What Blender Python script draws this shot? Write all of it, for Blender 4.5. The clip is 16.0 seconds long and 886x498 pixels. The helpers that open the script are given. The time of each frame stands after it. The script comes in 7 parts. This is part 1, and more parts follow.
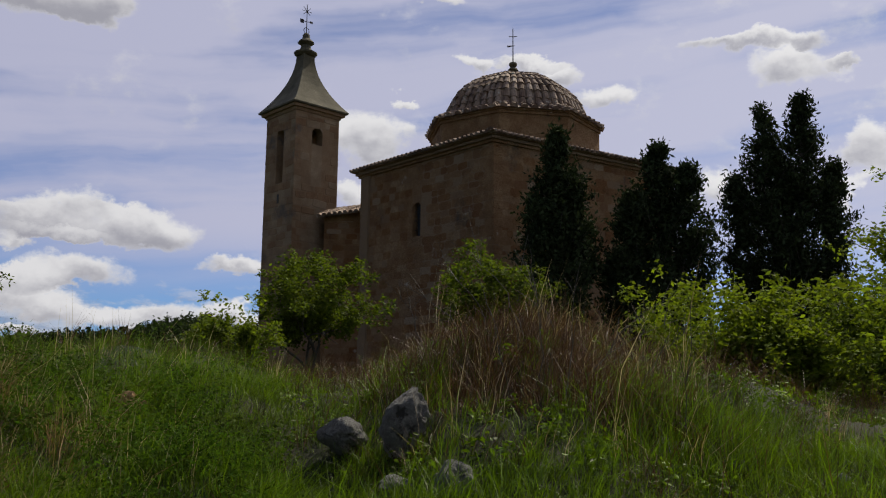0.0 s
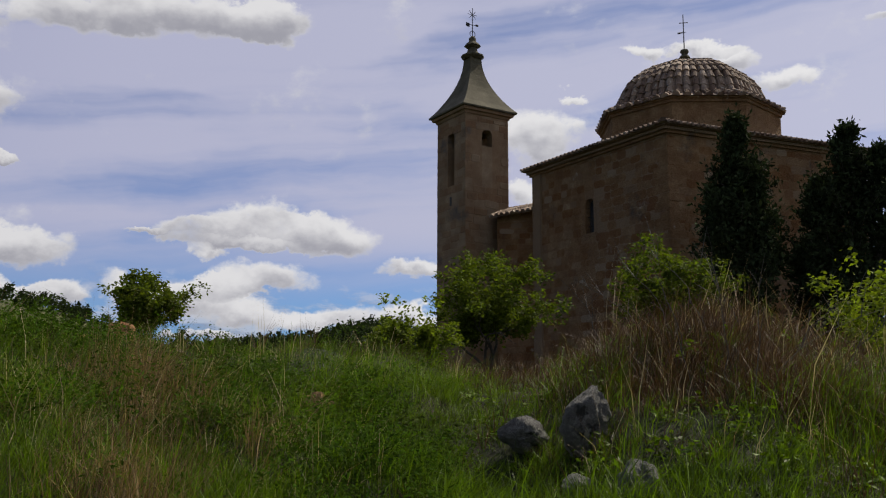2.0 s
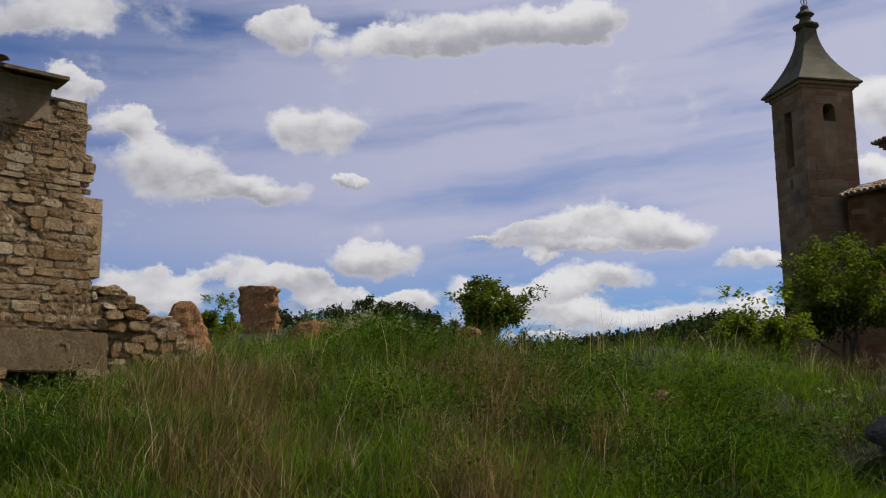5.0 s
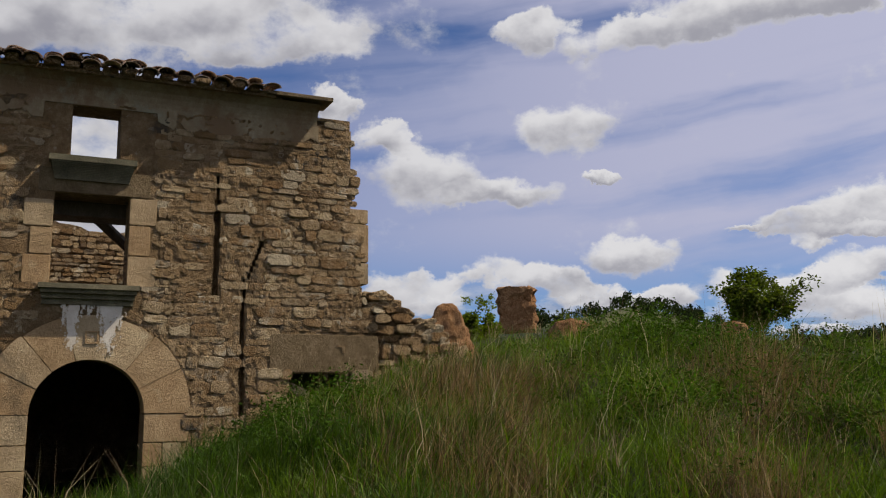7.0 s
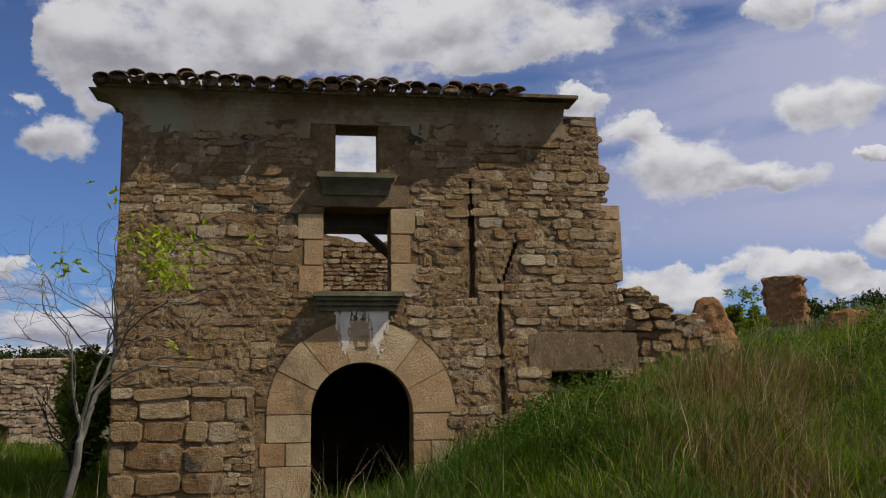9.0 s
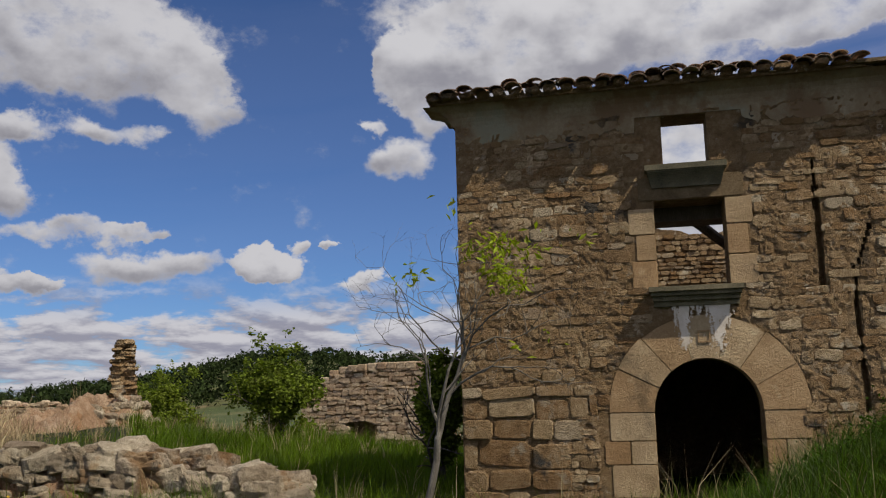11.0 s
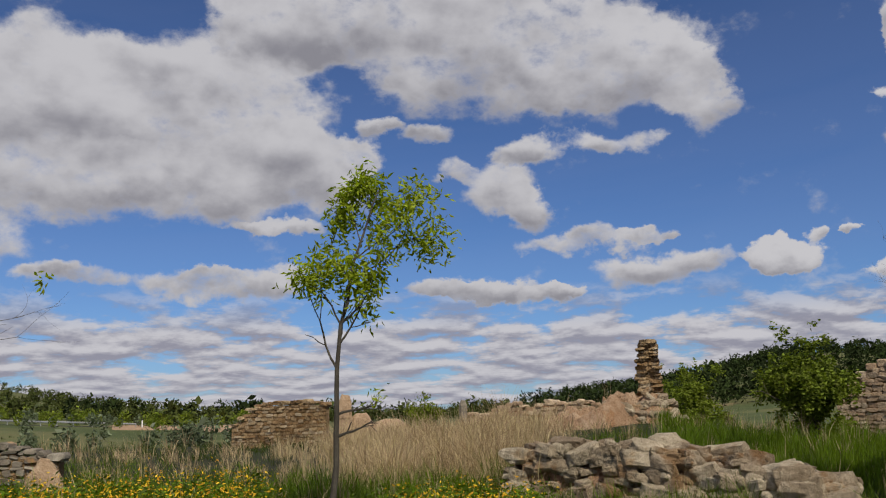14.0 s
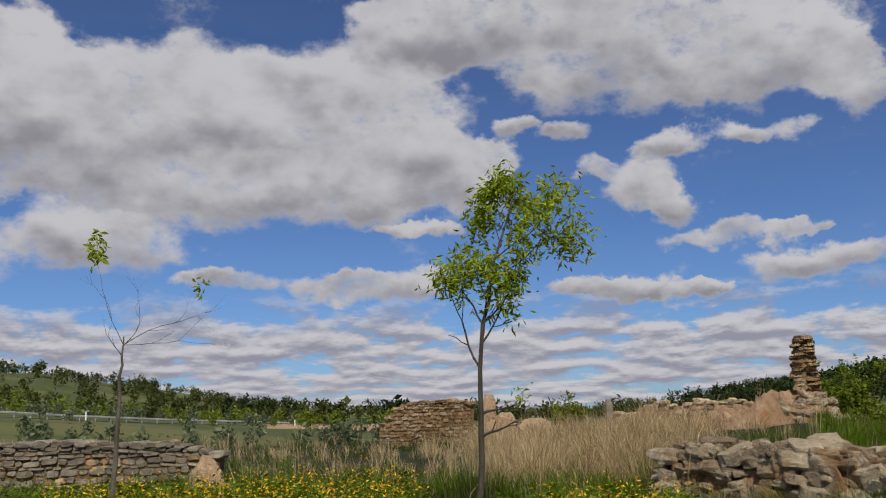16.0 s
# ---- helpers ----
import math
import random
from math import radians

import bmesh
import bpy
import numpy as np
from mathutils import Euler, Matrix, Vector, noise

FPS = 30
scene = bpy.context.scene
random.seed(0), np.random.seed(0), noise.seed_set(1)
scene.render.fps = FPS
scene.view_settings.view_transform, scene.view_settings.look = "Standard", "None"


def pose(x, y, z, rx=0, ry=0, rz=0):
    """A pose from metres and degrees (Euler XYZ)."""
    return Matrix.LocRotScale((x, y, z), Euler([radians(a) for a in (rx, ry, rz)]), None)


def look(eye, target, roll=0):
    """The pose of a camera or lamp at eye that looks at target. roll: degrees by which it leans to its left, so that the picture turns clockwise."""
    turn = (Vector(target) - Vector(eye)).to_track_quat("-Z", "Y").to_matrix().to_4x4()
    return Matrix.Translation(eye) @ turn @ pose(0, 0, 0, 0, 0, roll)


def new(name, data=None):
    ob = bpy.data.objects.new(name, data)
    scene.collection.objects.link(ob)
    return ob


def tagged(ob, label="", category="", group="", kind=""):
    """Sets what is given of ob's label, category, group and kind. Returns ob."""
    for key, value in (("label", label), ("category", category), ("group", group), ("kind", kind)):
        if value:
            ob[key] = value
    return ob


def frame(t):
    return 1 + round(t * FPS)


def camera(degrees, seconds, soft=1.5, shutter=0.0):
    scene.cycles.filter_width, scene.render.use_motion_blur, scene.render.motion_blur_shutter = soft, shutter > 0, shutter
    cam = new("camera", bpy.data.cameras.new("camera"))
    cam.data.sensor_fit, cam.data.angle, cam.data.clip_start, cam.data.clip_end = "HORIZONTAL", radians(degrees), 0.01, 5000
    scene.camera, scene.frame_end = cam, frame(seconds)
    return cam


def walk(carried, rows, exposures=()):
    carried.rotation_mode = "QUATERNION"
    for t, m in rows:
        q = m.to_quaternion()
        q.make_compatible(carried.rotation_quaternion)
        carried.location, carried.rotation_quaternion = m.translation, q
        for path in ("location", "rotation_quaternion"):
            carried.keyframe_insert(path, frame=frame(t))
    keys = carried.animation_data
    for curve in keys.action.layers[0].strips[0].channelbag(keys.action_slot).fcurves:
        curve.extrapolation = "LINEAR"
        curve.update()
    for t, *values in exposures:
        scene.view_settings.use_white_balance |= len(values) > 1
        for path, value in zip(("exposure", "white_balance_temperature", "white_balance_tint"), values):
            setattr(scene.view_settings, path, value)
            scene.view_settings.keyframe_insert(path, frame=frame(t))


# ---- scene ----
cam = camera(51.41, 16.0, soft=1.15)
PATH = [
    (0.0, pose(0, 0, 1.6, 99.63, -0.57, 0.00)),
    (0.5, pose(0, 0, 1.6, 99.60, -0.47, 2.21)),
    (1.0, pose(0, 0, 1.6, 99.55, -0.41, 4.96)),
    (1.5, pose(0, 0, 1.6, 99.52, -0.33, 7.90)),
    (2.0, pose(0, 0, 1.6, 99.49, -0.24, 10.98)),
    (2.5, pose(0, 0, 1.6, 99.46, -0.14, 14.33)),
    (3.0, pose(0, 0, 1.6, 99.47, 0.04, 17.69)),
    (3.5, pose(0, 0, 1.6, 99.45, 0.10, 21.27)),
    (4.0, pose(0, 0, 1.6, 99.43, 0.20, 24.87)),
    (6.5, pose(0, 0, 1.6, 99.44, 0.40, 43.46)),
    (7.0, pose(0, 0, 1.6, 99.44, 0.46, 47.82)),
    (7.5, pose(0, 0, 1.6, 99.44, 0.56, 51.54)),
    (8.0, pose(0, 0, 1.6, 99.47, 0.64, 55.50)),
    (10.5, pose(0, 0, 1.6, 99.70, 1.22, 78.56)),
    (11.0, pose(0, 0, 1.6, 99.80, 1.30, 84.54)),
    (11.5, pose(0, 0, 1.6, 99.90, 1.33, 90.36)),
    (12.0, pose(0, 0, 1.6, 100.02, 1.31, 96.65)),
    (12.5, pose(0, 0, 1.6, 100.11, 1.32, 101.36)),
    (13.0, pose(0, 0, 1.6, 100.24, 1.34, 107.30)),
    (13.5, pose(0, 0, 1.6, 100.34, 1.36, 112.21)),
    (14.0, pose(0, 0, 1.6, 100.41, 1.41, 116.05)),
    (14.5, pose(0, 0, 1.6, 100.46, 1.38, 118.92)),
    (15.0, pose(0, 0, 1.6, 100.51, 1.37, 121.14)),
    (15.5, pose(0, 0, 1.6, 100.55, 1.38, 123.11)),
    (16.0, pose(0, 0, 1.6, 100.58, 1.35, 124.87)),
]
walk(cam, PATH, [(0.0, 0.02), (3.5, 0.05), (7.0, 0.06), (16.0, -0.05)])

# ---- light and sky ----
SUN_YAW, SUN_EL = -42.0, 52.0


def at(yaw, d, z=0.0):
    """A place d metres from the origin, yaw degrees to the left of +y."""
    return Vector((-d * math.sin(radians(yaw)), d * math.cos(radians(yaw)), z))


sun = new("sun", bpy.data.lights.new("sun", "SUN"))
sun.data.energy, sun.data.angle, sun.data.color = 5.0, radians(0.53), (1.0, 0.90, 0.74)
sun.matrix_world = look(at(SUN_YAW, 60, 60 * math.tan(radians(SUN_EL))), (0, 0, 0))

world = bpy.data.worlds.new("sky")
scene.world = world
world.use_nodes = True
wt = world.node_tree
wt.nodes.clear()


class Net:
    """Small helper to write node trees as expressions."""

    def __init__(self, tree):
        self.t = tree

    def put(self, kind, ins=(), out=0, **props):
        n = self.t.nodes.new(kind)
        if "operation" in props:
            n.operation = props["operation"]
        if "use_clamp" in props:
            n.use_clamp = props["use_clamp"]
        if "interpolation_type" in props:
            n.interpolation_type, n.clamp = props["interpolation_type"], True
        if "data_type" in props:
            n.data_type, n.blend_type = props["data_type"], props["blend_type"]
        for i, v in (ins.items() if isinstance(ins, dict) else enumerate(ins)):
            if v is None:
                continue
            if isinstance(v, bpy.types.NodeSocket):
                self.t.links.new(v, n.inputs[i])
            else:
                n.inputs[i].default_value = v
        return n.outputs[out]

    def m(self, op, a, b=None, c=None, clamp=False):
        return self.put("ShaderNodeMath", (a, b, c), operation=op, use_clamp=clamp)

    def v(self, op, a, b=None, c=None, out=0):
        return self.put("ShaderNodeVectorMath", (a, b, c), out, operation=op)

    def ramp(self, f, a, b, lo=0.0, hi=1.0, soft=True):
        return self.put("ShaderNodeMapRange", (f, a, b, lo, hi), interpolation_type="SMOOTHSTEP" if soft else "LINEAR")

    def mix(self, f, a, b, mode="MIX"):
        return self.put("ShaderNodeMix", {0: f, 6: a, 7: b}, 2, data_type="RGBA", blend_type=mode)

    def noise(self, vec, scale, detail=4.0, rough=0.5, out=0, dist=0.0):
        return self.put("ShaderNodeTexNoise", {0: vec, 2: scale, 3: detail, 4: rough, 8: dist}, out)


w = Net(wt)
way = w.put("ShaderNodeTexCoord", out=0)
way = w.v("NORMALIZE", way)
wx, wy, wz = (w.put("ShaderNodeSeparateXYZ", (way,), i) for i in range(3))
yaw_ = w.m("MULTIPLY", w.m("ARCTAN2", w.m("MULTIPLY", wx, -1.0), wy), 57.29578)
el_ = w.m("MULTIPLY", w.m("ARCSINE", wz), 57.29578)
sunny = w.ramp(yaw_, 110.0, -20.0, 0.0, 1.0, False)
fine = w.noise(w.v("MULTIPLY", way, (1.0, 1.0, 1.6)), 11.0, 10.0, 0.60)
warp = w.noise(w.v("MULTIPLY", way, (1.0, 1.0, 1.5)), 8.0, 4.0, 0.55, out=1)
wa = w.v("MULTIPLY_ADD", warp, (5.0, 3.2, 0.0), (-2.5, -1.6, 0.0))
curl = w.noise(w.v("MULTIPLY", way, (1.0, 1.0, 1.3)), 24.0, 6.0, 0.62, out=1)
spot = w.v("ADD", w.put("ShaderNodeCombineXYZ", (yaw_, el_, 1.0)), w.v("MULTIPLY_ADD", curl, (3.6, 2.4, 0.0), wa))
spot = w.v("ADD", spot, (-1.8, -1.2, 0.0))
tuft_n = w.noise(w.v("MULTIPLY", way, (1.0, 1.0, 1.3)), 42.0, 7.0, 0.62)
heaps = w.v("MULTIPLY", spot, (1e-9, 1e-9, 1e-9))


def cloud(yaw, el, hw, hh):
    """One heap of cloud in the sky, in degrees."""
    global heaps
    hw, hh = hw * 1.22, hh * 1.25
    p = w.v("MULTIPLY_ADD", heaps, (1e-7, 1e-7, 1e-7), spot)
    p = w.v("MULTIPLY_ADD", p, (1 / hw, 1 / hh, 1.0), (-yaw / hw, -el / hh, 0.0))
    g = w.m("SUBTRACT", 2.0, w.v("DOT_PRODUCT", p, p, out=1), clamp=True)
    heaps = w.v("MULTIPLY_ADD", p, g, heaps)


cloud(149.4, 18.2, 7.9, 4.7)
cloud(151.4, 20.8, 3.6, 2.7)
cloud(140.7, 19.0, 8.8, 3.7)
cloud(132.6, 19.9, 6.9, 3.1)
cloud(127.5, 18.4, 4.8, 3.1)
cloud(125.0, 15.5, 4.7, 1.9)
cloud(136.5, 13.9, 14.3, 2.0)
cloud(121.3, 16.1, 2.2, 1.1)
cloud(126.2, 12.0, 2.9, 0.5)
cloud(155.5, 17.7, 6.8, 5.1)
cloud(146.0, 10.9, 5.4, 1.7)
cloud(138.1, 8.9, 2.9, 0.7)
cloud(129.8, 8.3, 6.0, 0.9)
cloud(130.1, 8.9, 1.8, 0.6)
cloud(114.3, 7.8, 3.8, 0.8)
cloud(109.3, 7.2, 2.0, 0.6)
cloud(116.2, 24.0, 11.9, 3.4)
cloud(110.9, 21.9, 10.4, 3.4)
cloud(104.2, 20.7, 6.5, 2.9)
cloud(99.6, 19.0, 2.1, 2.4)
cloud(125.2, 23.8, 4.5, 2.5)
cloud(119.8, 17.9, 1.5, 0.6)
cloud(116.2, 17.4, 2.0, 0.8)
cloud(104.9, 16.5, 2.8, 0.8)
cloud(110.1, 16.0, 2.0, 1.0)
cloud(112.2, 13.9, 2.9, 1.4)
cloud(110.2, 12.5, 1.9, 1.1)
cloud(114.6, 15.1, 1.6, 0.9)
cloud(102.6, 8.6, 4.1, 0.9)
cloud(95.1, 8.9, 2.7, 0.8)
cloud(103.3, 10.7, 1.2, 0.5)
cloud(92.7, 10.1, 0.7, 0.5)
cloud(114.3, 8.0, 3.7, 0.8)
cloud(108.7, 7.4, 1.4, 0.4)
cloud(89.4, 7.5, 1.1, 0.4)
cloud(86.5, 15.4, 2.6, 1.2)
cloud(88.6, 17.3, 1.0, 0.7)
cloud(82.4, 21.0, 5.2, 3.4)
cloud(86.6, 21.6, 2.0, 1.6)
cloud(85.2, 18.5, 1.9, 1.9)
cloud(79.3, 22.9, 8.5, 3.6)
cloud(86.3, 20.8, 2.2, 2.0)
cloud(70.1, 22.8, 12.5, 3.0)
cloud(59.5, 22.0, 6.0, 1.8)
cloud(54.4, 18.1, 1.4, 0.7)
cloud(107.0, 10.4, 4.4, 0.8)
cloud(90.8, 10.0, 0.4, 0.3)
cloud(95.1, 8.9, 2.6, 0.9)
cloud(60.2, 23.0, 7.4, 2.3)
cloud(54.7, 18.5, 1.3, 0.6)
cloud(51.1, 16.7, 2.0, 1.1)
cloud(49.4, 13.9, 3.9, 1.8)
cloud(44.9, 13.0, 3.8, 0.8)
cloud(39.9, 16.5, 2.7, 1.7)
cloud(38.2, 13.5, 1.0, 0.3)
cloud(35.6, 8.7, 2.6, 0.9)
cloud(42.0, 22.4, 1.7, 1.0)
cloud(34.9, 22.1, 4.8, 1.0)
cloud(44.6, 8.0, 1.9, 0.7)
cloud(51.0, 7.5, 2.1, 0.8)
cloud(47.9, 7.5, 2.1, 0.6)
cloud(41.2, 7.2, 3.3, 0.7)
cloud(36.5, 5.7, 3.1, 0.6)
cloud(50.4, 6.5, 4.2, 0.8)
cloud(50.2, 16.5, 1.8, 1.2)
cloud(37.7, 13.5, 1.0, 0.3)
cloud(41.0, 23.0, 1.7, 0.8)
cloud(28.6, 22.9, 7.6, 1.3)
cloud(23.8, 23.1, 2.6, 1.3)
cloud(22.9, 10.4, 3.9, 1.3)
cloud(18.6, 10.5, 3.0, 1.1)
cloud(26.5, 10.2, 2.5, 0.8)
cloud(29.3, 9.9, 1.8, 0.2)
cloud(24.0, 9.4, 4.3, 0.4)
cloud(22.2, 7.6, 3.2, 0.9)
cloud(24.7, 7.1, 2.8, 0.6)
cloud(13.7, 8.4, 2.2, 0.5)
cloud(24.0, 5.7, 2.6, 0.9)
cloud(20.2, 5.1, 2.1, 0.7)
cloud(16.0, 5.4, 3.7, 0.8)
cloud(13.0, 5.1, 2.0, 0.6)
cloud(34.2, 6.3, 2.1, 0.7)
cloud(40.4, 7.5, 2.3, 0.7)
cloud(38.0, 6.5, 3.4, 0.6)
cloud(25.8, 4.1, 2.8, 0.3)
cloud(-19.3, 21.3, 4.3, 0.5)
cloud(-21.5, 19.6, 3.2, 1.2)
cloud(-24.6, 19.9, 1.1, 0.4)
cloud(-10.2, 18.8, 1.6, 0.7)
cloud(-7.3, 20.0, 1.4, 0.8)
cloud(-6.3, 20.9, 1.8, 0.4)
cloud(2.2, 19.2, 1.1, 0.3)
cloud(-2.6, 20.8, 1.5, 0.4)
cloud(4.7, 16.7, 2.7, 1.7)
cloud(6.0, 13.4, 1.2, 0.8)
cloud(-17.1, 13.1, 2.0, 1.1)
cloud(-25.5, 14.4, 1.3, 1.8)
cloud(-24.1, 12.3, 0.9, 0.9)
cloud(0.0, 24.7, 1.9, 0.5)
cloud(25.5, 8.8, 0.9, 0.4)
cloud(27.6, 6.4, 3.3, 0.8)
cloud(133.1, 16.8, 6.1, 2.1)
cloud(143.3, 15.2, 6.5, 2.0)
cloud(68.4, 13.3, 6.6, 5.1)
cloud(175.0, 22.0, 14.0, 5.0)
cloud(-160.0, 18.0, 16.0, 5.0)
cloud(-120.0, 24.0, 14.0, 6.0)
cloud(-85.0, 20.0, 12.0, 5.0)
cloud(-55.0, 28.0, 10.0, 5.0)
cloud(170.0, 9.0, 12.0, 2.0)
cloud(-140.0, 8.0, 14.0, 2.0)
cloud(-95.0, 9.0, 12.0, 2.0)
cloud(60.0, 40.0, 20.0, 7.0)
cloud(130.0, 42.0, 20.0, 7.0)
cloud(-20.0, 45.0, 18.0, 7.0)
cloud(-130.0, 50.0, 22.0, 8.0)
tall, dens = (w.put("ShaderNodeSeparateXYZ", (heaps,), i) for i in (1, 2))
level = w.m("DIVIDE", tall, w.m("MAXIMUM", dens, 0.02))
body = w.m("ADD", w.m("MINIMUM", w.m("MULTIPLY", dens, 1.15), 0.95), w.m("MULTIPLY_ADD", fine, 2.3, -1.42))
body = w.m("MULTIPLY_ADD", w.m("SUBTRACT", tuft_n, 0.5), 0.62, body)
heap = w.ramp(body, -0.12, 0.62)
up_way = w.v("MULTIPLY_ADD", way, (1.0, 1.0, 1.5), (0.0, 0.0, 0.035))
b1 = w.noise(w.v("MULTIPLY", way, (1.0, 1.0, 1.5)), 11.0, 5.0, 0.48)
b2 = w.noise(up_way, 11.0, 5.0, 0.48)
relief_ = w.m("MULTIPLY", w.m("SUBTRACT", b1, b2), 2.6)
lift = w.m("ADD", w.m("MULTIPLY_ADD", level, 0.95, relief_), w.m("MULTIPLY_ADD", b1, 1.0, -0.42))
white = w.ramp(lift, -0.90, 0.70)
thick = w.ramp(body, 0.15, 0.85)
bright = w.mix(sunny, (0.73, 0.72, 0.755, 1), (1.05, 1.04, 1.05, 1))
heap_col = w.mix(white, w.mix(sunny, (0.34, 0.335, 0.38, 1), (0.50, 0.50, 0.57, 1)), bright)
heap_col = w.mix(w.m("MULTIPLY", w.m("SUBTRACT", 1.0, thick), 0.45), heap_col, bright)
# rows of small flat-based cumulus towards the horizon
row_z = w.m("MULTIPLY", w.m("LOGARITHM", w.m("MAXIMUM", w.m("ADD", el_, 2.6), 0.5), 2.718), 5.8)
deck = w.v("MULTIPLY_ADD", wa, (0.05, 0.08, 0.0), w.put("ShaderNodeCombineXYZ", (w.m("MULTIPLY", yaw_, 0.23), row_z, 4.0)))
d1 = w.noise(deck, 1.0, 8.0, 0.60)
d2 = w.noise(w.v("ADD", deck, (0.0, 0.34, 0.0)), 1.0, 6.0, 0.55)
low = w.m("MULTIPLY", w.ramp(el_, 9.0, 5.0), w.ramp(yaw_, 55.0, 90.0, 0.6, 1.0))
rows = w.m("MULTIPLY", w.ramp(w.m("MULTIPLY_ADD", low, 0.21, d1), 0.57, 0.70), low)
rows_col = w.mix(w.ramp(w.m("SUBTRACT", d1, d2), -0.12, 0.13), (0.39, 0.39, 0.48, 1), (0.76, 0.75, 0.80, 1))
# thin high veil towards the sun
veil_n = w.noise(w.v("MULTIPLY_ADD", wa, (0.06, 0.08, 0.0), w.v("MULTIPLY", w.put("ShaderNodeCombineXYZ", (yaw_, w.m("MULTIPLY_ADD", yaw_, 0.10, el_), 0.0)), (0.020, 0.17, 0.0))), 1.4, 6.0, 0.5)
veil = w.m("MULTIPLY", w.ramp(w.m("MULTIPLY_ADD", sunny, 0.06, veil_n), 0.26, 0.58), w.m("MULTIPLY", w.ramp(yaw_, 85.0, 30.0, 0.05, 0.93), w.ramp(el_, 4.5, 11.0)))
sky_node = wt.nodes.new("ShaderNodeTexSky")
sky_node.sky_type, sky_node.sun_disc = "NISHITA", False
sky_node.sun_elevation, sky_node.sun_rotation = radians(SUN_EL), radians(-SUN_YAW)
sky_node.altitude, sky_node.air_density, sky_node.dust_density, sky_node.ozone_density = 600.0, 1.0, 0.6, 2.5
sky = sky_node.outputs[0]
deep_ = w.ramp(el_, 6.0, 30.0, 1.03, 0.80, False)
blue = w.v("MULTIPLY", w.v("MULTIPLY", sky, (0.058, 0.080, 0.118)), w.put("ShaderNodeCombineXYZ", (deep_, deep_, deep_)))
col = w.mix(veil, blue, w.mix(sunny, (0.44, 0.45, 0.65, 1), (0.71, 0.715, 0.89, 1)))
col = w.mix(rows, col, rows_col)
col = w.mix(heap, col, heap_col)
bg = w.put("ShaderNodeBackground", (col, 0.75))
out = wt.nodes.new("ShaderNodeOutputWorld")
wt.links.new(bg, out.inputs[0])

# ---- materials ----
def surface(name, cols, scale=3.0, fine=40.0, rough=0.9, bump=0.3, vary=0.25, metal=0.0, spots=None, by="island", stretch=(1, 1, 1), big=0.6, tints=None):
    """A weathered surface: cols are dark, middle and light base colours; spots: (colour, scale, from, to) of a stain."""
    mat = bpy.data.materials.new(name)
    mat.use_nodes = True
    t = mat.node_tree
    t.nodes.clear()
    n = Net(t)
    pos = n.v("MULTIPLY", n.put("ShaderNodeNewGeometry", out=0), stretch)
    a = n.noise(pos, scale, 5.0, 0.6)
    b = n.noise(pos, fine, 7.0, 0.68)
    g = n.noise(pos, big, 3.0, 0.5)
    f = n.m("MULTIPLY_ADD", b, 0.45, n.m("MULTIPLY_ADD", g, 0.35, n.m("MULTIPLY", a, 0.55)))
    c = n.mix(n.ramp(f, 0.42, 0.66), (*cols[0], 1), (*cols[1], 1))
    c = n.mix(n.ramp(f, 0.62, 0.90), c, (*cols[2], 1))
    for col, sc, lo, hi in spots or ():
        s = n.noise(n.v("ADD", pos, (sc, 3.7, 1.3)), sc, 6.0, 0.62)
        c = n.mix(n.ramp(s, lo, hi), c, (*col, 1))
    if vary:
        r = n.put("ShaderNodeObjectInfo", out=5) if by == "object" else n.put("ShaderNodeNewGeometry", out=8)
        if tints:
            q = n.m("FRACT", n.m("MULTIPLY", r, 7.31))
            c = n.mix(n.ramp(q, 0.70, 0.74, 0.0, 0.55), c, (*tints[0], 1))
            c = n.mix(n.ramp(q, 0.88, 0.90, 0.0, 0.5), c, (*tints[1], 1))
        c = n.put("ShaderNodeHueSaturation", {0: n.m("MULTIPLY_ADD", r, 0.016, 0.495), 1: n.m("MULTIPLY_ADD", r, -0.25, 1.1), 2: n.m("MULTIPLY_ADD", r, 2 * vary, 1 - vary), 4: c})
    bsdf = t.nodes.new("ShaderNodeBsdfPrincipled")
    t.links.new(c, bsdf.inputs["Base Color"])
    bsdf.inputs["Metallic"].default_value = metal
    t.links.new(n.m("MULTIPLY_ADD", b, 0.2, rough - 0.1), bsdf.inputs["Roughness"])
    bsdf.inputs["Specular IOR Level"].default_value = 0.25
    if bump:
        pits = n.m("ABSOLUTE", n.m("SUBTRACT", n.noise(pos, fine * 2.6, 3.0, 0.6), 0.5))
        h = n.m("MULTIPLY_ADD", pits, 1.3 if bump > 1 else 0.5, n.m("MULTIPLY_ADD", b, 0.8, n.m("MULTIPLY", a, 0.7)))
        t.links.new(n.put("ShaderNodeBump", {0: min(1.0, bump), 1: 0.03 + 0.05 * max(0.0, bump - 0.5), "Height": h}), bsdf.inputs["Normal"])
    o = t.nodes.new("ShaderNodeOutputMaterial")
    t.links.new(bsdf.outputs[0], o.inputs[0])
    return mat


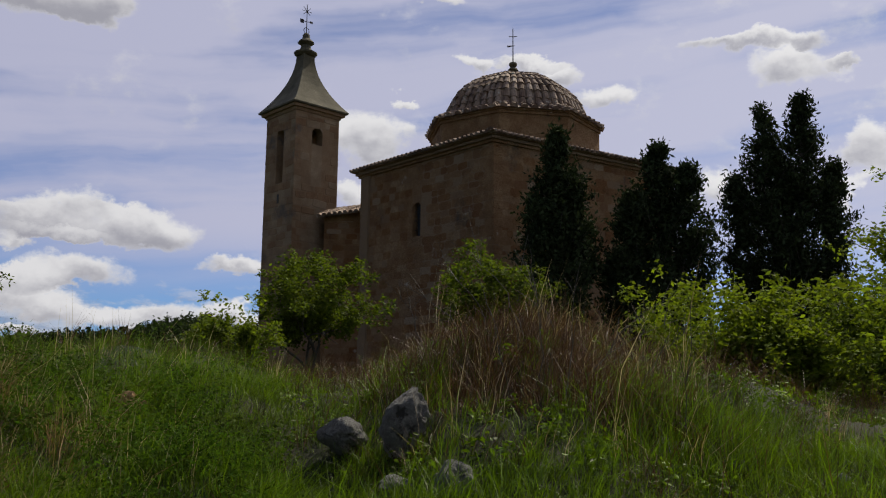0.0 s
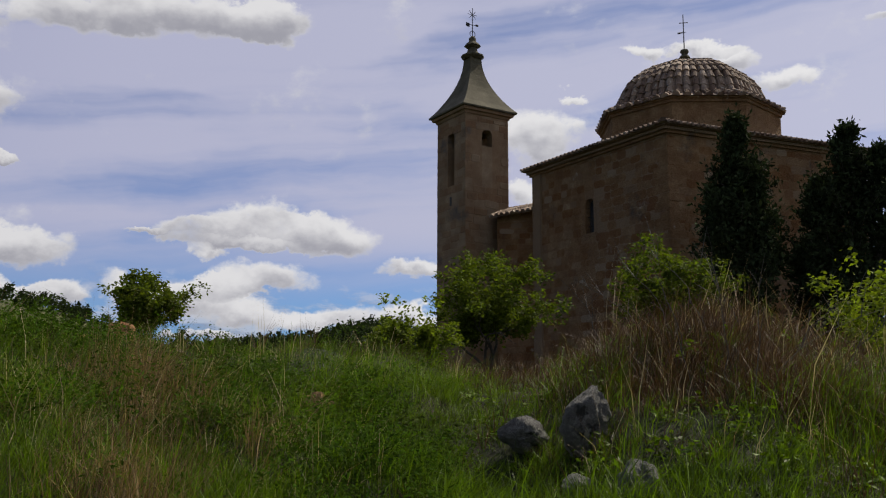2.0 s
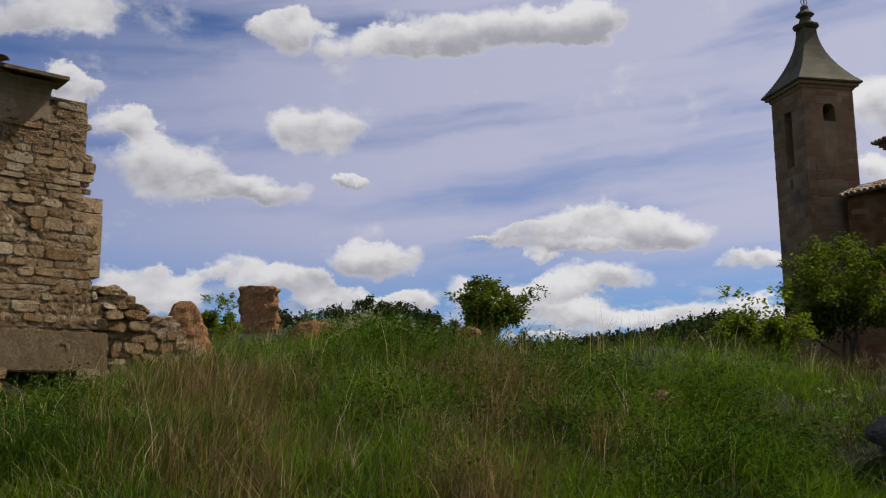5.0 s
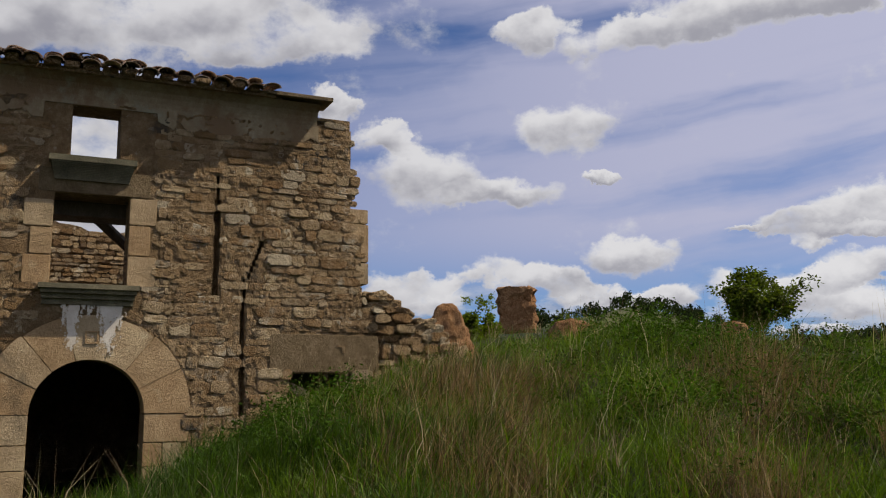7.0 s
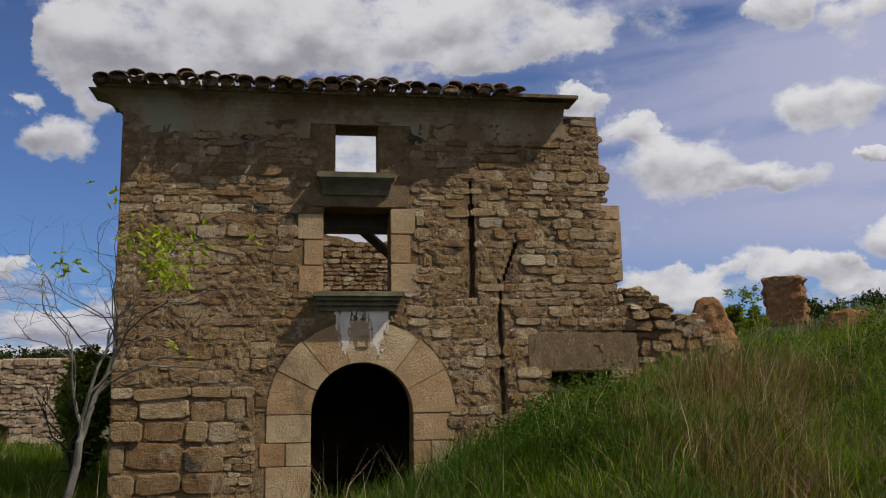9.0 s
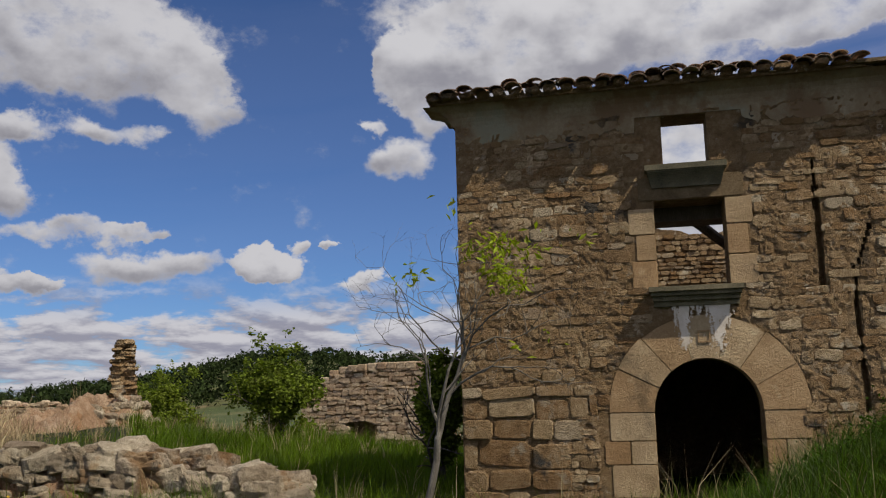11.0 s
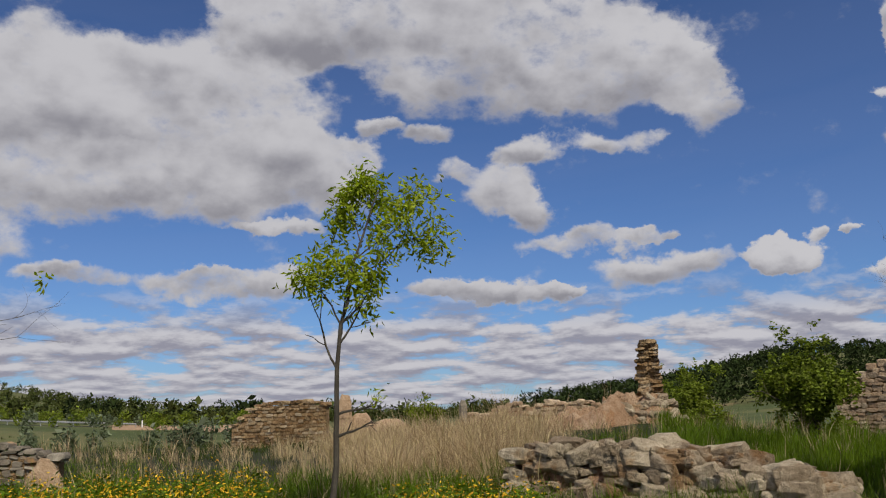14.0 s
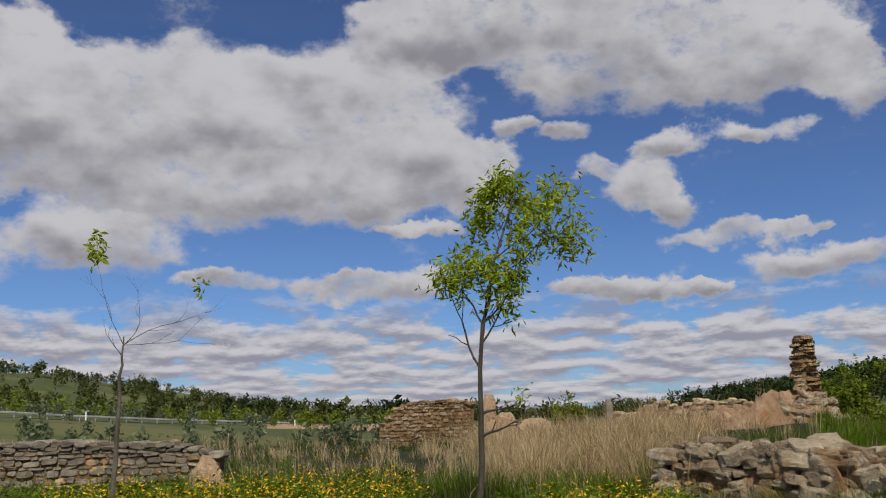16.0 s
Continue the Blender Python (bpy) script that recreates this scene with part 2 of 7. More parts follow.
def field_tint():
    """Pasture and bare soil of the open fields beyond the yard."""
    t = M["ground"].node_tree
    n = Net(t)
    bsdf = next(k for k in t.nodes if k.type == "BSDF_PRINCIPLED")
    old = bsdf.inputs["Base Color"].links[0].from_socket
    pos = n.put("ShaderNodeNewGeometry", out=0)
    a = n.noise(pos, 0.035, 5.0, 0.6)
    c = n.mix(n.ramp(a, 0.44, 0.56), (0.038, 0.052, 0.014, 1), (0.085, 0.085, 0.032, 1))
    c = n.mix(n.ramp(n.noise(pos, 0.02, 3.0, 0.5), 0.60, 0.66), c, (0.22, 0.16, 0.095, 1))
    c = n.mix(n.ramp(n.noise(pos, 0.6, 4.0, 0.6), 0.45, 0.7), c, (0.065, 0.085, 0.026, 1))
    # from 40 to 80 m the shade-dark near soil gives way to field colours
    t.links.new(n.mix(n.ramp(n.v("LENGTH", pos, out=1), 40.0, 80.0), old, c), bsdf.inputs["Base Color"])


def leafy(name, cols, through_=0.4, vary=0.3, rough=0.55, scale=0.5):
    """Leaves or grass: light comes through them."""
    mat = bpy.data.materials.new(name)
    mat.use_nodes = True
    t = mat.node_tree
    t.nodes.clear()
    n = Net(t)
    geo = n.put("ShaderNodeNewGeometry", out=0)
    r = n.put("ShaderNodeNewGeometry", out=8)
    patch = n.noise(geo, scale, 3.0, 0.55)
    f = n.m("MULTIPLY_ADD", patch, 1.3, n.m("MULTIPLY_ADD", r, 0.7, -0.5), clamp=True)
    c = n.mix(f, (*cols[0], 1), (*cols[1], 1))
    c = n.put("ShaderNodeHueSaturation", {0: n.m("MULTIPLY_ADD", r, 0.03, 0.485), 1: 1.0, 2: n.m("MULTIPLY_ADD", r, 2 * vary, 1 - vary), 4: c})
    bsdf = t.nodes.new("ShaderNodeBsdfPrincipled")
    t.links.new(c, bsdf.inputs["Base Color"])
    bsdf.inputs["Roughness"].default_value = rough
    bsdf.inputs["Specular IOR Level"].default_value = 0.3 if rough < 0.9 else 0.05
    tr = n.put("ShaderNodeBsdfTranslucent", (n.mix(0.5, c, (0.5, 0.55, 0.05, 1), "OVERLAY"),))
    o = t.nodes.new("ShaderNodeOutputMaterial")
    t.links.new(n.put("ShaderNodeMixShader", (through_, bsdf.outputs[0], tr)), o.inputs[0])
    return mat


M = {}
# near-black: shade at the foot of the grass is put into this colour
M["ground"] = surface("shaded_meadow_soil", [(0.007, 0.01, 0.003), (0.014, 0.017, 0.005), (0.03, 0.025, 0.011)], 0.9, 14, 0.95, 0.5, 0, big=0.12,
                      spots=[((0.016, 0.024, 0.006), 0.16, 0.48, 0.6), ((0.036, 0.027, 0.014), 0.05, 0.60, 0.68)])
field_tint()
M["rubble"] = surface("rubble_stone", [(0.135, 0.08, 0.039), (0.37, 0.235, 0.115), (0.60, 0.44, 0.27)], 5.5, 14, 0.95, 3.0, 0.26, tints=((0.36, 0.23, 0.11), (0.52, 0.43, 0.31)), spots=[((0.56, 0.47, 0.34), 2.6, 0.57, 0.68), ((0.08, 0.075, 0.065), 1.6, 0.60, 0.72)])
M["stone_piece"] = surface("facade_stone", [(0.135, 0.08, 0.039), (0.37, 0.235, 0.115), (0.60, 0.44, 0.27)], 5.5, 14, 0.95, 3.0, 0.26, tints=((0.36, 0.23, 0.11), (0.52, 0.43, 0.31)), by="object", spots=[((0.56, 0.47, 0.34), 2.6, 0.57, 0.68), ((0.08, 0.075, 0.065), 1.6, 0.60, 0.72)])
M["mortar"] = surface("old_mortar", [(0.10, 0.06, 0.03), (0.275, 0.178, 0.087), (0.50, 0.36, 0.21)], 4.5, 14, 0.95, 3.0, 0, spots=[((0.46, 0.37, 0.26), 7.0, 0.60, 0.70), ((0.08, 0.07, 0.055), 1.3, 0.56, 0.70)])
M["dressed"] = surface("dressed_sandstone", [(0.18, 0.118, 0.06), (0.33, 0.22, 0.118), (0.46, 0.33, 0.19)], 2.4, 26, 0.9, 0.8, 0.12, by="object", spots=[((0.20, 0.14, 0.08), 1.3, 0.55, 0.70), ((0.47, 0.36, 0.22), 2.6, 0.60, 0.72)])
M["lintel"] = surface("grey_lintel_stone", [(0.12, 0.08, 0.042), (0.225, 0.155, 0.082), (0.35, 0.26, 0.155)], 5, 24, 0.95, 1.6, 0.1, by="object")
M["mossy"] = surface("mossy_moulded_stone", [(0.045, 0.042, 0.026), (0.11, 0.098, 0.062), (0.22, 0.19, 0.12)], 4, 40, 0.93, 0.5, 0)
M["lime"] = surface("lime_stain", [(0.38, 0.32, 0.24), (0.55, 0.49, 0.41), (0.68, 0.63, 0.56)], 6, 60, 0.9, 0.3, 0)
M["plaster"] = surface("grey_green_plaster", [(0.11, 0.075, 0.042), (0.20, 0.15, 0.09), (0.29, 0.25, 0.17)], 1.6, 14, 0.92, 0.6, 0, spots=[((0.16, 0.105, 0.058), 1.4, 0.48, 0.58), ((0.22, 0.21, 0.15), 0.8, 0.54, 0.66)])
M["church"] = surface("church_sandstone", [(0.115, 0.055, 0.022), (0.20, 0.106, 0.045), (0.30, 0.19, 0.095)], 1.6, 8, 0.95, 2.0, 0.18, tints=((0.17, 0.085, 0.04), (0.30, 0.23, 0.15)), spots=[((0.36, 0.30, 0.23), 0.9, 0.64, 0.70), ((0.07, 0.06, 0.05), 0.5, 0.58, 0.72)])
M["tower_stone"] = surface("tower_ashlar", [(0.095, 0.060, 0.033), (0.165, 0.105, 0.058), (0.25, 0.175, 0.105)], 1.1, 16, 0.93, 0.4, 0.12, spots=[((0.08, 0.07, 0.06), 0.5, 0.56, 0.72)])
M["slate"] = surface("mossy_spire_stone", [(0.03, 0.028, 0.016), (0.065, 0.058, 0.036), (0.125, 0.112, 0.078)], 1.2, 18, 0.9, 0.4, 0.2)
M["tile"] = surface("clay_roof_tile", [(0.12, 0.078, 0.052), (0.30, 0.195, 0.128), (0.48, 0.37, 0.28)], 4, 40, 0.88, 0.35, 0.4, by="object", spots=[((0.30, 0.29, 0.25), 6, 0.60, 0.68), ((0.05, 0.045, 0.04), 3, 0.58, 0.70)])
M["tiles"] = surface("clay_roof_tiles", [(0.06, 0.042, 0.032), (0.15, 0.1, 0.07), (0.34, 0.27, 0.21)], 2, 20, 0.88, 0.35, 0.45, spots=[((0.30, 0.29, 0.25), 3, 0.60, 0.68)])
M["adobe"] = surface("rammed_earth", [(0.18, 0.085, 0.036), (0.34, 0.18, 0.083), (0.47, 0.29, 0.155)], 2.6, 9, 0.96, 2.6, 0.1)
M["pale_earth"] = surface("crumbled_earth", [(0.14, 0.068, 0.031), (0.31, 0.175, 0.098), (0.48, 0.34, 0.23)], 2.5, 14, 0.95, 1.6, 0.1, spots=[((0.30, 0.14, 0.06), 1.1, 0.55, 0.66)])
M["grey_stone"] = surface("lichen_field_stone", [(0.075, 0.066, 0.055), (0.165, 0.145, 0.115), (0.31, 0.28, 0.23)], 4, 40, 0.93, 0.7, 0.25, spots=[((0.36, 0.23, 0.12), 2.0, 0.56, 0.66), ((0.05, 0.05, 0.045), 3.0, 0.60, 0.70)])
M["heap_stone"] = surface("loose_field_stone", [(0.15, 0.115, 0.076), (0.35, 0.28, 0.195), (0.56, 0.47, 0.35)], 5, 17, 0.95, 1.5, 0.3, by="object", spots=[((0.30, 0.19, 0.10), 1.2, 0.54, 0.64), ((0.05, 0.05, 0.045), 3.0, 0.60, 0.70)])
M["pale_rubble"] = surface("pale_rubble_stone", [(0.22, 0.15, 0.09), (0.46, 0.33, 0.215), (0.63, 0.50, 0.36)], 4, 16, 0.95, 1.2, 0.22)
M["rock"] = surface("grey_boulder", [(0.07, 0.07, 0.064), (0.18, 0.178, 0.165), (0.38, 0.38, 0.355)], 7, 26, 0.95, 1.8, 0.2, spots=[((0.05, 0.05, 0.045), 6, 0.56, 0.66), ((0.30, 0.30, 0.27), 9, 0.58, 0.64)])
M["bark"] = surface("sapling_bark", [(0.022, 0.019, 0.014), (0.055, 0.049, 0.039), (0.13, 0.12, 0.10)], 9, 70, 0.9, 0.5, 0, stretch=(1, 1, 0.35))
M["pale_bark"] = surface("pale_bark", [(0.045, 0.04, 0.032), (0.105, 0.095, 0.078), (0.21, 0.195, 0.17)], 9, 70, 0.9, 0.4, 0, stretch=(1, 1, 0.35))
M["iron"] = surface("wrought_iron", [(0.02, 0.02, 0.02), (0.04, 0.038, 0.036), (0.08, 0.07, 0.06)], 12, 60, 0.6, 0.1, 0, metal=0.6)
M["old_wood"] = surface("weathered_wood", [(0.03, 0.024, 0.018), (0.075, 0.058, 0.042), (0.15, 0.125, 0.10)], 5, 60, 0.88, 0.5, 0, stretch=(1, 1, 0.3))
M["glass"] = surface("dusty_window_glass", [(0.02, 0.025, 0.03), (0.04, 0.05, 0.06), (0.08, 0.09, 0.10)], 2, 20, 0.18, 0.05, 0)
M["galvanised"] = surface("galvanised_steel", [(0.26, 0.28, 0.30), (0.36, 0.38, 0.40), (0.46, 0.47, 0.49)], 0.5, 5, 0.5, 0.05, 0, metal=0.3)
M["asphalt"] = surface("grey_asphalt", [(0.05, 0.05, 0.052), (0.075, 0.075, 0.078), (0.11, 0.11, 0.11)], 1, 30, 0.9, 0.2, 0)
M["white_paint"] = surface("white_post_paint", [(0.6, 0.6, 0.6), (0.75, 0.75, 0.75), (0.82, 0.82, 0.82)], 2, 30, 0.6, 0.05, 0)
M["dry_field"] = surface("ochre_field_soil", [(0.16, 0.1, 0.06), (0.25, 0.17, 0.105), (0.34, 0.25, 0.165)], 0.3, 4, 0.95, 0.4, 0)
M["grass_fresh"] = leafy("fresh_grass", [(0.04, 0.078, 0.002), (0.14, 0.21, 0.007)], 0.42, 0.35)
M["grass_lush"] = leafy("lush_grass_blades", [(0.018, 0.044, 0.002), (0.075, 0.13, 0.006)], 0.4, 0.35)
M["grass_dark"] = leafy("olive_grass", [(0.018, 0.034, 0.003), (0.062, 0.088, 0.009)], 0.35, 0.35)
M["grass_dry"] = leafy("dry_grass", [(0.28, 0.20, 0.115), (0.54, 0.43, 0.275)], 0.3, 0.3)
M["grass_brown"] = leafy("reddish_dry_grass", [(0.038, 0.019, 0.008), (0.108, 0.056, 0.024)], 0.25, 0.35)
M["grass_ochre"] = leafy("ochre_dry_grass", [(0.10, 0.062, 0.026), (0.30, 0.19, 0.09)], 0.25, 0.3)
M["lush"] = leafy("lush_weed_leaves", [(0.018, 0.045, 0.004), (0.075, 0.13, 0.014)], 0.42, 0.25, 0.92)
M["weed"] = leafy("grey_green_weed", [(0.032, 0.05, 0.01), (0.095, 0.12, 0.035)], 0.35, 0.3, 0.92)
M["spring"] = leafy("spring_leaves", [(0.062, 0.095, 0.005), (0.19, 0.235, 0.016)], 0.5, 0.18, 0.8)
M["ash"] = leafy("ash_leaves", [(0.17, 0.235, 0.008), (0.40, 0.46, 0.03)], 0.55, 0.18, 0.7)
M["green_shrub"] = leafy("green_shrub_leaves", [(0.06, 0.095, 0.008), (0.20, 0.245, 0.024)], 0.45, 0.18, 0.8)
M["hawthorn"] = leafy("shrub_leaves", [(0.034, 0.056, 0.003), (0.125, 0.16, 0.012)], 0.5, 0.18, 0.8)
M["olive"] = leafy("grey_olive_leaves", [(0.05, 0.07, 0.035), (0.13, 0.16, 0.09)], 0.25, 0.3)
M["cypress"] = leafy("cypress_needles", [(0.013, 0.02, 0.009), (0.042, 0.056, 0.024)], 0.12, 0.3, 0.95)
M["pine"] = leafy("pine_needles", [(0.01, 0.017, 0.008), (0.034, 0.048, 0.014)], 0.15, 0.35, 0.95, scale=0.05)
M["scrub"] = leafy("scrub_leaves", [(0.028, 0.036, 0.012), (0.075, 0.09, 0.026)], 0.2, 0.35, 0.95, scale=0.05)
M["yellow"] = leafy("yellow_petals", [(0.55, 0.30, 0.01), (0.75, 0.46, 0.02)], 0.3, 0.15)
M["white_petal"] = leafy("white_petals", [(0.7, 0.7, 0.66), (0.8, 0.8, 0.78)], 0.3, 0.1)


# ---- mesh helpers ----
class Build:
    """Collects vertices and faces, many at a time, and makes one mesh of them."""

    def __init__(self):
        self.v, self.f, self.n = [], [], 0

    def add(self, verts, faces):
        verts = np.asarray(verts, float).reshape(-1, 3)
        self.v.append(verts)
        for f in faces:
            self.f.append(tuple(i + self.n for i in f))
        self.n += len(verts)

    def many(self, verts, faces):
        """verts (k, m, 3) of k alike pieces, faces of one piece: rows of one length."""
        k, m = verts.shape[:2]
        self.v.append(verts.reshape(-1, 3))
        base = (np.arange(k) * m + self.n)[:, None]
        for f in faces:
            self.f.extend(map(tuple, (base + np.array(f)[None, :]).tolist()))
        self.n += k * m

    def box(self, x0, x1, y0, y1, z0, z1):
        v = [(x, y, z) for z in (z0, z1) for y in (y0, y1) for x in (x0, x1)]
        self.add(v, [(0, 2, 3, 1), (4, 5, 7, 6), (0, 1, 5, 4), (2, 6, 7, 3), (0, 4, 6, 2), (1, 3, 7, 5)])

    def tube(self, pts, radii, sides=6, cap=True):
        pts = [Vector(p) for p in pts]
        ring, up = [], Vector((0.31, 0.2, 0.93)).normalized()
        for i, p in enumerate(pts):
            d = (pts[min(i + 1, len(pts) - 1)] - pts[max(i - 1, 0)]).normalized()
            a = d.cross(up)
            a = a.normalized() if a.length > 0.05 else Vector((1, 0, 0))
            b = d.cross(a)
            ring += [tuple(p + radii[i] * (a * math.cos(k * math.tau / sides) + b * math.sin(k * math.tau / sides))) for k in range(sides)]
        fs = [(i * sides + k, i * sides + (k + 1) % sides, (i + 1) * sides + (k + 1) % sides, (i + 1) * sides + k) for i in range(len(pts) - 1) for k in range(sides)]
        if cap:
            fs += [tuple(range(sides))[::-1], tuple((len(pts) - 1) * sides + k for k in range(sides))]
        self.add(ring, fs)

    def lathe(self, rings, sides=8, turn=0.0, cx=0.0, cy=0.0):
        v = [(cx + r * math.cos(turn + k * math.tau / sides), cy + r * math.sin(turn + k * math.tau / sides), z) for r, z in rings for k in range(sides)]
        fs = [(i * sides + k, i * sides + (k + 1) % sides, (i + 1) * sides + (k + 1) % sides, (i + 1) * sides + k) for i in range(len(rings) - 1) for k in range(sides)]
        fs += [tuple(range(sides))[::-1], tuple((len(rings) - 1) * sides + k for k in range(sides))]
        self.add(v, fs)

    def mesh(self, name, mat, smooth=False):
        me = bpy.data.meshes.new(name)
        me.from_pydata(np.concatenate(self.v).tolist() if self.v else [], [], self.f)
        me.materials.append(M[mat])
        if smooth:
            me.polygons.foreach_set("use_smooth", [True] * len(me.polygons))
        me.update()
        return me


def weld(me):
    """Joins touching cells of a mesh and drops the faces between them."""
    bm = bmesh.new()
    bm.from_mesh(me)
    bmesh.ops.remove_doubles(bm, verts=bm.verts, dist=0.0008)
    seen = {}
    for f in bm.faces:
        seen.setdefault(frozenset(v.index for v in f.verts), []).append(f)
    bmesh.ops.delete(bm, geom=[f for k in seen.values() if len(k) > 1 for f in k], context="FACES")
    bm.to_mesh(me)
    bm.free()
    return me


def part(name, b, mat, parent, label="", kind="", smooth=False):
    """One mesh object under a thing or a part."""
    ob = new(name, b.mesh(name, mat, smooth) if isinstance(b, Build) else b)
    ob.parent = parent
    return tagged(ob, label, kind=kind)


def thing(name, m, label, category, group=""):
    ob = new(name)
    ob.empty_display_size = 0.3
    ob.matrix_world = m
    return tagged(ob, label, category, group)


def whole(name, b, mat, label, category, group="", kind="", m=None, smooth=False):
    ob = new(name, b.mesh(name, mat, smooth))
    if m is not None:
        ob.matrix_world = m
    return tagged(ob, label, category, group, kind)


STONE_FACES = [(i, (i + 1) % 8, 8 + (i + 1) % 8, 8 + i) for i in range(8)] + [(8 + i, 8 + (i + 1) % 8, 16 + (i + 1) % 8, 16 + i) for i in range(8)] + [tuple(range(16, 24))]
STONE_BACK = STONE_FACES + [tuple(range(7, -1, -1))]


def stone(rng, w_, h_, deep, proud, rough=1.0, bevel=0.30):
    """A roughly squared stone with broken corners in the x-z plane, front towards -y."""
    k = min(w_, h_)
    cx, cz = rng.uniform(0.10, 0.28, 4) * rough * w_ * 0.7 + 0.04 * k, rng.uniform(0.12, 0.34, 4) * rough * h_ * 0.8 + 0.04 * k
    a, b = w_ / 2, h_ / 2
    o = np.array([(-a + cx[0], -b), (a - cx[1], -b), (a, -b + cz[1]), (a, b - cz[2]), (a - cx[2], b), (-a + cx[3], b), (-a, b - cz[3]), (-a, -b + cz[0])])
    o += rng.uniform(-0.05, 0.05, (8, 2)) * k * rough
    tilt = rng.uniform(-0.25, 0.25, 2) * proud * rough

    def ring(s, y):
        q = o * (1 - s * np.array([k / w_, k / h_]))
        return np.stack([q[:, 0], y + tilt[0] * q[:, 0] / a + tilt[1] * q[:, 1] / b + rng.uniform(-0.15, 0.15, 8) * proud * rough, q[:, 1]], 1)
    back = np.stack([o[:, 0], np.full(8, deep), o[:, 1]], 1)
    return np.concatenate([back, ring(0.2 * bevel, -proud * 0.5), ring(bevel, -proud)])


def courses(rng, u0, u1, z0, z1, hs, ws, inside):
    """Stones laid in courses: (u, z, w, h) of each whose middle is inside."""
    out_, z = [], z0
    while z < z1 - 0.03:
        h = min(rng.uniform(*hs), z1 - z)
        u = u0 - rng.uniform(0, ws[0])
        while u < u1:
            wd = rng.uniform(*ws)
            a, b = max(u, u0), min(u + wd, u1)
            if b - a > 0.05 and inside((a + b) / 2, z + h / 2, b - a, h):
                out_.append(((a + b) / 2, z + h / 2, b - a, h))
            u += wd
        z += h
    return out_


def masonry(b, rng, lay, gap=0.012, proud=(0.015, 0.05), deep=0.05, rough=1.0, turn=None, loose=0.06, bevel=0.14):
    """Lays stones; loose: how far they stray from their course."""
    for u, z, wd, h in lay:
        s = stone(rng, max(wd - gap, 0.03), max(h - gap, 0.03), deep, rng.uniform(*proud), rough, bevel)
        a = float(rng.normal(0, loose))
        c, q = math.cos(a), math.sin(a)
        s = np.stack([s[:, 0] * c - s[:, 2] * q, s[:, 1], s[:, 0] * q + s[:, 2] * c], 1)
        s += np.array([u, 0, z + float(rng.normal(0, loose)) * h * 1.2])
        b.add(s if turn is None else turn(s), STONE_FACES)


def strip(b, us, lows, tops, y0, y1):
    """A continuous wall piece with uneven lower and upper edges."""
    n = len(us)
    v = [(u, y, z) for y in (y0, y1) for zs in (lows, tops) for u, z in zip(us, zs)]
    fs = []
    for i in range(n - 1):
        fs += [(i, i + 1, n + i + 1, n + i), (2 * n + i, 3 * n + i, 3 * n + i + 1, 2 * n + i + 1), (n + i, n + i + 1, 3 * n + i + 1, 3 * n + i), (i, 2 * n + i, 2 * n + i + 1, i + 1)]
    fs += [(0, n, 3 * n, 2 * n), (n - 1, 3 * n - 1, 4 * n - 1, 2 * n - 1)]
    b.add(v, fs)


def smooth01(x):
    x = np.clip(x, 0, 1)
    return x * x * (3 - 2 * x)


def value_noise(rng, x, y, cell):
    """Smooth random heights between -1 and 1 over a plane, with bumps about one cell wide."""
    g = rng.uniform(-1, 1, (64, 64))
    a, b = x / cell + 900.0, y / cell + 900.0
    i, j = np.floor(a).astype(int), np.floor(b).astype(int)
    p, q = smooth01(a - i), smooth01(b - j)
    i0, i1, j0, j1 = i % 64, (i + 1) % 64, j % 64, (j + 1) % 64
    return (g[i0, j0] * (1 - p) + g[i1, j0] * p) * (1 - q) + (g[i0, j1] * (1 - p) + g[i1, j1] * p) * q

# ---- the land ----
# bank round the viewer, by direction: yaw, height of its crest, distance of the crest, slope beyond
BANK = np.array([(-75, 0.9, 15, 0.0), (-25, 1.5, 15, 0.02), (-14, 2.0, 14, 0.02), (-6, 2.65, 13, 0.0), (0, 2.35, 13, 0.01), (5, 1.75, 14, 0.05), (9, 1.75, 16, 0.055),
                 (14, 2.25, 17, 0.03), (20, 2.4, 17, 0.012), (28, 2.4, 17, 0.008), (34, 2.5, 16, 0.03), (37, 2.55, 16, 0.06), (40, 2.3, 15.5, 0.09), (45, 2.0, 15, 0.115), (50, 1.75, 13, 0.07), (55, 1.4, 12.5, 0.0),
                 (61, 0.75, 12, 0.0), (66, 0.22, 12, 0.0), (72, 0.08, 12, 0.0), (90, 0.0, 14, 0.0), (150, 0.0, 14, 0.0), (215, 0.0, 15, 0.0)])
# far hills: yaw, elevation of the ridge in degrees
RIDGE = np.array([(-75, 1.6), (0, 2.4), (9, 3.6), (15, 4.2), (20, 3.3), (25, 2.4), (30, 4.0), (35, 5.4), (41, 4.7), (47, 3.8), (60, 2.8), (84, 2.2), (91, 2.8), (95, 3.1), (99.7, 2.0),
                  (104, 1.4), (109, 1.0), (114, 0.6), (119, 0.45), (127, 0.4), (130, 0.75), (134, 1.0), (138, 1.45), (141, 1.95), (144.5, 2.6), (147.5, 2.85), (150.5, 3.15), (156, 3.3), (215, 1.8)])


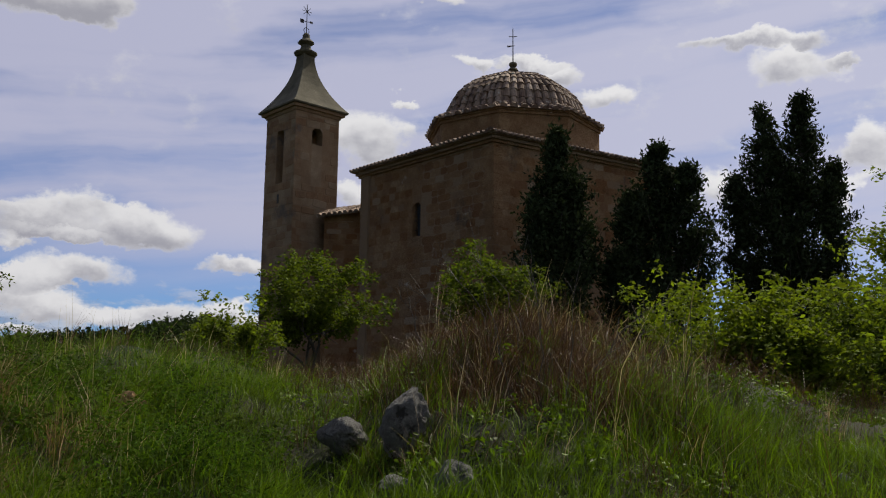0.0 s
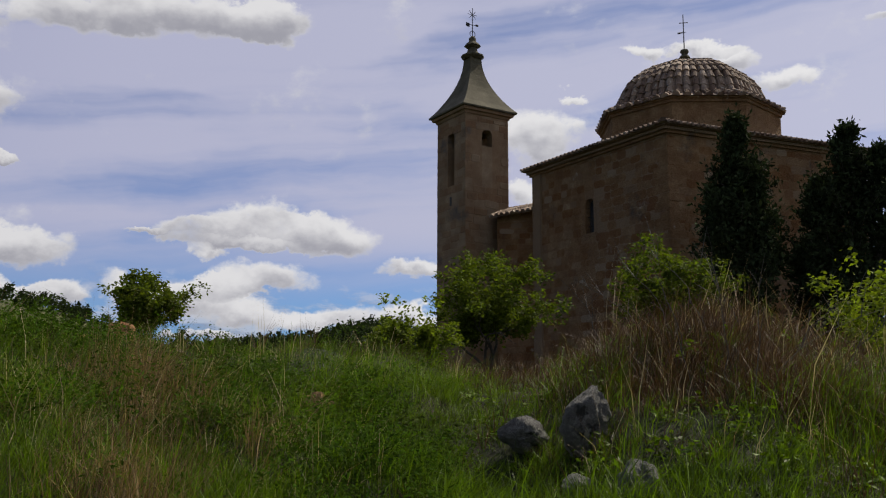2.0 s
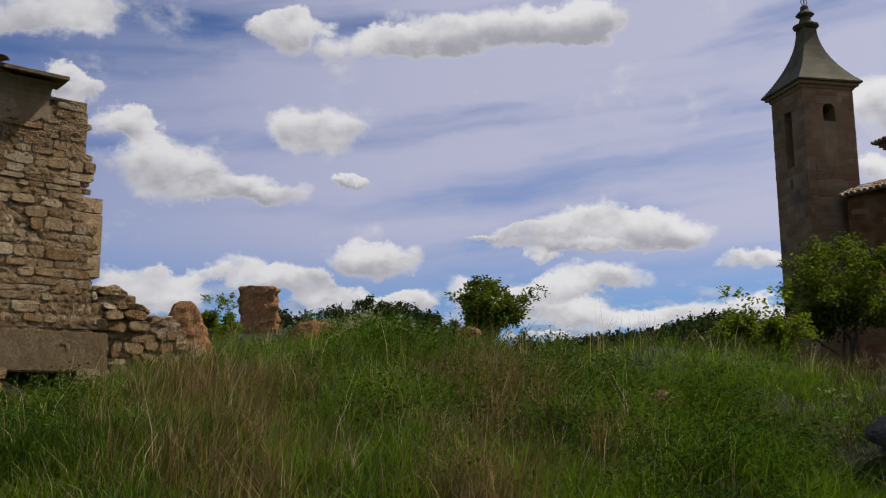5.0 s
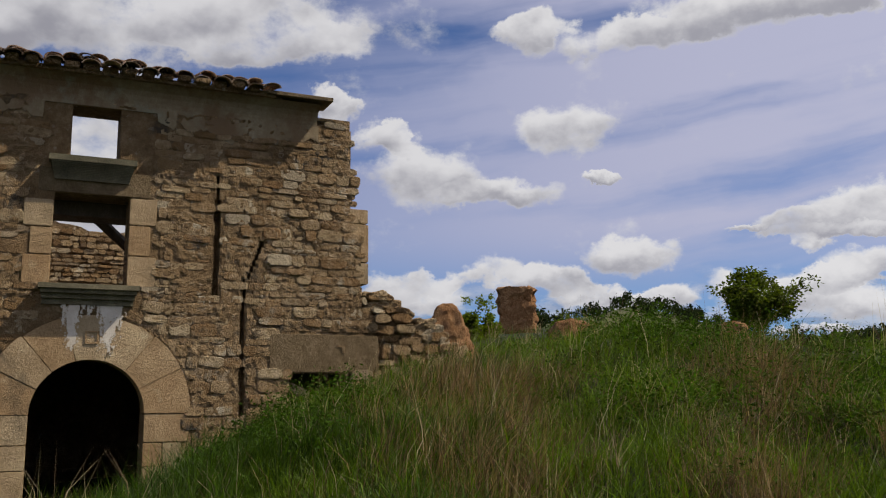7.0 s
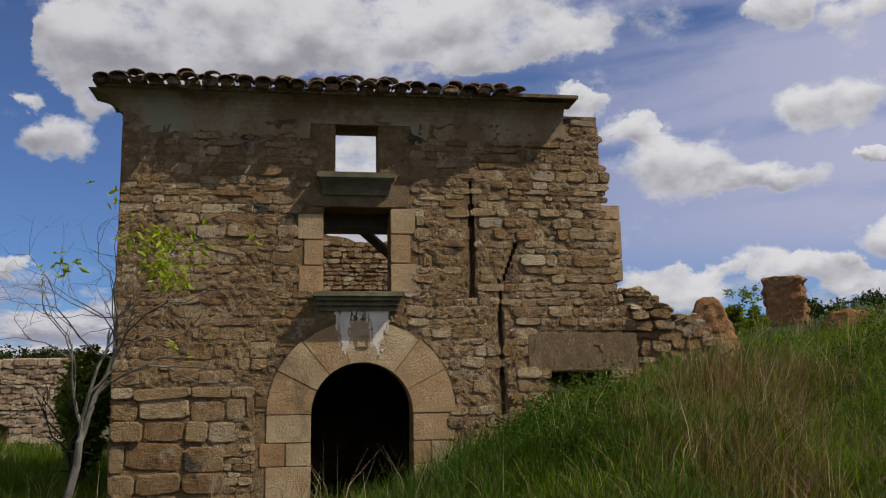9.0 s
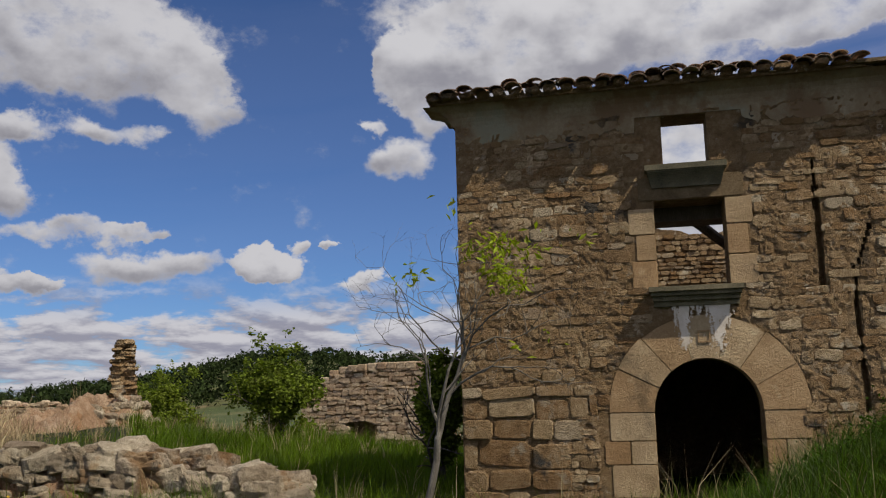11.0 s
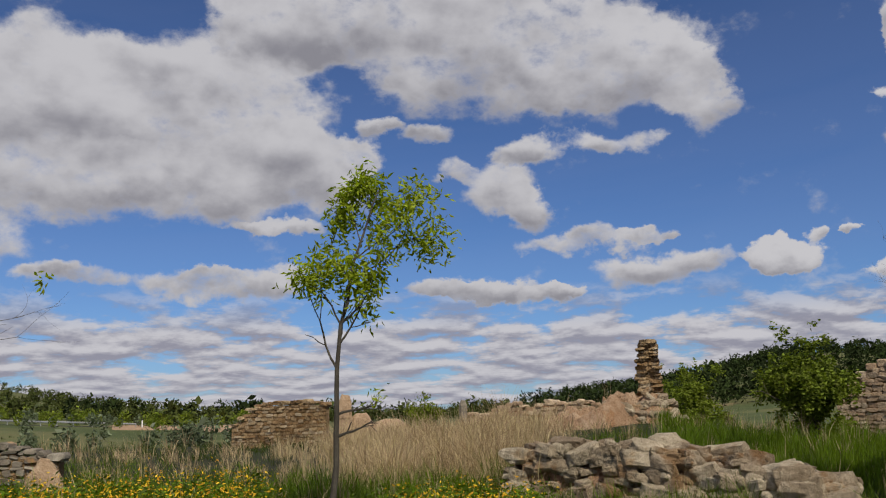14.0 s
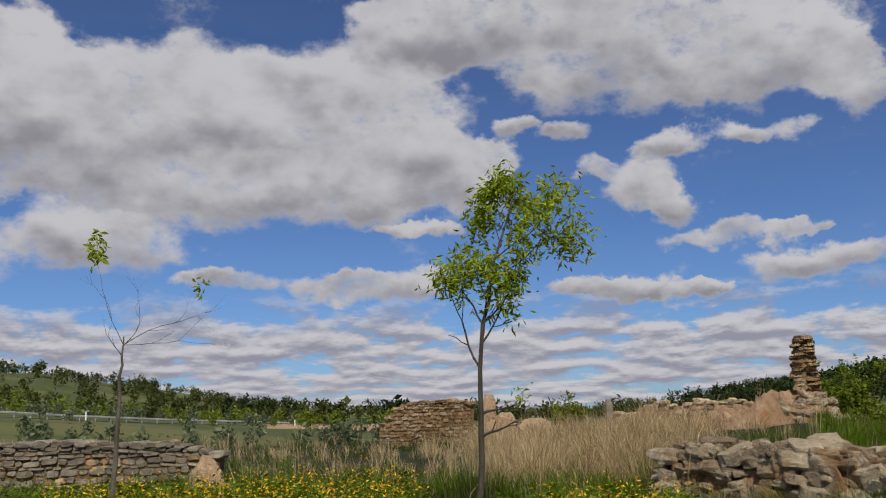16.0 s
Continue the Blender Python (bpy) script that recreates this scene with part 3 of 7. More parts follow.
def land(x, y):
    """Height of the ground."""
    x, y = np.asarray(x, float), np.asarray(y, float)
    r = np.hypot(x, y)
    yaw = np.degrees(np.arctan2(-x, y))
    yaw = np.where(yaw < -75, yaw + 360, yaw)
    yaw = np.where(yaw > 215, 215, yaw)
    crest, dist, slope = (np.interp(yaw, BANK[:, 0], BANK[:, i]) for i in (1, 2, 3))
    z = crest * smooth01((r - 4.0) / (dist - 4.0)) + slope * np.clip(r - dist, 0, 30)
    bumps = 0.10 * np.sin(x * 0.9 + 1.3 * np.sin(y * 0.6)) * np.sin(y * 0.8 + 0.7) + 0.05 * np.sin(x * 2.3 + y * 1.1) * np.sin(y * 2.6 - x * 0.7)
    z = z + bumps * np.clip((r - 5) / 5, 0, 1) * np.clip(crest + 0.25, 0, 1)
    hummock = np.sin(x * 1.9 + 1.7 * np.sin(y * 0.7)) * np.sin(y * 1.7 + 1.2 * np.sin(x * 0.9)) + 0.6 * np.sin(x * 3.7 - y * 2.1) * np.sin(y * 3.1 + x)
    z = z + 0.10 * hummock * np.clip((r - 6) / 3, 0, 1) * np.clip((24 - r) / 6, 0, 1) * np.clip(crest - 0.4, 0, 1)
    # the yard falls a little to a shallow valley with a road beyond
    out_ = np.clip((yaw - 80) / 12, 0, 1)
    z = z + out_ * 0.62 * smooth01((r - 11) / 15)
    z = z + 0.75 * np.exp(-((yaw - 105) / 9) ** 2 - ((r - 29) / 7) ** 2)
    z = z - out_ * 1.6 * smooth01((r - 40) / 40) + out_ * (2.2 * smooth01((r - 85) / 120))
    z = z + np.interp(yaw, (130, 134, 136.3, 150, 157, 200), (0.0, 0.3, 0.8, 3.6, 4.4, 4.4)) * smooth01((r - 75) / 45)
    ridge = np.interp(yaw, RIDGE[:, 0], RIDGE[:, 1])
    far = np.interp(yaw, (-75, 15, 25, 33, 42, 60, 95, 108, 120, 135, 150, 215), (380, 380, 300, 200, 200, 300, 420, 500, 900, 520, 420, 420))
    hill = 1.6 + far * np.tan(np.radians(ridge)) * (1 + 0.035 * np.sin(yaw * 0.9) + 0.015 * np.sin(yaw * 2.3))
    s = smooth01((r - far * 0.42) / (far * 0.58))
    return z * (1 - s) + hill * s


def ground_sheet():
    radii = np.concatenate([np.linspace(0.5, 4, 5), np.linspace(4.6, 30, 90), np.geomspace(31, 900, 70), [1500, 3000, 4800]])
    yaws = np.radians(np.concatenate([np.arange(-40, 160, 0.8), np.arange(160, 320, 5)]))
    rr, aa = np.meshgrid(radii, yaws, indexing="ij")
    x, y = -rr * np.sin(aa), rr * np.cos(aa)
    z = land(x, y)
    n = len(yaws)
    b = Build()
    v = np.stack([x, y, z], -1).reshape(-1, 3)
    i, j = np.meshgrid(np.arange(len(radii) - 1), np.arange(n), indexing="ij")
    q = np.stack([i * n + j, i * n + (j + 1) % n, (i + 1) * n + (j + 1) % n, (i + 1) * n + j], -1).reshape(-1, 4)
    b.v.append(np.concatenate([v, [(0, 0, 0)]]))
    b.f = [tuple(k) for k in q[:, ::-1].tolist()] + [(len(v), (k + 1) % n, k)[::-1] for k in range(n)]
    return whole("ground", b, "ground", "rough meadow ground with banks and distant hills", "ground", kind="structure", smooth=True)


ground_sheet()


def spread(rng, n, yaw, dist, power=0.5):
    """n places in a sector, thinning out with the distance."""
    t = rng.random(n)
    a, c = dist
    e = 2 - 2 * power
    r = (a ** e + t * (c ** e - a ** e)) ** (1 / e) if e > 0.01 else a * (c / a) ** t
    w_ = np.radians(rng.uniform(yaw[0], yaw[1], n))
    return -r * np.sin(w_), r * np.cos(w_), r


def patchy(x, y, s, seed):
    """Soft patches between 0 and 1."""
    return 0.5 + 0.25 * (np.sin(x * s + seed) * np.cos(y * s * 1.3 + 2 * seed) + np.sin((x + y) * s * 0.7 + 3 * seed) + 0.7 * np.sin((x * 0.8 - y) * s * 2.1 + seed)) / 1.3


def blades(rng, x, y, height, width, lean=0.5, wind=(0.12, 0.05), out_=None):
    """Bent blades of grass, four points each; out_: way in which each one leans."""
    n = len(x)
    r = np.hypot(x, y)
    h = height * rng.uniform(0.4, 1.15, n)
    wd = np.maximum(width * rng.uniform(0.6, 1.3, n), r * 0.00045)
    a = rng.uniform(0, math.tau, n)
    dx, dy = np.cos(a) * wd / 2, np.sin(a) * wd / 2
    b = rng.uniform(0, math.tau, n) if out_ is None else out_ + rng.normal(0, 0.7, n)
    k = lean * h * rng.uniform(0.1, 1.3, n)
    bx, by = np.cos(b) * k + wind[0] * h, np.sin(b) * k + wind[1] * h
    z = land(x, y) - 0.02
    drop = np.clip(1 - 0.45 * (k / np.maximum(h, 1e-6)) ** 2, 0.25, 1)
    p = np.empty((n, 4, 3))
    mx, my, mz = x + bx * 0.22, y + by * 0.22, z + h * 0.48 * (1 - (1 - drop) * 0.3)
    p[:, 0] = np.stack([x, y, z], 1)
    p[:, 1] = np.stack([mx - dx, my - dy, mz], 1)
    p[:, 2] = np.stack([mx + dx, my + dy, mz], 1)
    p[:, 3] = np.stack([x + bx, y + by, z + h * drop], 1)
    return p


def big_mesh(name, pieces, faces, mat, label, category):
    """One mesh of very many alike pieces (k, m, 3); faces of one piece have 3 or 4 corners."""
    k, m = pieces.shape[:2]
    me = bpy.data.meshes.new(name)
    me.vertices.add(k * m)
    me.vertices.foreach_set("co", pieces.reshape(-1).astype(np.float32))
    sizes = np.array([len(f) for f in faces])
    corners = np.concatenate([np.array(f) for f in faces])
    loops = (np.arange(k)[:, None] * m + corners[None, :]).reshape(-1).astype(np.int32)
    totals = np.tile(sizes, k).astype(np.int32)
    starts = np.concatenate([[0], np.cumsum(totals)[:-1]]).astype(np.int32)
    me.loops.add(len(loops))
    me.loops.foreach_set("vertex_index", loops)
    me.polygons.add(len(totals))
    me.polygons.foreach_set("loop_start", starts)
    me.polygons.foreach_set("loop_total", totals)
    me.materials.append(M[mat])
    me.update(calc_edges=True)
    me.validate()
    ob = new(name, me)
    return tagged(ob, label, category, kind="stuff")


BLADE = [(0, 2, 1), (1, 2, 3)]
HOUSE_N, HOUSE_D, HOUSE_AX = np.array([0.9522, -0.3054]), 14.08, np.array([0.3054, 0.9522])


def open_ground(x, y):
    """True where nothing built stands on the ground."""
    u, v = x * HOUSE_AX[0] + y * HOUSE_AX[1], -(x * HOUSE_N[0] + y * HOUSE_N[1])
    return ~((u > -2.9) & (u < 5.6) & (v > HOUSE_D - 0.08) & (v < HOUSE_D + 7))


def turf(name, n, yaw, dist, mat, height, width, label, keep=None, seed=1, lean=0.5, power=0.5, tuft=22, wide=0.13):
    """Grass in tufts: blades fan out from the middle of each one."""
    rng = np.random.default_rng(seed)
    x, y, r = spread(rng, n // tuft, yaw, dist, power)
    ok = open_ground(x, y)
    if keep is not None:
        ok &= rng.random(len(x)) < keep(x, y, r, np.degrees(np.arctan2(-x, y)))
    x, y = x[ok], y[ok]
    size = rng.uniform(0.45, 1.5, len(x)) * (0.30 + 1.4 * patchy(x, y, 1.3, seed))
    x, y, size = (np.repeat(q, tuft) for q in (x, y, size))
    o = rng.uniform(0, math.tau, len(x))
    q = np.abs(rng.normal(0, wide, len(x))) * size
    hh = height * size * np.exp(-(q / (wide * 2.2)) ** 2)
    x2, y2 = x + np.cos(o) * q, y + np.sin(o) * q
    ok = open_ground(x2, y2)
    return big_mesh(name, blades(rng, x2[ok], y2[ok], hh[ok], width, lean, out_=o[ok]), BLADE, mat, label, "grass")


def bell(v, mid, half):
    return np.exp(-((v - mid) / half) ** 2)


def dry_share(x, y, r, yaw):
    """Share of dry grass: on the crest before the church, by the bank and in the yard."""
    s = np.interp(yaw, (8, 16, 60, 80), (0.18, 0.07, 0.07, 0.18)) + 0.95 * bell(yaw, -6, 8) * smooth01((r - 8.5) / 3) + 0.35 * bell(yaw, 44, 4) * bell(r, 9.5, 2.4) + 0.35 * bell(yaw, 30, 3) * bell(r, 9, 2) + 0.6 * bell(yaw, 7, 6) * smooth01((r - 13) / 5)
    s = s + 1.6 * bell(yaw, 117, 6.5) * bell(r, 24, 7) + 0.6 * bell(yaw, 131, 6) * bell(r, 24, 4) + 0.5 * bell(yaw, -18, 6) * bell(r, 11, 3)
    return np.clip(s * (0.35 + 1.1 * patchy(x, y, 0.55, 4)), 0, 1)


turf("fresh_grass", 310000, (-34, 156), (5.5, 24), "grass_fresh", 0.40, 0.0085, "fresh green spring grass on the meadow", lambda x, y, r, a: (1 - dry_share(x, y, r, a)) * np.clip(patchy(x, y, 0.9, 2) * 2.2 - 0.15, 0.12, 1) * np.clip((a + 34) / 30, 0.4, 1), 11, 0.95, tuft=26)
turf("fresh_grass", 75000, (-31, 12), (5.8, 12), "grass_fresh", 0.42, 0.0085, "bright green grass among the stones", lambda x, y, r, a: np.clip(patchy(x, y, 1.0, 10) * 2.4 - 0.2, 0.25, 1) * np.clip((np.where((a < -11) | (a > 0), 12.0, 9.4) - r) / 1.6, 0, 1), 22, 0.8, tuft=26)
turf("fresh_grass", 60000, (98, 152), (11.5, 19), "grass_fresh", 0.46, 0.010, "tall fresh grass in the yard", lambda x, y, r, a: np.clip(patchy(x, y, 0.8, 9) * 1.9 - 0.1, 0.15, 1), 20, 0.6)
turf("fresh_grass", 60000, (83, 103), (16.5, 27), "grass_fresh", 0.42, 0.011, "tall lush grass before the garden wall", lambda x, y, r, a: np.clip(patchy(x, y, 0.6, 14) * 1.8, 0.3, 1), 23, 0.5, power=0.2)
turf("brown_grass", 42000, (-17, 6), (9.2, 15), "grass_brown", 0.52, 0.0065, "reddish brown dry grass on the hump before the church", lambda x, y, r, a: np.clip(1.2 * bell(a, -6, 8) * np.clip(patchy(x, y, 0.9, 15) * 1.8 - 0.1, 0.2, 1), 0, 1), 24, 1.1, power=0.4)
turf("fresh_grass", 100000, (10, 58), (6.5, 14), "grass_fresh", 0.40, 0.0075, "fine green grass on the bank", lambda x, y, r, a: np.clip(patchy(x, y, 1.1, 16) * 2.2 - 0.1, 0.2, 1) * (1 - 0.6 * bell(a, 45, 3.5) - 0.6 * bell(a, 29.5, 2.5)), 25, 0.9, tuft=26, power=0.4)
turf("lush_grass", 90000, (44, 68), (7, 14), "grass_lush", 0.42, 0.009, "dense dark green grass on the bank by the house", lambda x, y, r, a: np.clip(patchy(x, y, 0.9, 12) * 2.4 - 0.2, 0.15, 1), 21, 0.9, tuft=30)
turf("olive_grass", 150000, (-34, 156), (6, 40), "grass_dark", 0.30, 0.009, "dull green grass on the meadow", lambda x, y, r, a: (1 - 0.7 * dry_share(x, y, r, a)), 12, 0.95)
turf("dry_grass", 185000, (-34, 156), (6, 40), "grass_dry", 0.62, 0.007, "tall straw-coloured dry grass", lambda x, y, r, a: dry_share(x, y, r, a) * np.clip(np.clip((a - 60) / 30, 0.03, 1) + 0.45 * bell(a, 40, 5) + 0.4 * bell(a, 30, 4), 0, 1), 13, 0.4)
turf("brown_grass", 170000, (-34, 62), (7.5, 26), "grass_brown", 0.52, 0.0065, "reddish brown dry grass on the bank", lambda x, y, r, a: dry_share(x, y, r, a), 14, 0.9, power=0.4)
turf("ochre_grass", 90000, (22, 54), (6.5, 12.5), "grass_ochre", 0.60, 0.0055, "ochre tufts of last year's grass on the bank", lambda x, y, r, a: np.clip((0.6 * bell(a, 45, 4) + 0.65 * bell(a, 29.5, 2.5) + 0.04) * np.clip(patchy(x, y, 1.3, 5) * 2.4 - 0.5, 0, 1), 0, 1), 18, 0.6)
turf("dry_grass", 120000, (106, 123), (17.5, 34), "grass_dry", 0.74, 0.006, "dense field of bent straw-coloured dry grass in the yard", lambda x, y, r, a: np.clip(1.35 * bell(a, 116.5, 5) * (0.45 + patchy(x, y, 0.5, 7)), 0, 1), 19, 0.95)
turf("far_grass", 36000, (60, 156), (28, 110), "grass_dark", 0.40, 0.02, "green grass of the field beyond the yard", lambda x, y, r, a: 0.3 + 0.7 * patchy(x, y, 0.25, 3), 15, 0.6, 0.8, 12, 0.3)
turf("grass_stalks", 420, (-16, 5), (8, 14), "grass_dry", 1.05, 0.006, "long pale dry stalks standing out of the grass", None, 16, 0.6, 0.5, 4, 0.2)
turf("grass_stalks", 2600, (14, 75), (7, 15), "grass_dry", 0.75, 0.005, "thin pale dry stalks standing out of the grass", None, 17, 0.6, 0.5, 4, 0.2)

# ---- the ruined house ----
def house():
    rng = np.random.default_rng(5)
    base = -HOUSE_N * HOUSE_D
    h = thing("ruined_house", pose(base[0], base[1], 0, 0, 0, 72.2), "roofless ruined stone house with an arched doorway and cracked facade", "house")
    L, DEEP, BACK = -2.77, 0.55, 5.6
    door, arch_r, arch_R, spring, mid = (0.11, 1.64, -0.6, 2.235), 0.765, 1.42, 1.47, 0.875
    win3, win2, low = (0.455, 1.13, 5.16, 5.95), (0.275, 1.31, 3.31, 4.63), (3.74, 4.95, -0.6, 2.06)
    holes = [door, win3, win2, low]

    def right(z):
        """The broken end of the facade."""
        return np.interp(z, (0, 2.0, 2.7, 3.1, 3.6, 4.7, 4.75, 5.1, 5.35, 6.4), (5.5, 5.45, 5.3, 5.02, 4.98, 4.98, 4.78, 4.92, 4.80, 4.80))

    # core of the wall, in cells round the openings
    slots = []
    for u0, za, zb, wide in ((2.60, 3.2, 5.1, 0.10), (3.05, 1.3, 3.5, 0.09)):
        z, dx = za, 0.0
        while z < zb:
            dx = 0.8 * dx + float(rng.normal(0, 0.008))
            ww = wide * float(rng.uniform(0.8, 1.1)) * (0.55 if z > zb - 0.5 else 1.0)
            slots.append((u0 + dx - ww / 2, u0 + dx + ww / 2, z, min(zb, z + 0.19)))
            z += 0.19
    for k in range(6):
        slots.append((3.08 + 0.035 * k, 3.13 + 0.04 * k, 3.5 + 0.1 * k, 3.6 + 0.1 * k))
    us = sorted({L, 5.0, *(v for q in holes for v in q[:2]), 2.2, *(v for q in slots for v in q[:2])})
    zs = sorted({-0.6, 6.05, *(v for q in holes for v in q[2:]), 2.7, 3.45, 4.7, *(v for q in slots for v in q[2:])})
    b = Build()
    for u0, u1 in zip(us, us[1:]):
        for z0, z1 in zip(zs, zs[1:]):
            um, zm = (u0 + u1) / 2, (z0 + z1) / 2
            if any(q[0] < um < q[1] and q[2] < zm < q[3] for q in holes):
                continue
            cut = any(q[0] < um < q[1] and q[2] < zm < q[3] for q in slots)
            x1 = min(u1, float(right(zm)) - 0.06)
            if x1 - u0 > 0.002:
                b.box(u0, x1, 0.16 if cut else 0.0, DEEP, z0, z1)
    b.box(L, 4.72, 0.0, DEEP, 6.05, 6.22)
    wall = part("front_wall", weld(b.mesh("front_wall", "mortar")), "mortar", h, "thick rubble wall with crumbling mortar")
    # other walls, low and broken, and an unseen floor added to darken the doorway
    b = Build()
    b.box(L, L + 0.5, DEEP, BACK, -0.6, 5.9)
    part("side_wall", b, "mortar", h)
    b = Build()
    us_ = np.linspace(L + 0.5, 5.0, 40)
    strip(b, us_, [-0.6] * 40, [5.12 + 0.06 * math.sin(u * 3.4) + float(rng.normal(0, 0.04)) for u in us_], BACK, BACK + 0.5)
    back = part("back_wall", b, "mortar", h, "broken inner wall open to the sky")
    bb = Build()
    masonry(bb, rng, courses(rng, L + 0.55, 4.9, 2.9, 5.1, (0.08, 0.15), (0.12, 0.32), lambda u, z_, a, c: True), turn=lambda s: s + np.array([0, BACK, 0]))
    part("stonework", bb, "rubble", back, kind="stuff")
    # unseen cross wall, added to close the dark room behind the door
    b = Build()
    b.box(2.35, 2.8, DEEP, BACK, -0.6, 2.95)
    part("inner_wall", b, "mortar", h)
    # slab over both rooms, added to keep daylight off the ground floor
    b = Build()
    b.box(L + 0.5, 5.0, DEEP, BACK, 2.78, 2.95)
    part("upper_floor", b, "old_wood", h)
    # end wall added with the slab so that the low opening stays dark
    b = Build()
    b.box(5.02, 5.4, DEEP, BACK, -0.6, 2.6)
    part("side_wall", b, "mortar", h)
    for u, y, z_, turn in ((4.05, 0.35, 1.75, 28), (4.5, 0.5, 1.55, -18)):
        b = Build()
        b.add(stone(rng, 1.0, 0.16, 0.2, 0.2, 0.4) @ np.array(Matrix.Rotation(radians(turn), 3, "Y")).T + np.array([u, y, z_]), STONE_BACK)
        part("fallen_slab", b, "dressed", h, "fallen slab in the low opening")
    b = Build()
    b.tube([(0.1, 0.8, 4.85), (0.95, 1.2, 4.5), (1.5, 1.6, 4.1)], [0.09, 0.09, 0.08], 7)
    part("fallen_beam", b, "old_wood", h, "broken dark roof beam leaning inside the window")
    b = Build()
    b.tube([(1.55, 1.8, 2.95), (1.62, 1.7, 4.5)], [0.07, 0.06], 7)
    part("fallen_beam", b, "old_wood", h)
    b = Build()
    b.box(-0.3, 1.9, DEEP + 0.05, DEEP + 0.6, 4.42, 4.85)
    part("beam", b, "old_wood", h)
    # arch of the doorway
    n = 7
    cuts = [math.pi * k / n + (0.0 if k in (0, n) else float(rng.uniform(-0.03, 0.03))) for k in range(n + 1)]
    for k in range(n):
        b = Build()
        a0, a1, steps = cuts[k] + 0.005, cuts[k + 1] - 0.005, 5
        R = arch_R * (1.0 if k not in (2, 3, 4) else 0.985)
        ring = []
        for y in (-0.012 - 0.012 * float(rng.random()), 0.42):
            for rad in (arch_r, R):
                ring += [(mid - rad * math.cos(a0 + (a1 - a0) * i / steps), y, spring + rad * math.sin(a0 + (a1 - a0) * i / steps)) for i in range(steps + 1)]
        m = steps + 1
        fs = [(i, i + 1, m + i + 1, m + i) for i in range(steps)] + [(2 * m + i, 3 * m + i, 3 * m + i + 1, 2 * m + i + 1) for i in range(steps)]
        fs += [(i, 2 * m + i, 2 * m + i + 1, i + 1) for i in range(steps)] + [(m + i, m + i + 1, 3 * m + i + 1, 3 * m + i) for i in range(steps)]
        fs += [(0, m, 3 * m, 2 * m), (m - 1, 3 * m - 1, 4 * m - 1, 2 * m - 1)]
        b.add(ring, fs)
        part("voussoir", b, "dressed", wall, "smooth ochre arch stone" if k == 0 else "")
    for side, cols in ((-1, ((-0.55, 0.11), (-0.64, 0.11), (-0.55, 0.11), (-0.60, 0.11))), (1, ((1.64, 2.28), (1.64, 2.18), (1.64, 2.30), (1.64, 2.26)))):
        for (u0, u1), (z0, z1) in zip(cols, ((1.06, 1.465), (0.72, 1.05), (0.25, 0.71), (-0.5, 0.24))):
            cutx = [(u0, u1)] if (z0 != 0.72) else [(u0, (u0 + u1) / 2 - 0.006), ((u0 + u1) / 2 + 0.006, u1)]
            for c0, c1 in cutx:
                b = Build()
                s = stone(rng, c1 - c0 - 0.006, z1 - z0 - 0.004, 0.40, 0.012, 0.05, 0.025)
                b.add(s + np.array([(c0 + c1) / 2, 0, (z0 + z1) / 2]), STONE_FACES)
                part("jamb_stone", b, "dressed", wall)
    # lime run down from the sill on to the arch
    b = Build()
    cell = 0.0125
    gu, gz = np.meshgrid(np.arange(0.36, 1.40, cell), np.arange(2.20, 3.02, cell))
    gu, gz = gu.ravel(), gz.ravel()
    run = sum(a * np.exp(-((gu - u) / wd) ** 2) * smooth01((gz - zb) / 0.30) for u, wd, zb, a in ((0.60, 0.085, 2.20, 1.0), (1.10, 0.12, 2.18, 1.0), (0.85, 0.30, 2.72, 0.8), (0.47, 0.05, 2.5, 0.5), (1.24, 0.06, 2.5, 0.6)))
    run = run + 0.35 * value_noise(rng, gu * 4.0, gz, 0.12) + 0.25 * value_noise(rng, gu * 2.0, gz, 0.04) - 0.12 + rng.normal(0, 0.13, len(gu))
    for u, z_ in zip(gu[run > 0.52], gz[run > 0.52]):
        b.box(u, u + cell, -0.0265, -0.010, z_, z_ + cell)
    part("lime_stain", b, "lime", wall, "white lime run over the keystone", kind="stuff")
    b = Build()
    for q in ((0.79, 0.97, 2.46, 2.48), (0.79, 0.97, 2.62, 2.64), (0.79, 0.81, 2.48, 2.62), (0.95, 0.97, 2.48, 2.62)):
        b.box(q[0], q[1], -0.040, -0.01, q[2], q[3])
    part("niche_frame", b, "dressed", wall, "small square niche in the keystone")
    # frames, sills and lintels of the windows
    def block(name, u0, u1, z0, z1, mat, proud=0.014, deep=0.40, label="", rough=0.05):
        b = Build()
        s = stone(rng, u1 - u0 - 0.008, z1 - z0 - 0.008, deep, proud, rough, 0.02 + 0.25 * rough)
        b.add(s + np.array([(u0 + u1) / 2, 0, (z0 + z1) / 2]), STONE_FACES)
        return part(name, b, mat, wall, label)
    for u0, u1, z0, z1 in ((-0.12, 0.275, 4.12, 4.52), (-0.02, 0.275, 3.72, 4.11), (-0.10, 0.275, 3.30, 3.71), (1.31, 1.70, 4.22, 4.62), (1.31, 1.62, 3.76, 4.21), (1.31, 1.72, 3.30, 3.75)):
        block("window_jamb", u0, u1, z0, z1, "dressed")
    block("window_lintel", 0.05, 1.60, 4.635, 5.0, "lintel", 0.018, 0.42, "grey stone window lintel")
    block("window_jamb", 0.12, 0.45, 5.16, 5.9, "mortar", 0.008)
    block("window_jamb", 1.135, 1.6, 5.2, 5.88, "mortar", 0.008)
    def sill(u0, u1, z, rows, label):
        b = Build()
        for y, z0, z1, e in rows:
            b.box(u0 - e, u1 + e, -y, 0.35, z + z0, z + z1)
        part("window_sill", b, "mossy", wall, label)
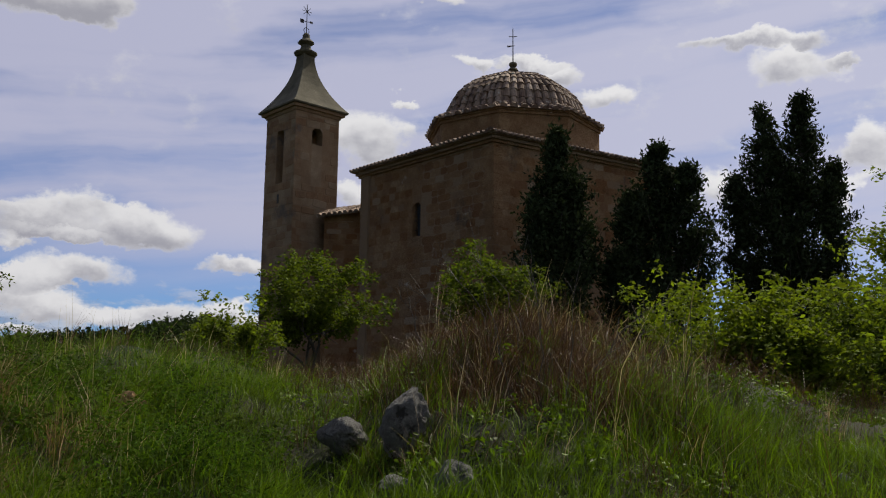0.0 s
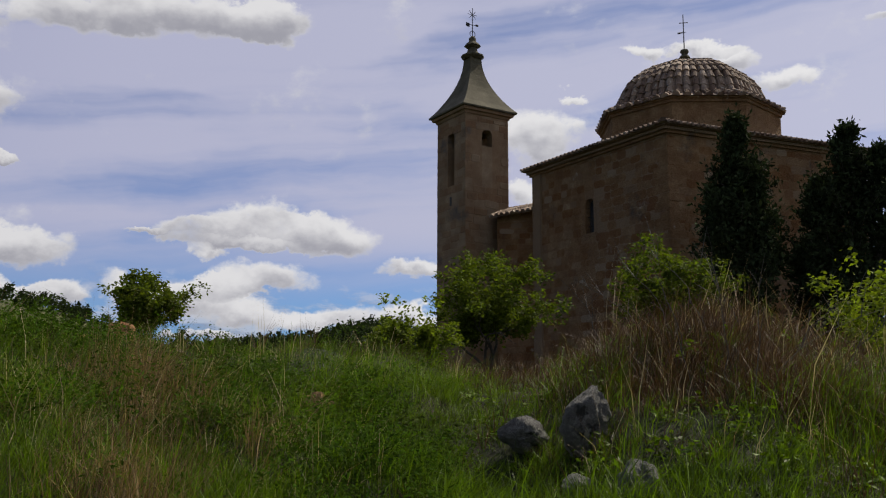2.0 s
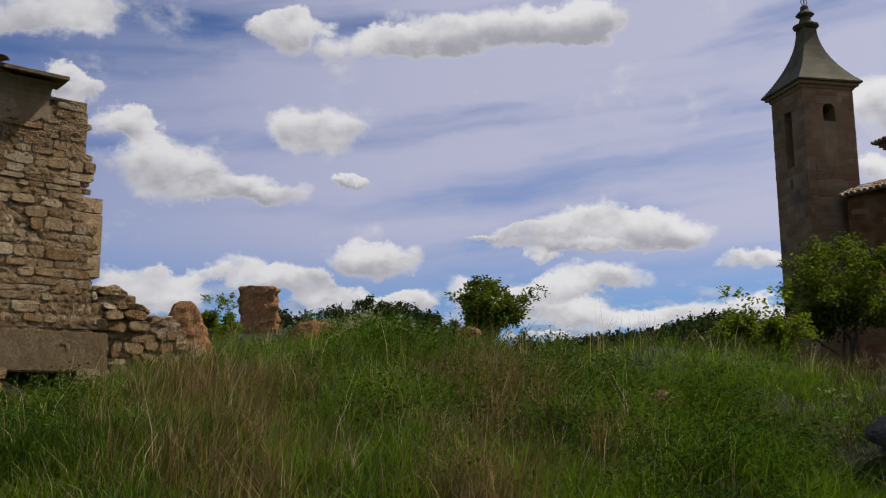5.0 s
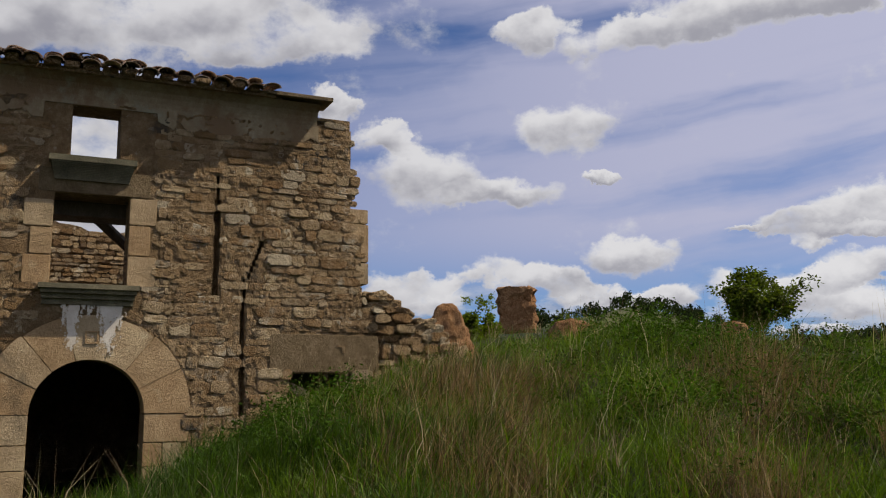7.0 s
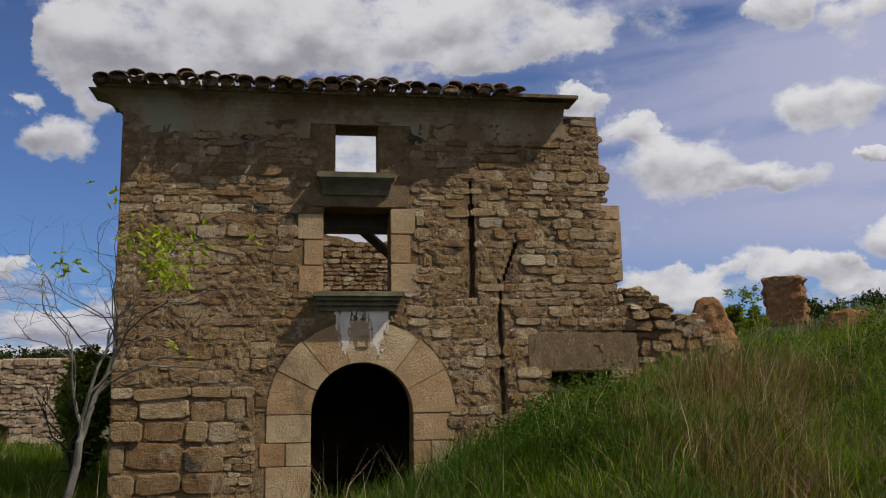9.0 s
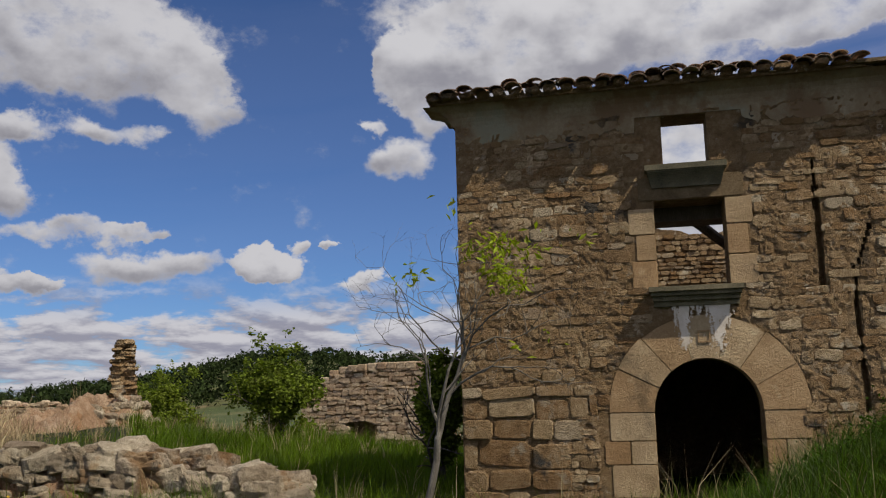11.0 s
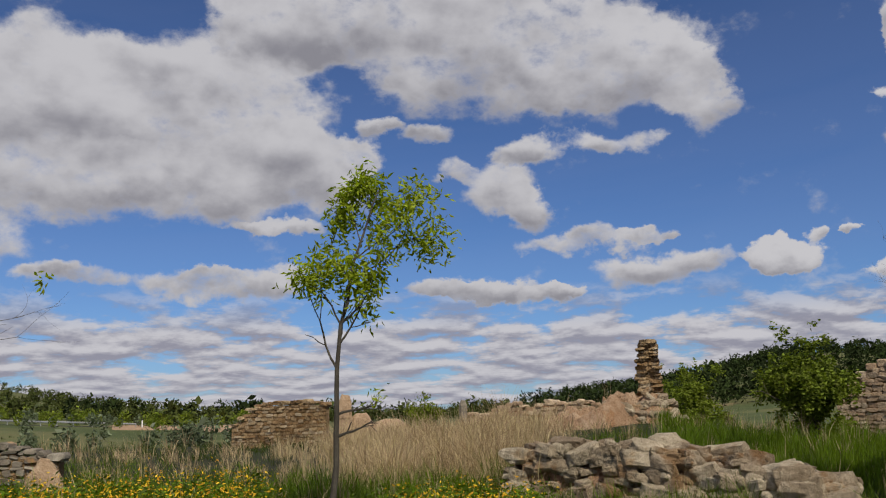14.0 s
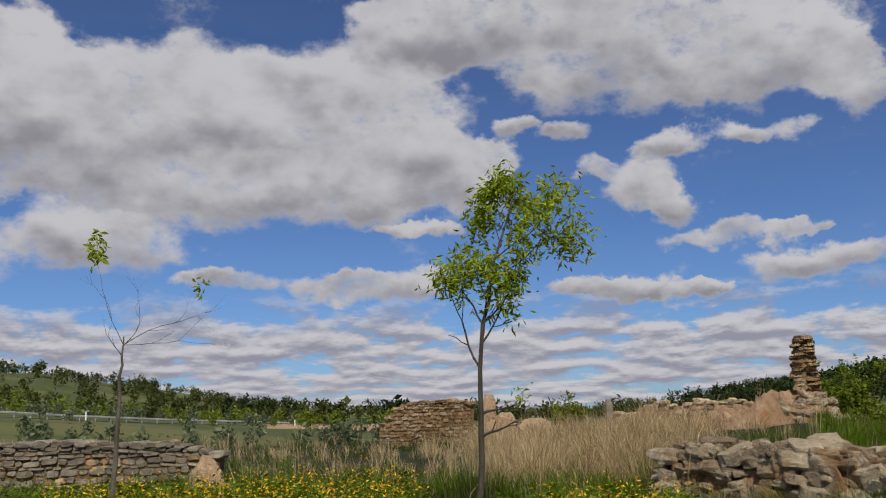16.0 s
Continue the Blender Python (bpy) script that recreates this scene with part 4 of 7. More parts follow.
    sill(0.20, 1.34, 5.10, ((0.21, -0.035, 0.05, 0.03), *((0.05 + 0.14 * (1 - k / 11) ** 1.8, -0.036 - 0.022 * (k + 1), -0.0361 - 0.022 * k, -0.006 * k) for k in range(11))), "moulded stone window sill")
    sill(0.16, 1.45, 3.25, ((0.24, -0.03, 0.04, 0.03), (0.18, -0.09, -0.031, 0.0), (0.11, -0.16, -0.091, -0.02), (0.05, -0.24, -0.161, -0.03)), "moulded stone balcony ledge above the door")
    # low opening on the right under its long lintel
    block("lintel_stone", 3.45, 5.24, 2.07, 2.67, "lintel", 0.02, 0.42, "long grey lintel over a half-buried opening")
    b = Build()
    b.box(4.62, 4.67, -0.03, -0.01, 2.38, 2.50)
    b.box(4.53, 4.62, -0.03, -0.01, 2.47, 2.50)
    part("chisel_mark", b, "mortar", wall)
    # quoins at the broken end
    for u0, u1, z0, z1 in ((4.62, 5.05, 4.5, 4.74), (4.78, 5.06, 3.86, 4.49), (4.84, 5.06, 3.5, 3.85)):
        block("quoin", u0, u1, z0, z1, "dressed", 0.016)
    big = courses(rng, L, -0.72, -0.45, 1.9, (0.16, 0.42), (0.22, 0.85), lambda u, z_, a, c: not (u > -1.3 and z_ < 1.25 and rng.random() < 0.9))
    for u, z_, a, c in big:
        b = Build()
        masonry(b, rng, [(u, z_, a, c)], 0.014, (0.015, 0.06), 0.06, 0.75, loose=0.04, bevel=0.14)
        part("block", b, "stone_piece", wall)
    # plaster band under the eaves
    b = Build()
    us_ = np.linspace(L, 4.18, 420)
    rag = np.cumsum(rng.normal(0, 0.02, 420))
    rag = rag - np.convolve(rag, np.ones(60) / 60, "same")
    lows = 5.66 + 0.16 * np.array([patchy(np.array([u * 2.0]), np.array([0.0]), 1.0, 2)[0] for u in us_]) + 0.9 * rag
    lows = np.where((us_ > 0.05) & (us_ < 1.65), 5.965, np.minimum(lows, 6.02))
    strip(b, us_, lows, [6.06] * 420, -0.020, 0.02)
    part("plaster_band", b, "plaster", wall, "grey-green remnant of plaster under the eaves")
    # rubble facing
    solid = [(-0.70, 2.32, -0.6, 1.50), (-0.15, 1.75, 3.28, 5.0), (0.10, 1.62, 5.0, 5.95), (3.42, 5.26, 2.04, 2.70), (3.74, 4.95, -0.6, 2.1), (0.05, 1.6, 2.98, 3.32), (L, -0.72, -0.6, 1.9)]

    def inside(u, z_, a, c):
        if u + a / 2 > right(z_) + 0.06 or any(q[0] < u < q[1] and q[2] < z_ < q[3] for q in solid):
            return False
        if any(q[0] - a * 0.3 < u < q[1] + a * 0.3 and q[2] < z_ < q[3] for q in slots):
            return False
        if z_ > 5.72 and u < 4.2:
            return False
        return not (z_ > spring - 0.05 and math.hypot(u - mid, z_ - spring) < arch_R + 0.05)
    lay = courses(rng, L, 5.4, -0.5, 6.2, (0.09, 0.21), (0.13, 0.46), inside)
    lay += courses(rng, -1.32, -0.70, -0.5, 1.27, (0.07, 0.15), (0.1, 0.3), lambda *a: True)
    near = [q for q in lay if -1.4 < q[1] - 0.2 * abs(q[0] - 0.9) and q[0] < 3.0 and q[1] > 0.4][:300]
    far_ = [q for q in lay if q not in near]
    b = Build()
    masonry(b, rng, far_, 0.006, (0.006, 0.034), 0.03, 1.0, loose=0.05, bevel=0.16)
    part("stonework", b, "rubble", wall, "weathered rubble facing", kind="stuff")
    # weathered coat of mortar between and over the stones
    step = 0.027
    xs_, zs_ = np.arange(L, 5.3, step), np.arange(-0.5, 6.06, step)
    gu, gz = np.meshgrid(xs_, zs_)
    edge = np.full(gu.shape, -0.03)
    swell = np.zeros(gu.shape)
    for (u, z_, a, c), lift_ in zip(lay, rng.uniform(0.1, 1.0, len(lay))):
        i0, i1 = np.searchsorted(xs_, (u - a / 2, u + a / 2))
        j0, j1 = np.searchsorted(zs_, (z_ - c / 2, z_ + c / 2))
        pu, pz = gu[j0:j1, i0:i1], gz[j0:j1, i0:i1]
        e = np.minimum(a / 2 - np.abs(pu - u), c / 2 - np.abs(pz - z_))
        edge[j0:j1, i0:i1] = e
        swell[j0:j1, i0:i1] = lift_
    relief = 0.012 * smooth01(edge / 0.05) * swell + 0.012 * value_noise(rng, gu, gz, 0.23) + 0.010 * value_noise(rng, gu, gz, 0.085) + 0.011 * value_noise(rng, gu, gz, 0.04)
    open_ = np.ones(gu.shape, bool)
    for q in holes + solid[:-1]:
        open_ &= ~((gu > q[0] - 0.01) & (gu < q[1] + 0.01) & (gz > q[2] - 0.01) & (gz < q[3] + 0.01))
    open_ &= ~((gu < -1.32) & (gz < 1.9)) & (gu < right(gz) - 0.04)
    for q in slots:
        open_ &= ~((gu > q[0] - 0.015) & (gu < q[1] + 0.015) & (gz > q[2]) & (gz < q[3]))
    open_ &= ~((gz > spring - 0.05) & (np.hypot(gu - mid, gz - spring) < arch_R))
    b = Build()
    m_ = len(xs_)
    full = open_[:-1, :-1] & open_[:-1, 1:] & open_[1:, :-1] & open_[1:, 1:]
    jj, ii = np.nonzero(full)
    k0 = jj * m_ + ii
    b.v.append(np.stack([gu.ravel(), -0.006 - np.clip(1.0 * relief.ravel() + 0.003, -0.004, 0.034), gz.ravel()], 1))
    b.f.extend(map(tuple, np.stack([k0, k0 + 1, k0 + m_ + 1, k0 + m_], 1).tolist()))
    b.n += m_ * len(zs_)
    part("mortar_coat", b, "mortar", wall, "rough pitted coat of old lime mortar")
    shapes = []
    for k in range(14):
        b = Build()
        wd = 0.36 if k % 2 else 0.24
        b.add(stone(rng, wd, 0.16, 0.03, 0.012, 0.9, 0.12) / np.array([wd, 1, 0.16]), STONE_FACES)
        shapes.append(b.mesh("stone", "stone_piece"))
    # broken tops and slope of rubble at the right end
    b = Build()
    us_ = np.linspace(5.0, 7.6, 30)
    tops_ = np.interp(us_, (5.0, 5.4, 5.9, 6.4, 6.9, 7.6), (3.35, 3.25, 2.95, 2.65, 2.15, 1.5)) + rng.normal(0, 0.05, 30)
    strip(b, us_, [-0.5] * 30, tops_ - 0.08, 0.06, 0.5)
    stump = part("wall_stump", b, "mortar", h, "collapsed dry-stone continuation of the facade")
    b = Build()
    masonry(b, rng, courses(rng, 4.95, 7.6, 0.8, 3.4, (0.09, 0.19), (0.14, 0.42), lambda u, z_, a, c: z_ < np.interp(u, us_, tops_) and not (u < 5.3 and z_ < 2.7)), 0.004, (0.0, 0.09), 0.3, 1.2, lambda s: s + np.array([0, 0.06, 0]), 0.12)
    for k in range(26):
        u = float(rng.uniform(5.0, 7.5))
        b.add(stone(rng, float(rng.uniform(0.2, 0.45)), float(rng.uniform(0.1, 0.2)), 0.4, 0.08, 1.3) @ np.array(Matrix.Rotation(float(rng.normal(0, 0.25)), 3, "Y")).T + np.array([u, 0.1, float(np.interp(u, us_, tops_)) + 0.02]), STONE_BACK)
    part("stonework", b, "rubble", stump, kind="stuff")
    # cornice and roof edge
    b = Build()
    prof = ((0.022, 6.06), (0.03, 6.12), (0.055, 6.20), (0.10, 6.27), (0.17, 6.32), (0.25, 6.36))
    v = [(x, y, z) for y, z in prof for x, y in ((L - y * 1.9, -y), (4.15, -y), (4.15, 0.4), (L - y * 1.9, 0.4))]
    b.add(v, [(4 * i + k, 4 * i + (k + 1) % 4, 4 * i + 4 + (k + 1) % 4, 4 * i + 4 + k) for i in range(5) for k in range(4)] + [(3, 2, 1, 0), (20, 21, 22, 23)])
    roof = part("roof", b, "plaster", h, "crumbling clay-tiled eaves with a stepped cornice")
    b = Build()
    b.box(L - 0.30, 3.4, -0.30, 1.0, 6.365, 6.43)
    for k in range(24):
        b.add(stone(rng, float(rng.uniform(0.17, 0.25)), float(rng.uniform(0.09, 0.14)), 0.3, 0.05, 1.0) + np.array([L - 0.28 + k * 0.265, -0.33 + 0.03 * float(rng.normal()), 6.46]), STONE_FACES)
    part("tile_bed", b, "mortar", roof)
    b = Build()
    b.box(3.25, 4.32, -0.36, 0.2, 6.405, 6.46)
    part("stone_slab", b, "lintel", roof, "flat slab at the broken end of the eaves")

    def tile_mesh():
        b = Build()
        seg, ln = 7, 0.42
        v = []
        for y, r in ((0, 0.135), (ln, 0.112)):
            for q in (r, r - 0.016):
                v += [(q * math.cos(math.pi * i / seg), y, q * math.sin(math.pi * i / seg) * 0.58) for i in range(seg + 1)]
        m = seg + 1
        fs = [(i, i + 1, 2 * m + i + 1, 2 * m + i) for i in range(seg)] + [(m + i, 3 * m + i, 3 * m + i + 1, m + i + 1) for i in range(seg)]
        fs += [(i, m + i, m + i + 1, i + 1) for i in range(seg)] + [(2 * m + i, 2 * m + i + 1, 3 * m + i + 1, 3 * m + i) for i in range(seg)]
        b.add(v, fs)
        return b.mesh("roof_tile", "tile")
    tile = tile_mesh()
    n = 0
    for k in range(25):
        u = L - 0.28 + k * 0.265
        for row in range(3):
            if u > 3.35 or (row == 0 and rng.random() < 0.06):
                continue
            for kind in (0, 1):
                o = new("roof_tile", tile)
                o.parent = roof
                j = rng.normal(0, 1, 5)
                y, z_ = -0.48 + row * 0.30 + 0.045 * j[0], 6.43 + row * 0.085 + 0.018 * j[1]
                turn = pose(u + 0.015 * j[2] + (0.0 if kind == 0 else 0.132), y + 0.24 * kind, z_ + (0.035 if kind == 0 else 0.055), 14 + 2.5 * j[3], (0 if kind == 0 else 180) + 4 * j[4], 4 * j[1])
                o.matrix_basis = turn
                n += 1
    for k in range(34):
        o = new("roof_tile", tile)
        o.parent = roof
        j = rng.normal(0, 1, 4)
        u = float(rng.uniform(-2.4, 3.25))
        o.matrix_basis = pose(u, -0.44 + 0.16 * abs(j[0]), 6.535 + 0.02 * j[1], 13 + 4 * j[2], 6 * j[3], 9 * j[0])
    # the nearest facing stones, each for itself
    for u, z_, wd, hh in near:
        o = new("stone", shapes[int(rng.integers(14))])
        o.parent = wall
        o.matrix_basis = Matrix.LocRotScale((u, 0.0, z_ + float(rng.normal(0, 0.08)) * hh), Euler((0, radians(float(rng.normal(0, 4.0))), 0)), (wd - 0.006, float(rng.uniform(0.5, 2.2)), hh - 0.006))
    return h


house()

# ---- the church ----
def tile_row(b, p0, p1, r, up=(0, 0, 1), steps=6, rng=None):
    """One row of half-round cover tiles from p0 down to p1, lapping over one another."""
    p0, p1, up = Vector(p0), Vector(p1), Vector(up)
    d = (p1 - p0).normalized()
    a = d.cross(up).normalized()
    n_ = a.cross(d).normalized()
    if n_.z < 0:
        n_ = -n_
    for k in range(steps):
        q0, q1 = p0.lerp(p1, k / steps), p0.lerp(p1, (k + 1.12) / steps)
        j = 0.0 if rng is None else float(rng.normal(0, 0.12)) * r
        v = []
        for q, s in ((q0, 0.82), (q1, 1.06)):
            v += [tuple(q + a * (math.cos(math.pi * i / 5) * r * s + j) + n_ * (math.sin(math.pi * i / 5) * r * s)) for i in range(6)]
        b.add(v, [(i, i + 1, 7 + i, 6 + i) for i in range(5)] + [(6, 7, 8, 9, 10, 11)])


def xy(p, z):
    return Vector((p[0], p[1], z))


def face_frame(p, q, z0=0.0):
    """Turns facing-stone points (u, y, z) on to the wall from p to q, front to the right of the way."""
    d = (q - p).normalized()
    n_ = Vector((d.y, -d.x, 0))
    return lambda s: np.array([tuple(p + d * a - n_ * b + Vector((0, 0, c + z0))) for a, b, c in s])


def church():
    rng = np.random.default_rng(8)
    c = thing("church", pose(0, 0, 0), "shaded sandstone church with a tiled dome and shallow hipped roof", "church")
    C, L, TOP, LOW = Vector((2.11, 39.32, 0)), Vector((-4.35, 46.35, 0)), 13.1, 1.5
    b_dir = Vector((0.837, 0.547, 0))
    R = C + b_dir * 11.2
    Bk = L + (R - C)
    # walls
    b = Build()
    d = (C - L).normalized()
    ln = (C - L).length
    wu = 0.466 * ln
    n_ = Vector((d.y, -d.x, 0))

    def slab(p, q, za, zb, thick=0.8):
        dd = (q - p).normalized()
        nn = Vector((dd.y, -dd.x, 0))
        v = [tuple(o + Vector((0, 0, z))) for z in (za, zb) for o in (p, q, q - nn * thick, p - nn * thick)]
        b.add(v, [(0, 3, 2, 1), (4, 5, 6, 7), (0, 1, 5, 4), (1, 2, 6, 5), (2, 3, 7, 6), (3, 0, 4, 7)])
    WZ0, WZ1, HW = 9.5, 11.15, 0.32
    slab(L, L + d * (wu - HW), LOW, TOP)
    slab(L + d * (wu + HW), C, LOW, TOP)
    slab(L + d * (wu - HW), L + d * (wu + HW), LOW, WZ0)
    slab(L + d * (wu - HW), L + d * (wu + HW), WZ1, TOP)
    wall = part("wall", b, "church", c, "weathered reddish sandstone wall")
    b = Build()
    slab(C, R, LOW, TOP)
    side = part("wall", b, "church", c)
    b = Build()
    slab(R, Bk, LOW, TOP)
    slab(Bk, L, LOW, TOP)
    part("wall", b, "church", c)
    for p, q, par, hole in ((L, C, wall, (wu - HW - 0.1, wu + HW + 0.1, WZ0 - 0.1, WZ1 + 0.25)), (C, R, side, None)):
        bb = Build()
        lay = courses(rng, 0.0, (q - p).length, LOW + 0.5, TOP - 0.05, (0.26, 0.42), (0.35, 0.9),
                      lambda u, z, a, h, hole=hole: not (hole and hole[0] < u + a / 2 and u - a / 2 < hole[1] and hole[2] < z < hole[3]))
        masonry(bb, rng, lay, 0.014, (0.004, 0.022), 0.02, 0.9, face_frame(p, q), 0.03)
        part("stonework", bb, "church", par, kind="stuff")
    # pale quoins at the corner
    for k in range(28):
        z = LOW + 0.4 + k * 0.4
        w1 = 0.85 if k % 2 else 0.5
        for F, u, wd in ((face_frame(C, R), w1 / 2, w1), (face_frame(L, C), ln - (1.35 - w1) / 2, 1.35 - w1)):
            bb = Build()
            bb.add(F(stone(rng, wd, 0.38, 0.05, 0.026, 0.4, 0.08) + np.array([u, 0, z])), STONE_FACES)
            part("quoin", bb, "church", c)
    # window: arched head, reveal, glass, bars
    F = face_frame(L, C)
    b = Build()
    for u0, u1, za, zb in ((wu - HW - 0.09, wu - HW + 0.02, WZ0, WZ1), (wu + HW - 0.02, wu + HW + 0.09, WZ0, WZ1), (wu - HW - 0.14, wu + HW + 0.14, WZ0 - 0.12, WZ0 - 0.002)):
        b.add(F([(u, y, z) for z in (za, zb) for u, y in ((u0, -0.03), (u1, -0.03), (u1, 0.3), (u0, 0.3))]), [(0, 3, 2, 1), (4, 5, 6, 7), (0, 1, 5, 4), (1, 2, 6, 5), (2, 3, 7, 6), (3, 0, 4, 7)])
    win = part("window", b, "church", c, "narrow arched window with an iron grille")
    b = Build()
    b.add(F([(wu - HW, 0.35, WZ0), (wu + HW, 0.35, WZ0), (wu + HW, 0.35, WZ1), (wu - HW, 0.35, WZ1), (wu - HW, 0.39, WZ0), (wu + HW, 0.39, WZ0), (wu + HW, 0.39, WZ1), (wu - HW, 0.39, WZ1)]),
          [(0, 1, 2, 3), (7, 6, 5, 4), (0, 4, 5, 1), (1, 5, 6, 2), (2, 6, 7, 3), (3, 7, 4, 0)])
    part("pane", b, "glass", win)
    head = Build()
    for sgn in (-1, 1):
        v = []
        for y in (0.0, 0.3):
            v.append((wu + sgn * (HW + 0.002), y, WZ1 + 0.002))
            v += [(wu + sgn * HW * math.cos(t), y, WZ1 - HW + HW * math.sin(t)) for t in np.linspace(0, math.pi / 2, 7)]
        fs = [(0, i, i + 1) for i in range(1, 7)] + [(8, 9 + i, 8 + i) for i in range(1, 7)] + [(i, 8 + i, 9 + i, i + 1) for i in range(1, 7)]
        head.add(F(v), fs)
    part("arch_head", head, "church", win)
    for u in (-0.14, 0.0, 0.14):
        b = Build()
        b.tube([tuple(F([(wu + u, 0.15, WZ0)])[0]), tuple(F([(wu + u, 0.15, WZ1 - 0.02)])[0])], [0.016, 0.016], 6)
        part("window_bar", b, "iron", win)
    for z in (9.85, 10.3, 10.75):
        b = Build()
        b.tube([tuple(F([(wu - HW, 0.15, z)])[0]), tuple(F([(wu + HW, 0.15, z)])[0])], [0.014, 0.014], 6)
        part("window_bar", b, "iron", win)
    # cornice and hipped roof
    mid_ = (C + L + R + Bk) / 4

    def ring(out_, z):
        return [xy(p + (p - mid_).normalized() * out_, z) for p in (L, C, R, Bk)]
    b = Build()
    for o, za, zb in ((0.14, TOP, TOP + 0.13), (0.30, TOP + 0.131, TOP + 0.27), (0.46, TOP + 0.271, TOP + 0.36)):
        v = [tuple(p) for p in ring(o, za)] + [tuple(p) for p in ring(o, zb)]
        b.add(v, [(3, 2, 1, 0), (4, 5, 6, 7)] + [(i, (i + 1) % 4, 4 + (i + 1) % 4, 4 + i) for i in range(4)])
    part("cornice", b, "church", c, "stepped sandstone cornice")
    eave, peak = ring(0.58, TOP + 0.37), xy(mid_, TOP + 2.0)
    b = Build()
    b.add([tuple(p) for p in eave] + [tuple(peak)] + [tuple(p - Vector((0, 0, 0.06))) for p in eave], [(0, 1, 4), (1, 2, 4), (2, 3, 4), (3, 0, 4), (8, 7, 6, 5), (0, 5, 6, 1), (1, 6, 7, 2), (2, 7, 8, 3), (3, 8, 5, 0)])
    roof = part("roof", b, "tiles", c, "shallow roof of old clay tiles")
    b = Build()
    for p, q in ((eave[0], eave[1]), (eave[1], eave[2])):
        k = int((q - p).length / 0.30)
        for i in range(k):
            t = (i + 0.5) / k
            lim = min(t, 1 - t) * 2
            e = p.lerp(q, t)
            inward = ((p + q) / 2 - peak)
            inward = -inward.normalized()
            reach = 2.6 * min(1.0, lim * 1.6) + 0.3
            tile_row(b, e + inward * reach, e - inward * 0.08, 0.10, steps=max(2, int(reach / 0.45)), rng=rng)
    tile_row(b, eave[1].lerp(peak, 0.6), eave[1] + (eave[1] - peak).normalized() * 0.1, 0.15, steps=12, rng=rng)
    part("roof_tiles", b, "tiles", roof, kind="stuff")
    # octagonal drum, skirt of tiles and dome
    D = at(-4.35, 46.0)
    turn = math.atan2(-D.y, -D.x) + radians(22.5 + 14)
    Z0, EZ = 13.4, 15.45
    b = Build()
    b.lathe([(4.38, Z0), (4.38, EZ - 0.25), (4.46, EZ - 0.24), (4.46, EZ - 0.10), (4.54, EZ - 0.09), (4.54, EZ)], 8, turn, D.x, D.y)
    drum = part("drum", b, "church", c, "low octagonal drum with a moulded rim")
    b = Build()
    prof = [(4.64, EZ + 0.01), (3.75, EZ + 0.45)] + [(3.66 * math.cos(t) ** 1.2, EZ + 0.50 + 2.52 * math.sin(t)) for t in np.linspace(0.12, 1.45, 9)]
    b.lathe(prof, 8, turn, D.x, D.y)
    dome = part("dome", b, "tiles", c, "dome of old rounded clay tiles")
    for k in range(8):
        bb = Build()
        a0, a1 = turn + k * math.tau / 8, turn + (k + 1) * math.tau / 8

        def pt(i, t):
            r, z = prof[i]
            return Vector((D.x, D.y, z)) + r * (1 - t) * Vector((math.cos(a0), math.sin(a0), 0)) + r * t * Vector((math.cos(a1), math.sin(a1), 0))
        nrm = Vector((math.cos((a0 + a1) / 2), math.sin((a0 + a1) / 2), 0.6)).normalized()
        for j in range(7):
            t = (j + 0.5) / 7
            tile_row(bb, pt(1, t), pt(0, t), 0.17, steps=3, up=nrm, rng=rng)
            for i in range(len(prof) - 1, 1, -1):
                rad = prof[i - 1][0]
                if rad * 0.75 / 7 < 0.08 and j % 2:
                    continue
                tile_row(bb, pt(i, t), pt(i - 1, t), 0.175 if rad > 1.6 else 0.12, steps=1, up=nrm, rng=rng)
        part("dome_tiles", bb, "tiles", dome, kind="stuff")
    b = Build()
    tz = EZ + 0.52 + 2.48
    b.lathe([(0.52, tz - 0.08), (0.36, tz + 0.15), (0.22, tz + 0.2), (0.16, tz + 0.35), (0.28, tz + 0.42), (0.24, tz + 0.5), (0.14, tz + 0.6), (0.22, tz + 0.72), (0.20, tz + 0.82), (0.05, tz + 0.9)], 10, 0, D.x, D.y)
    part("finial", b, "slate", dome, "turned stone finial")
    b = Build()
    x, y = D.x, D.y
    b.tube([(x, y, tz + 0.8), (x, y, tz + 2.75)], [0.03, 0.022], 6)
    b.tube([(x - 0.22, y, tz + 2.3), (x + 0.22, y, tz + 2.3)], [0.022, 0.022], 6)
    b.tube([(x - 0.30, y, tz + 1.75), (x + 0.12, y, tz + 1.8)], [0.06, 0.01], 4)
    part("iron_cross", b, "iron", dome, "thin iron cross with a wind arrow")
    return C, L


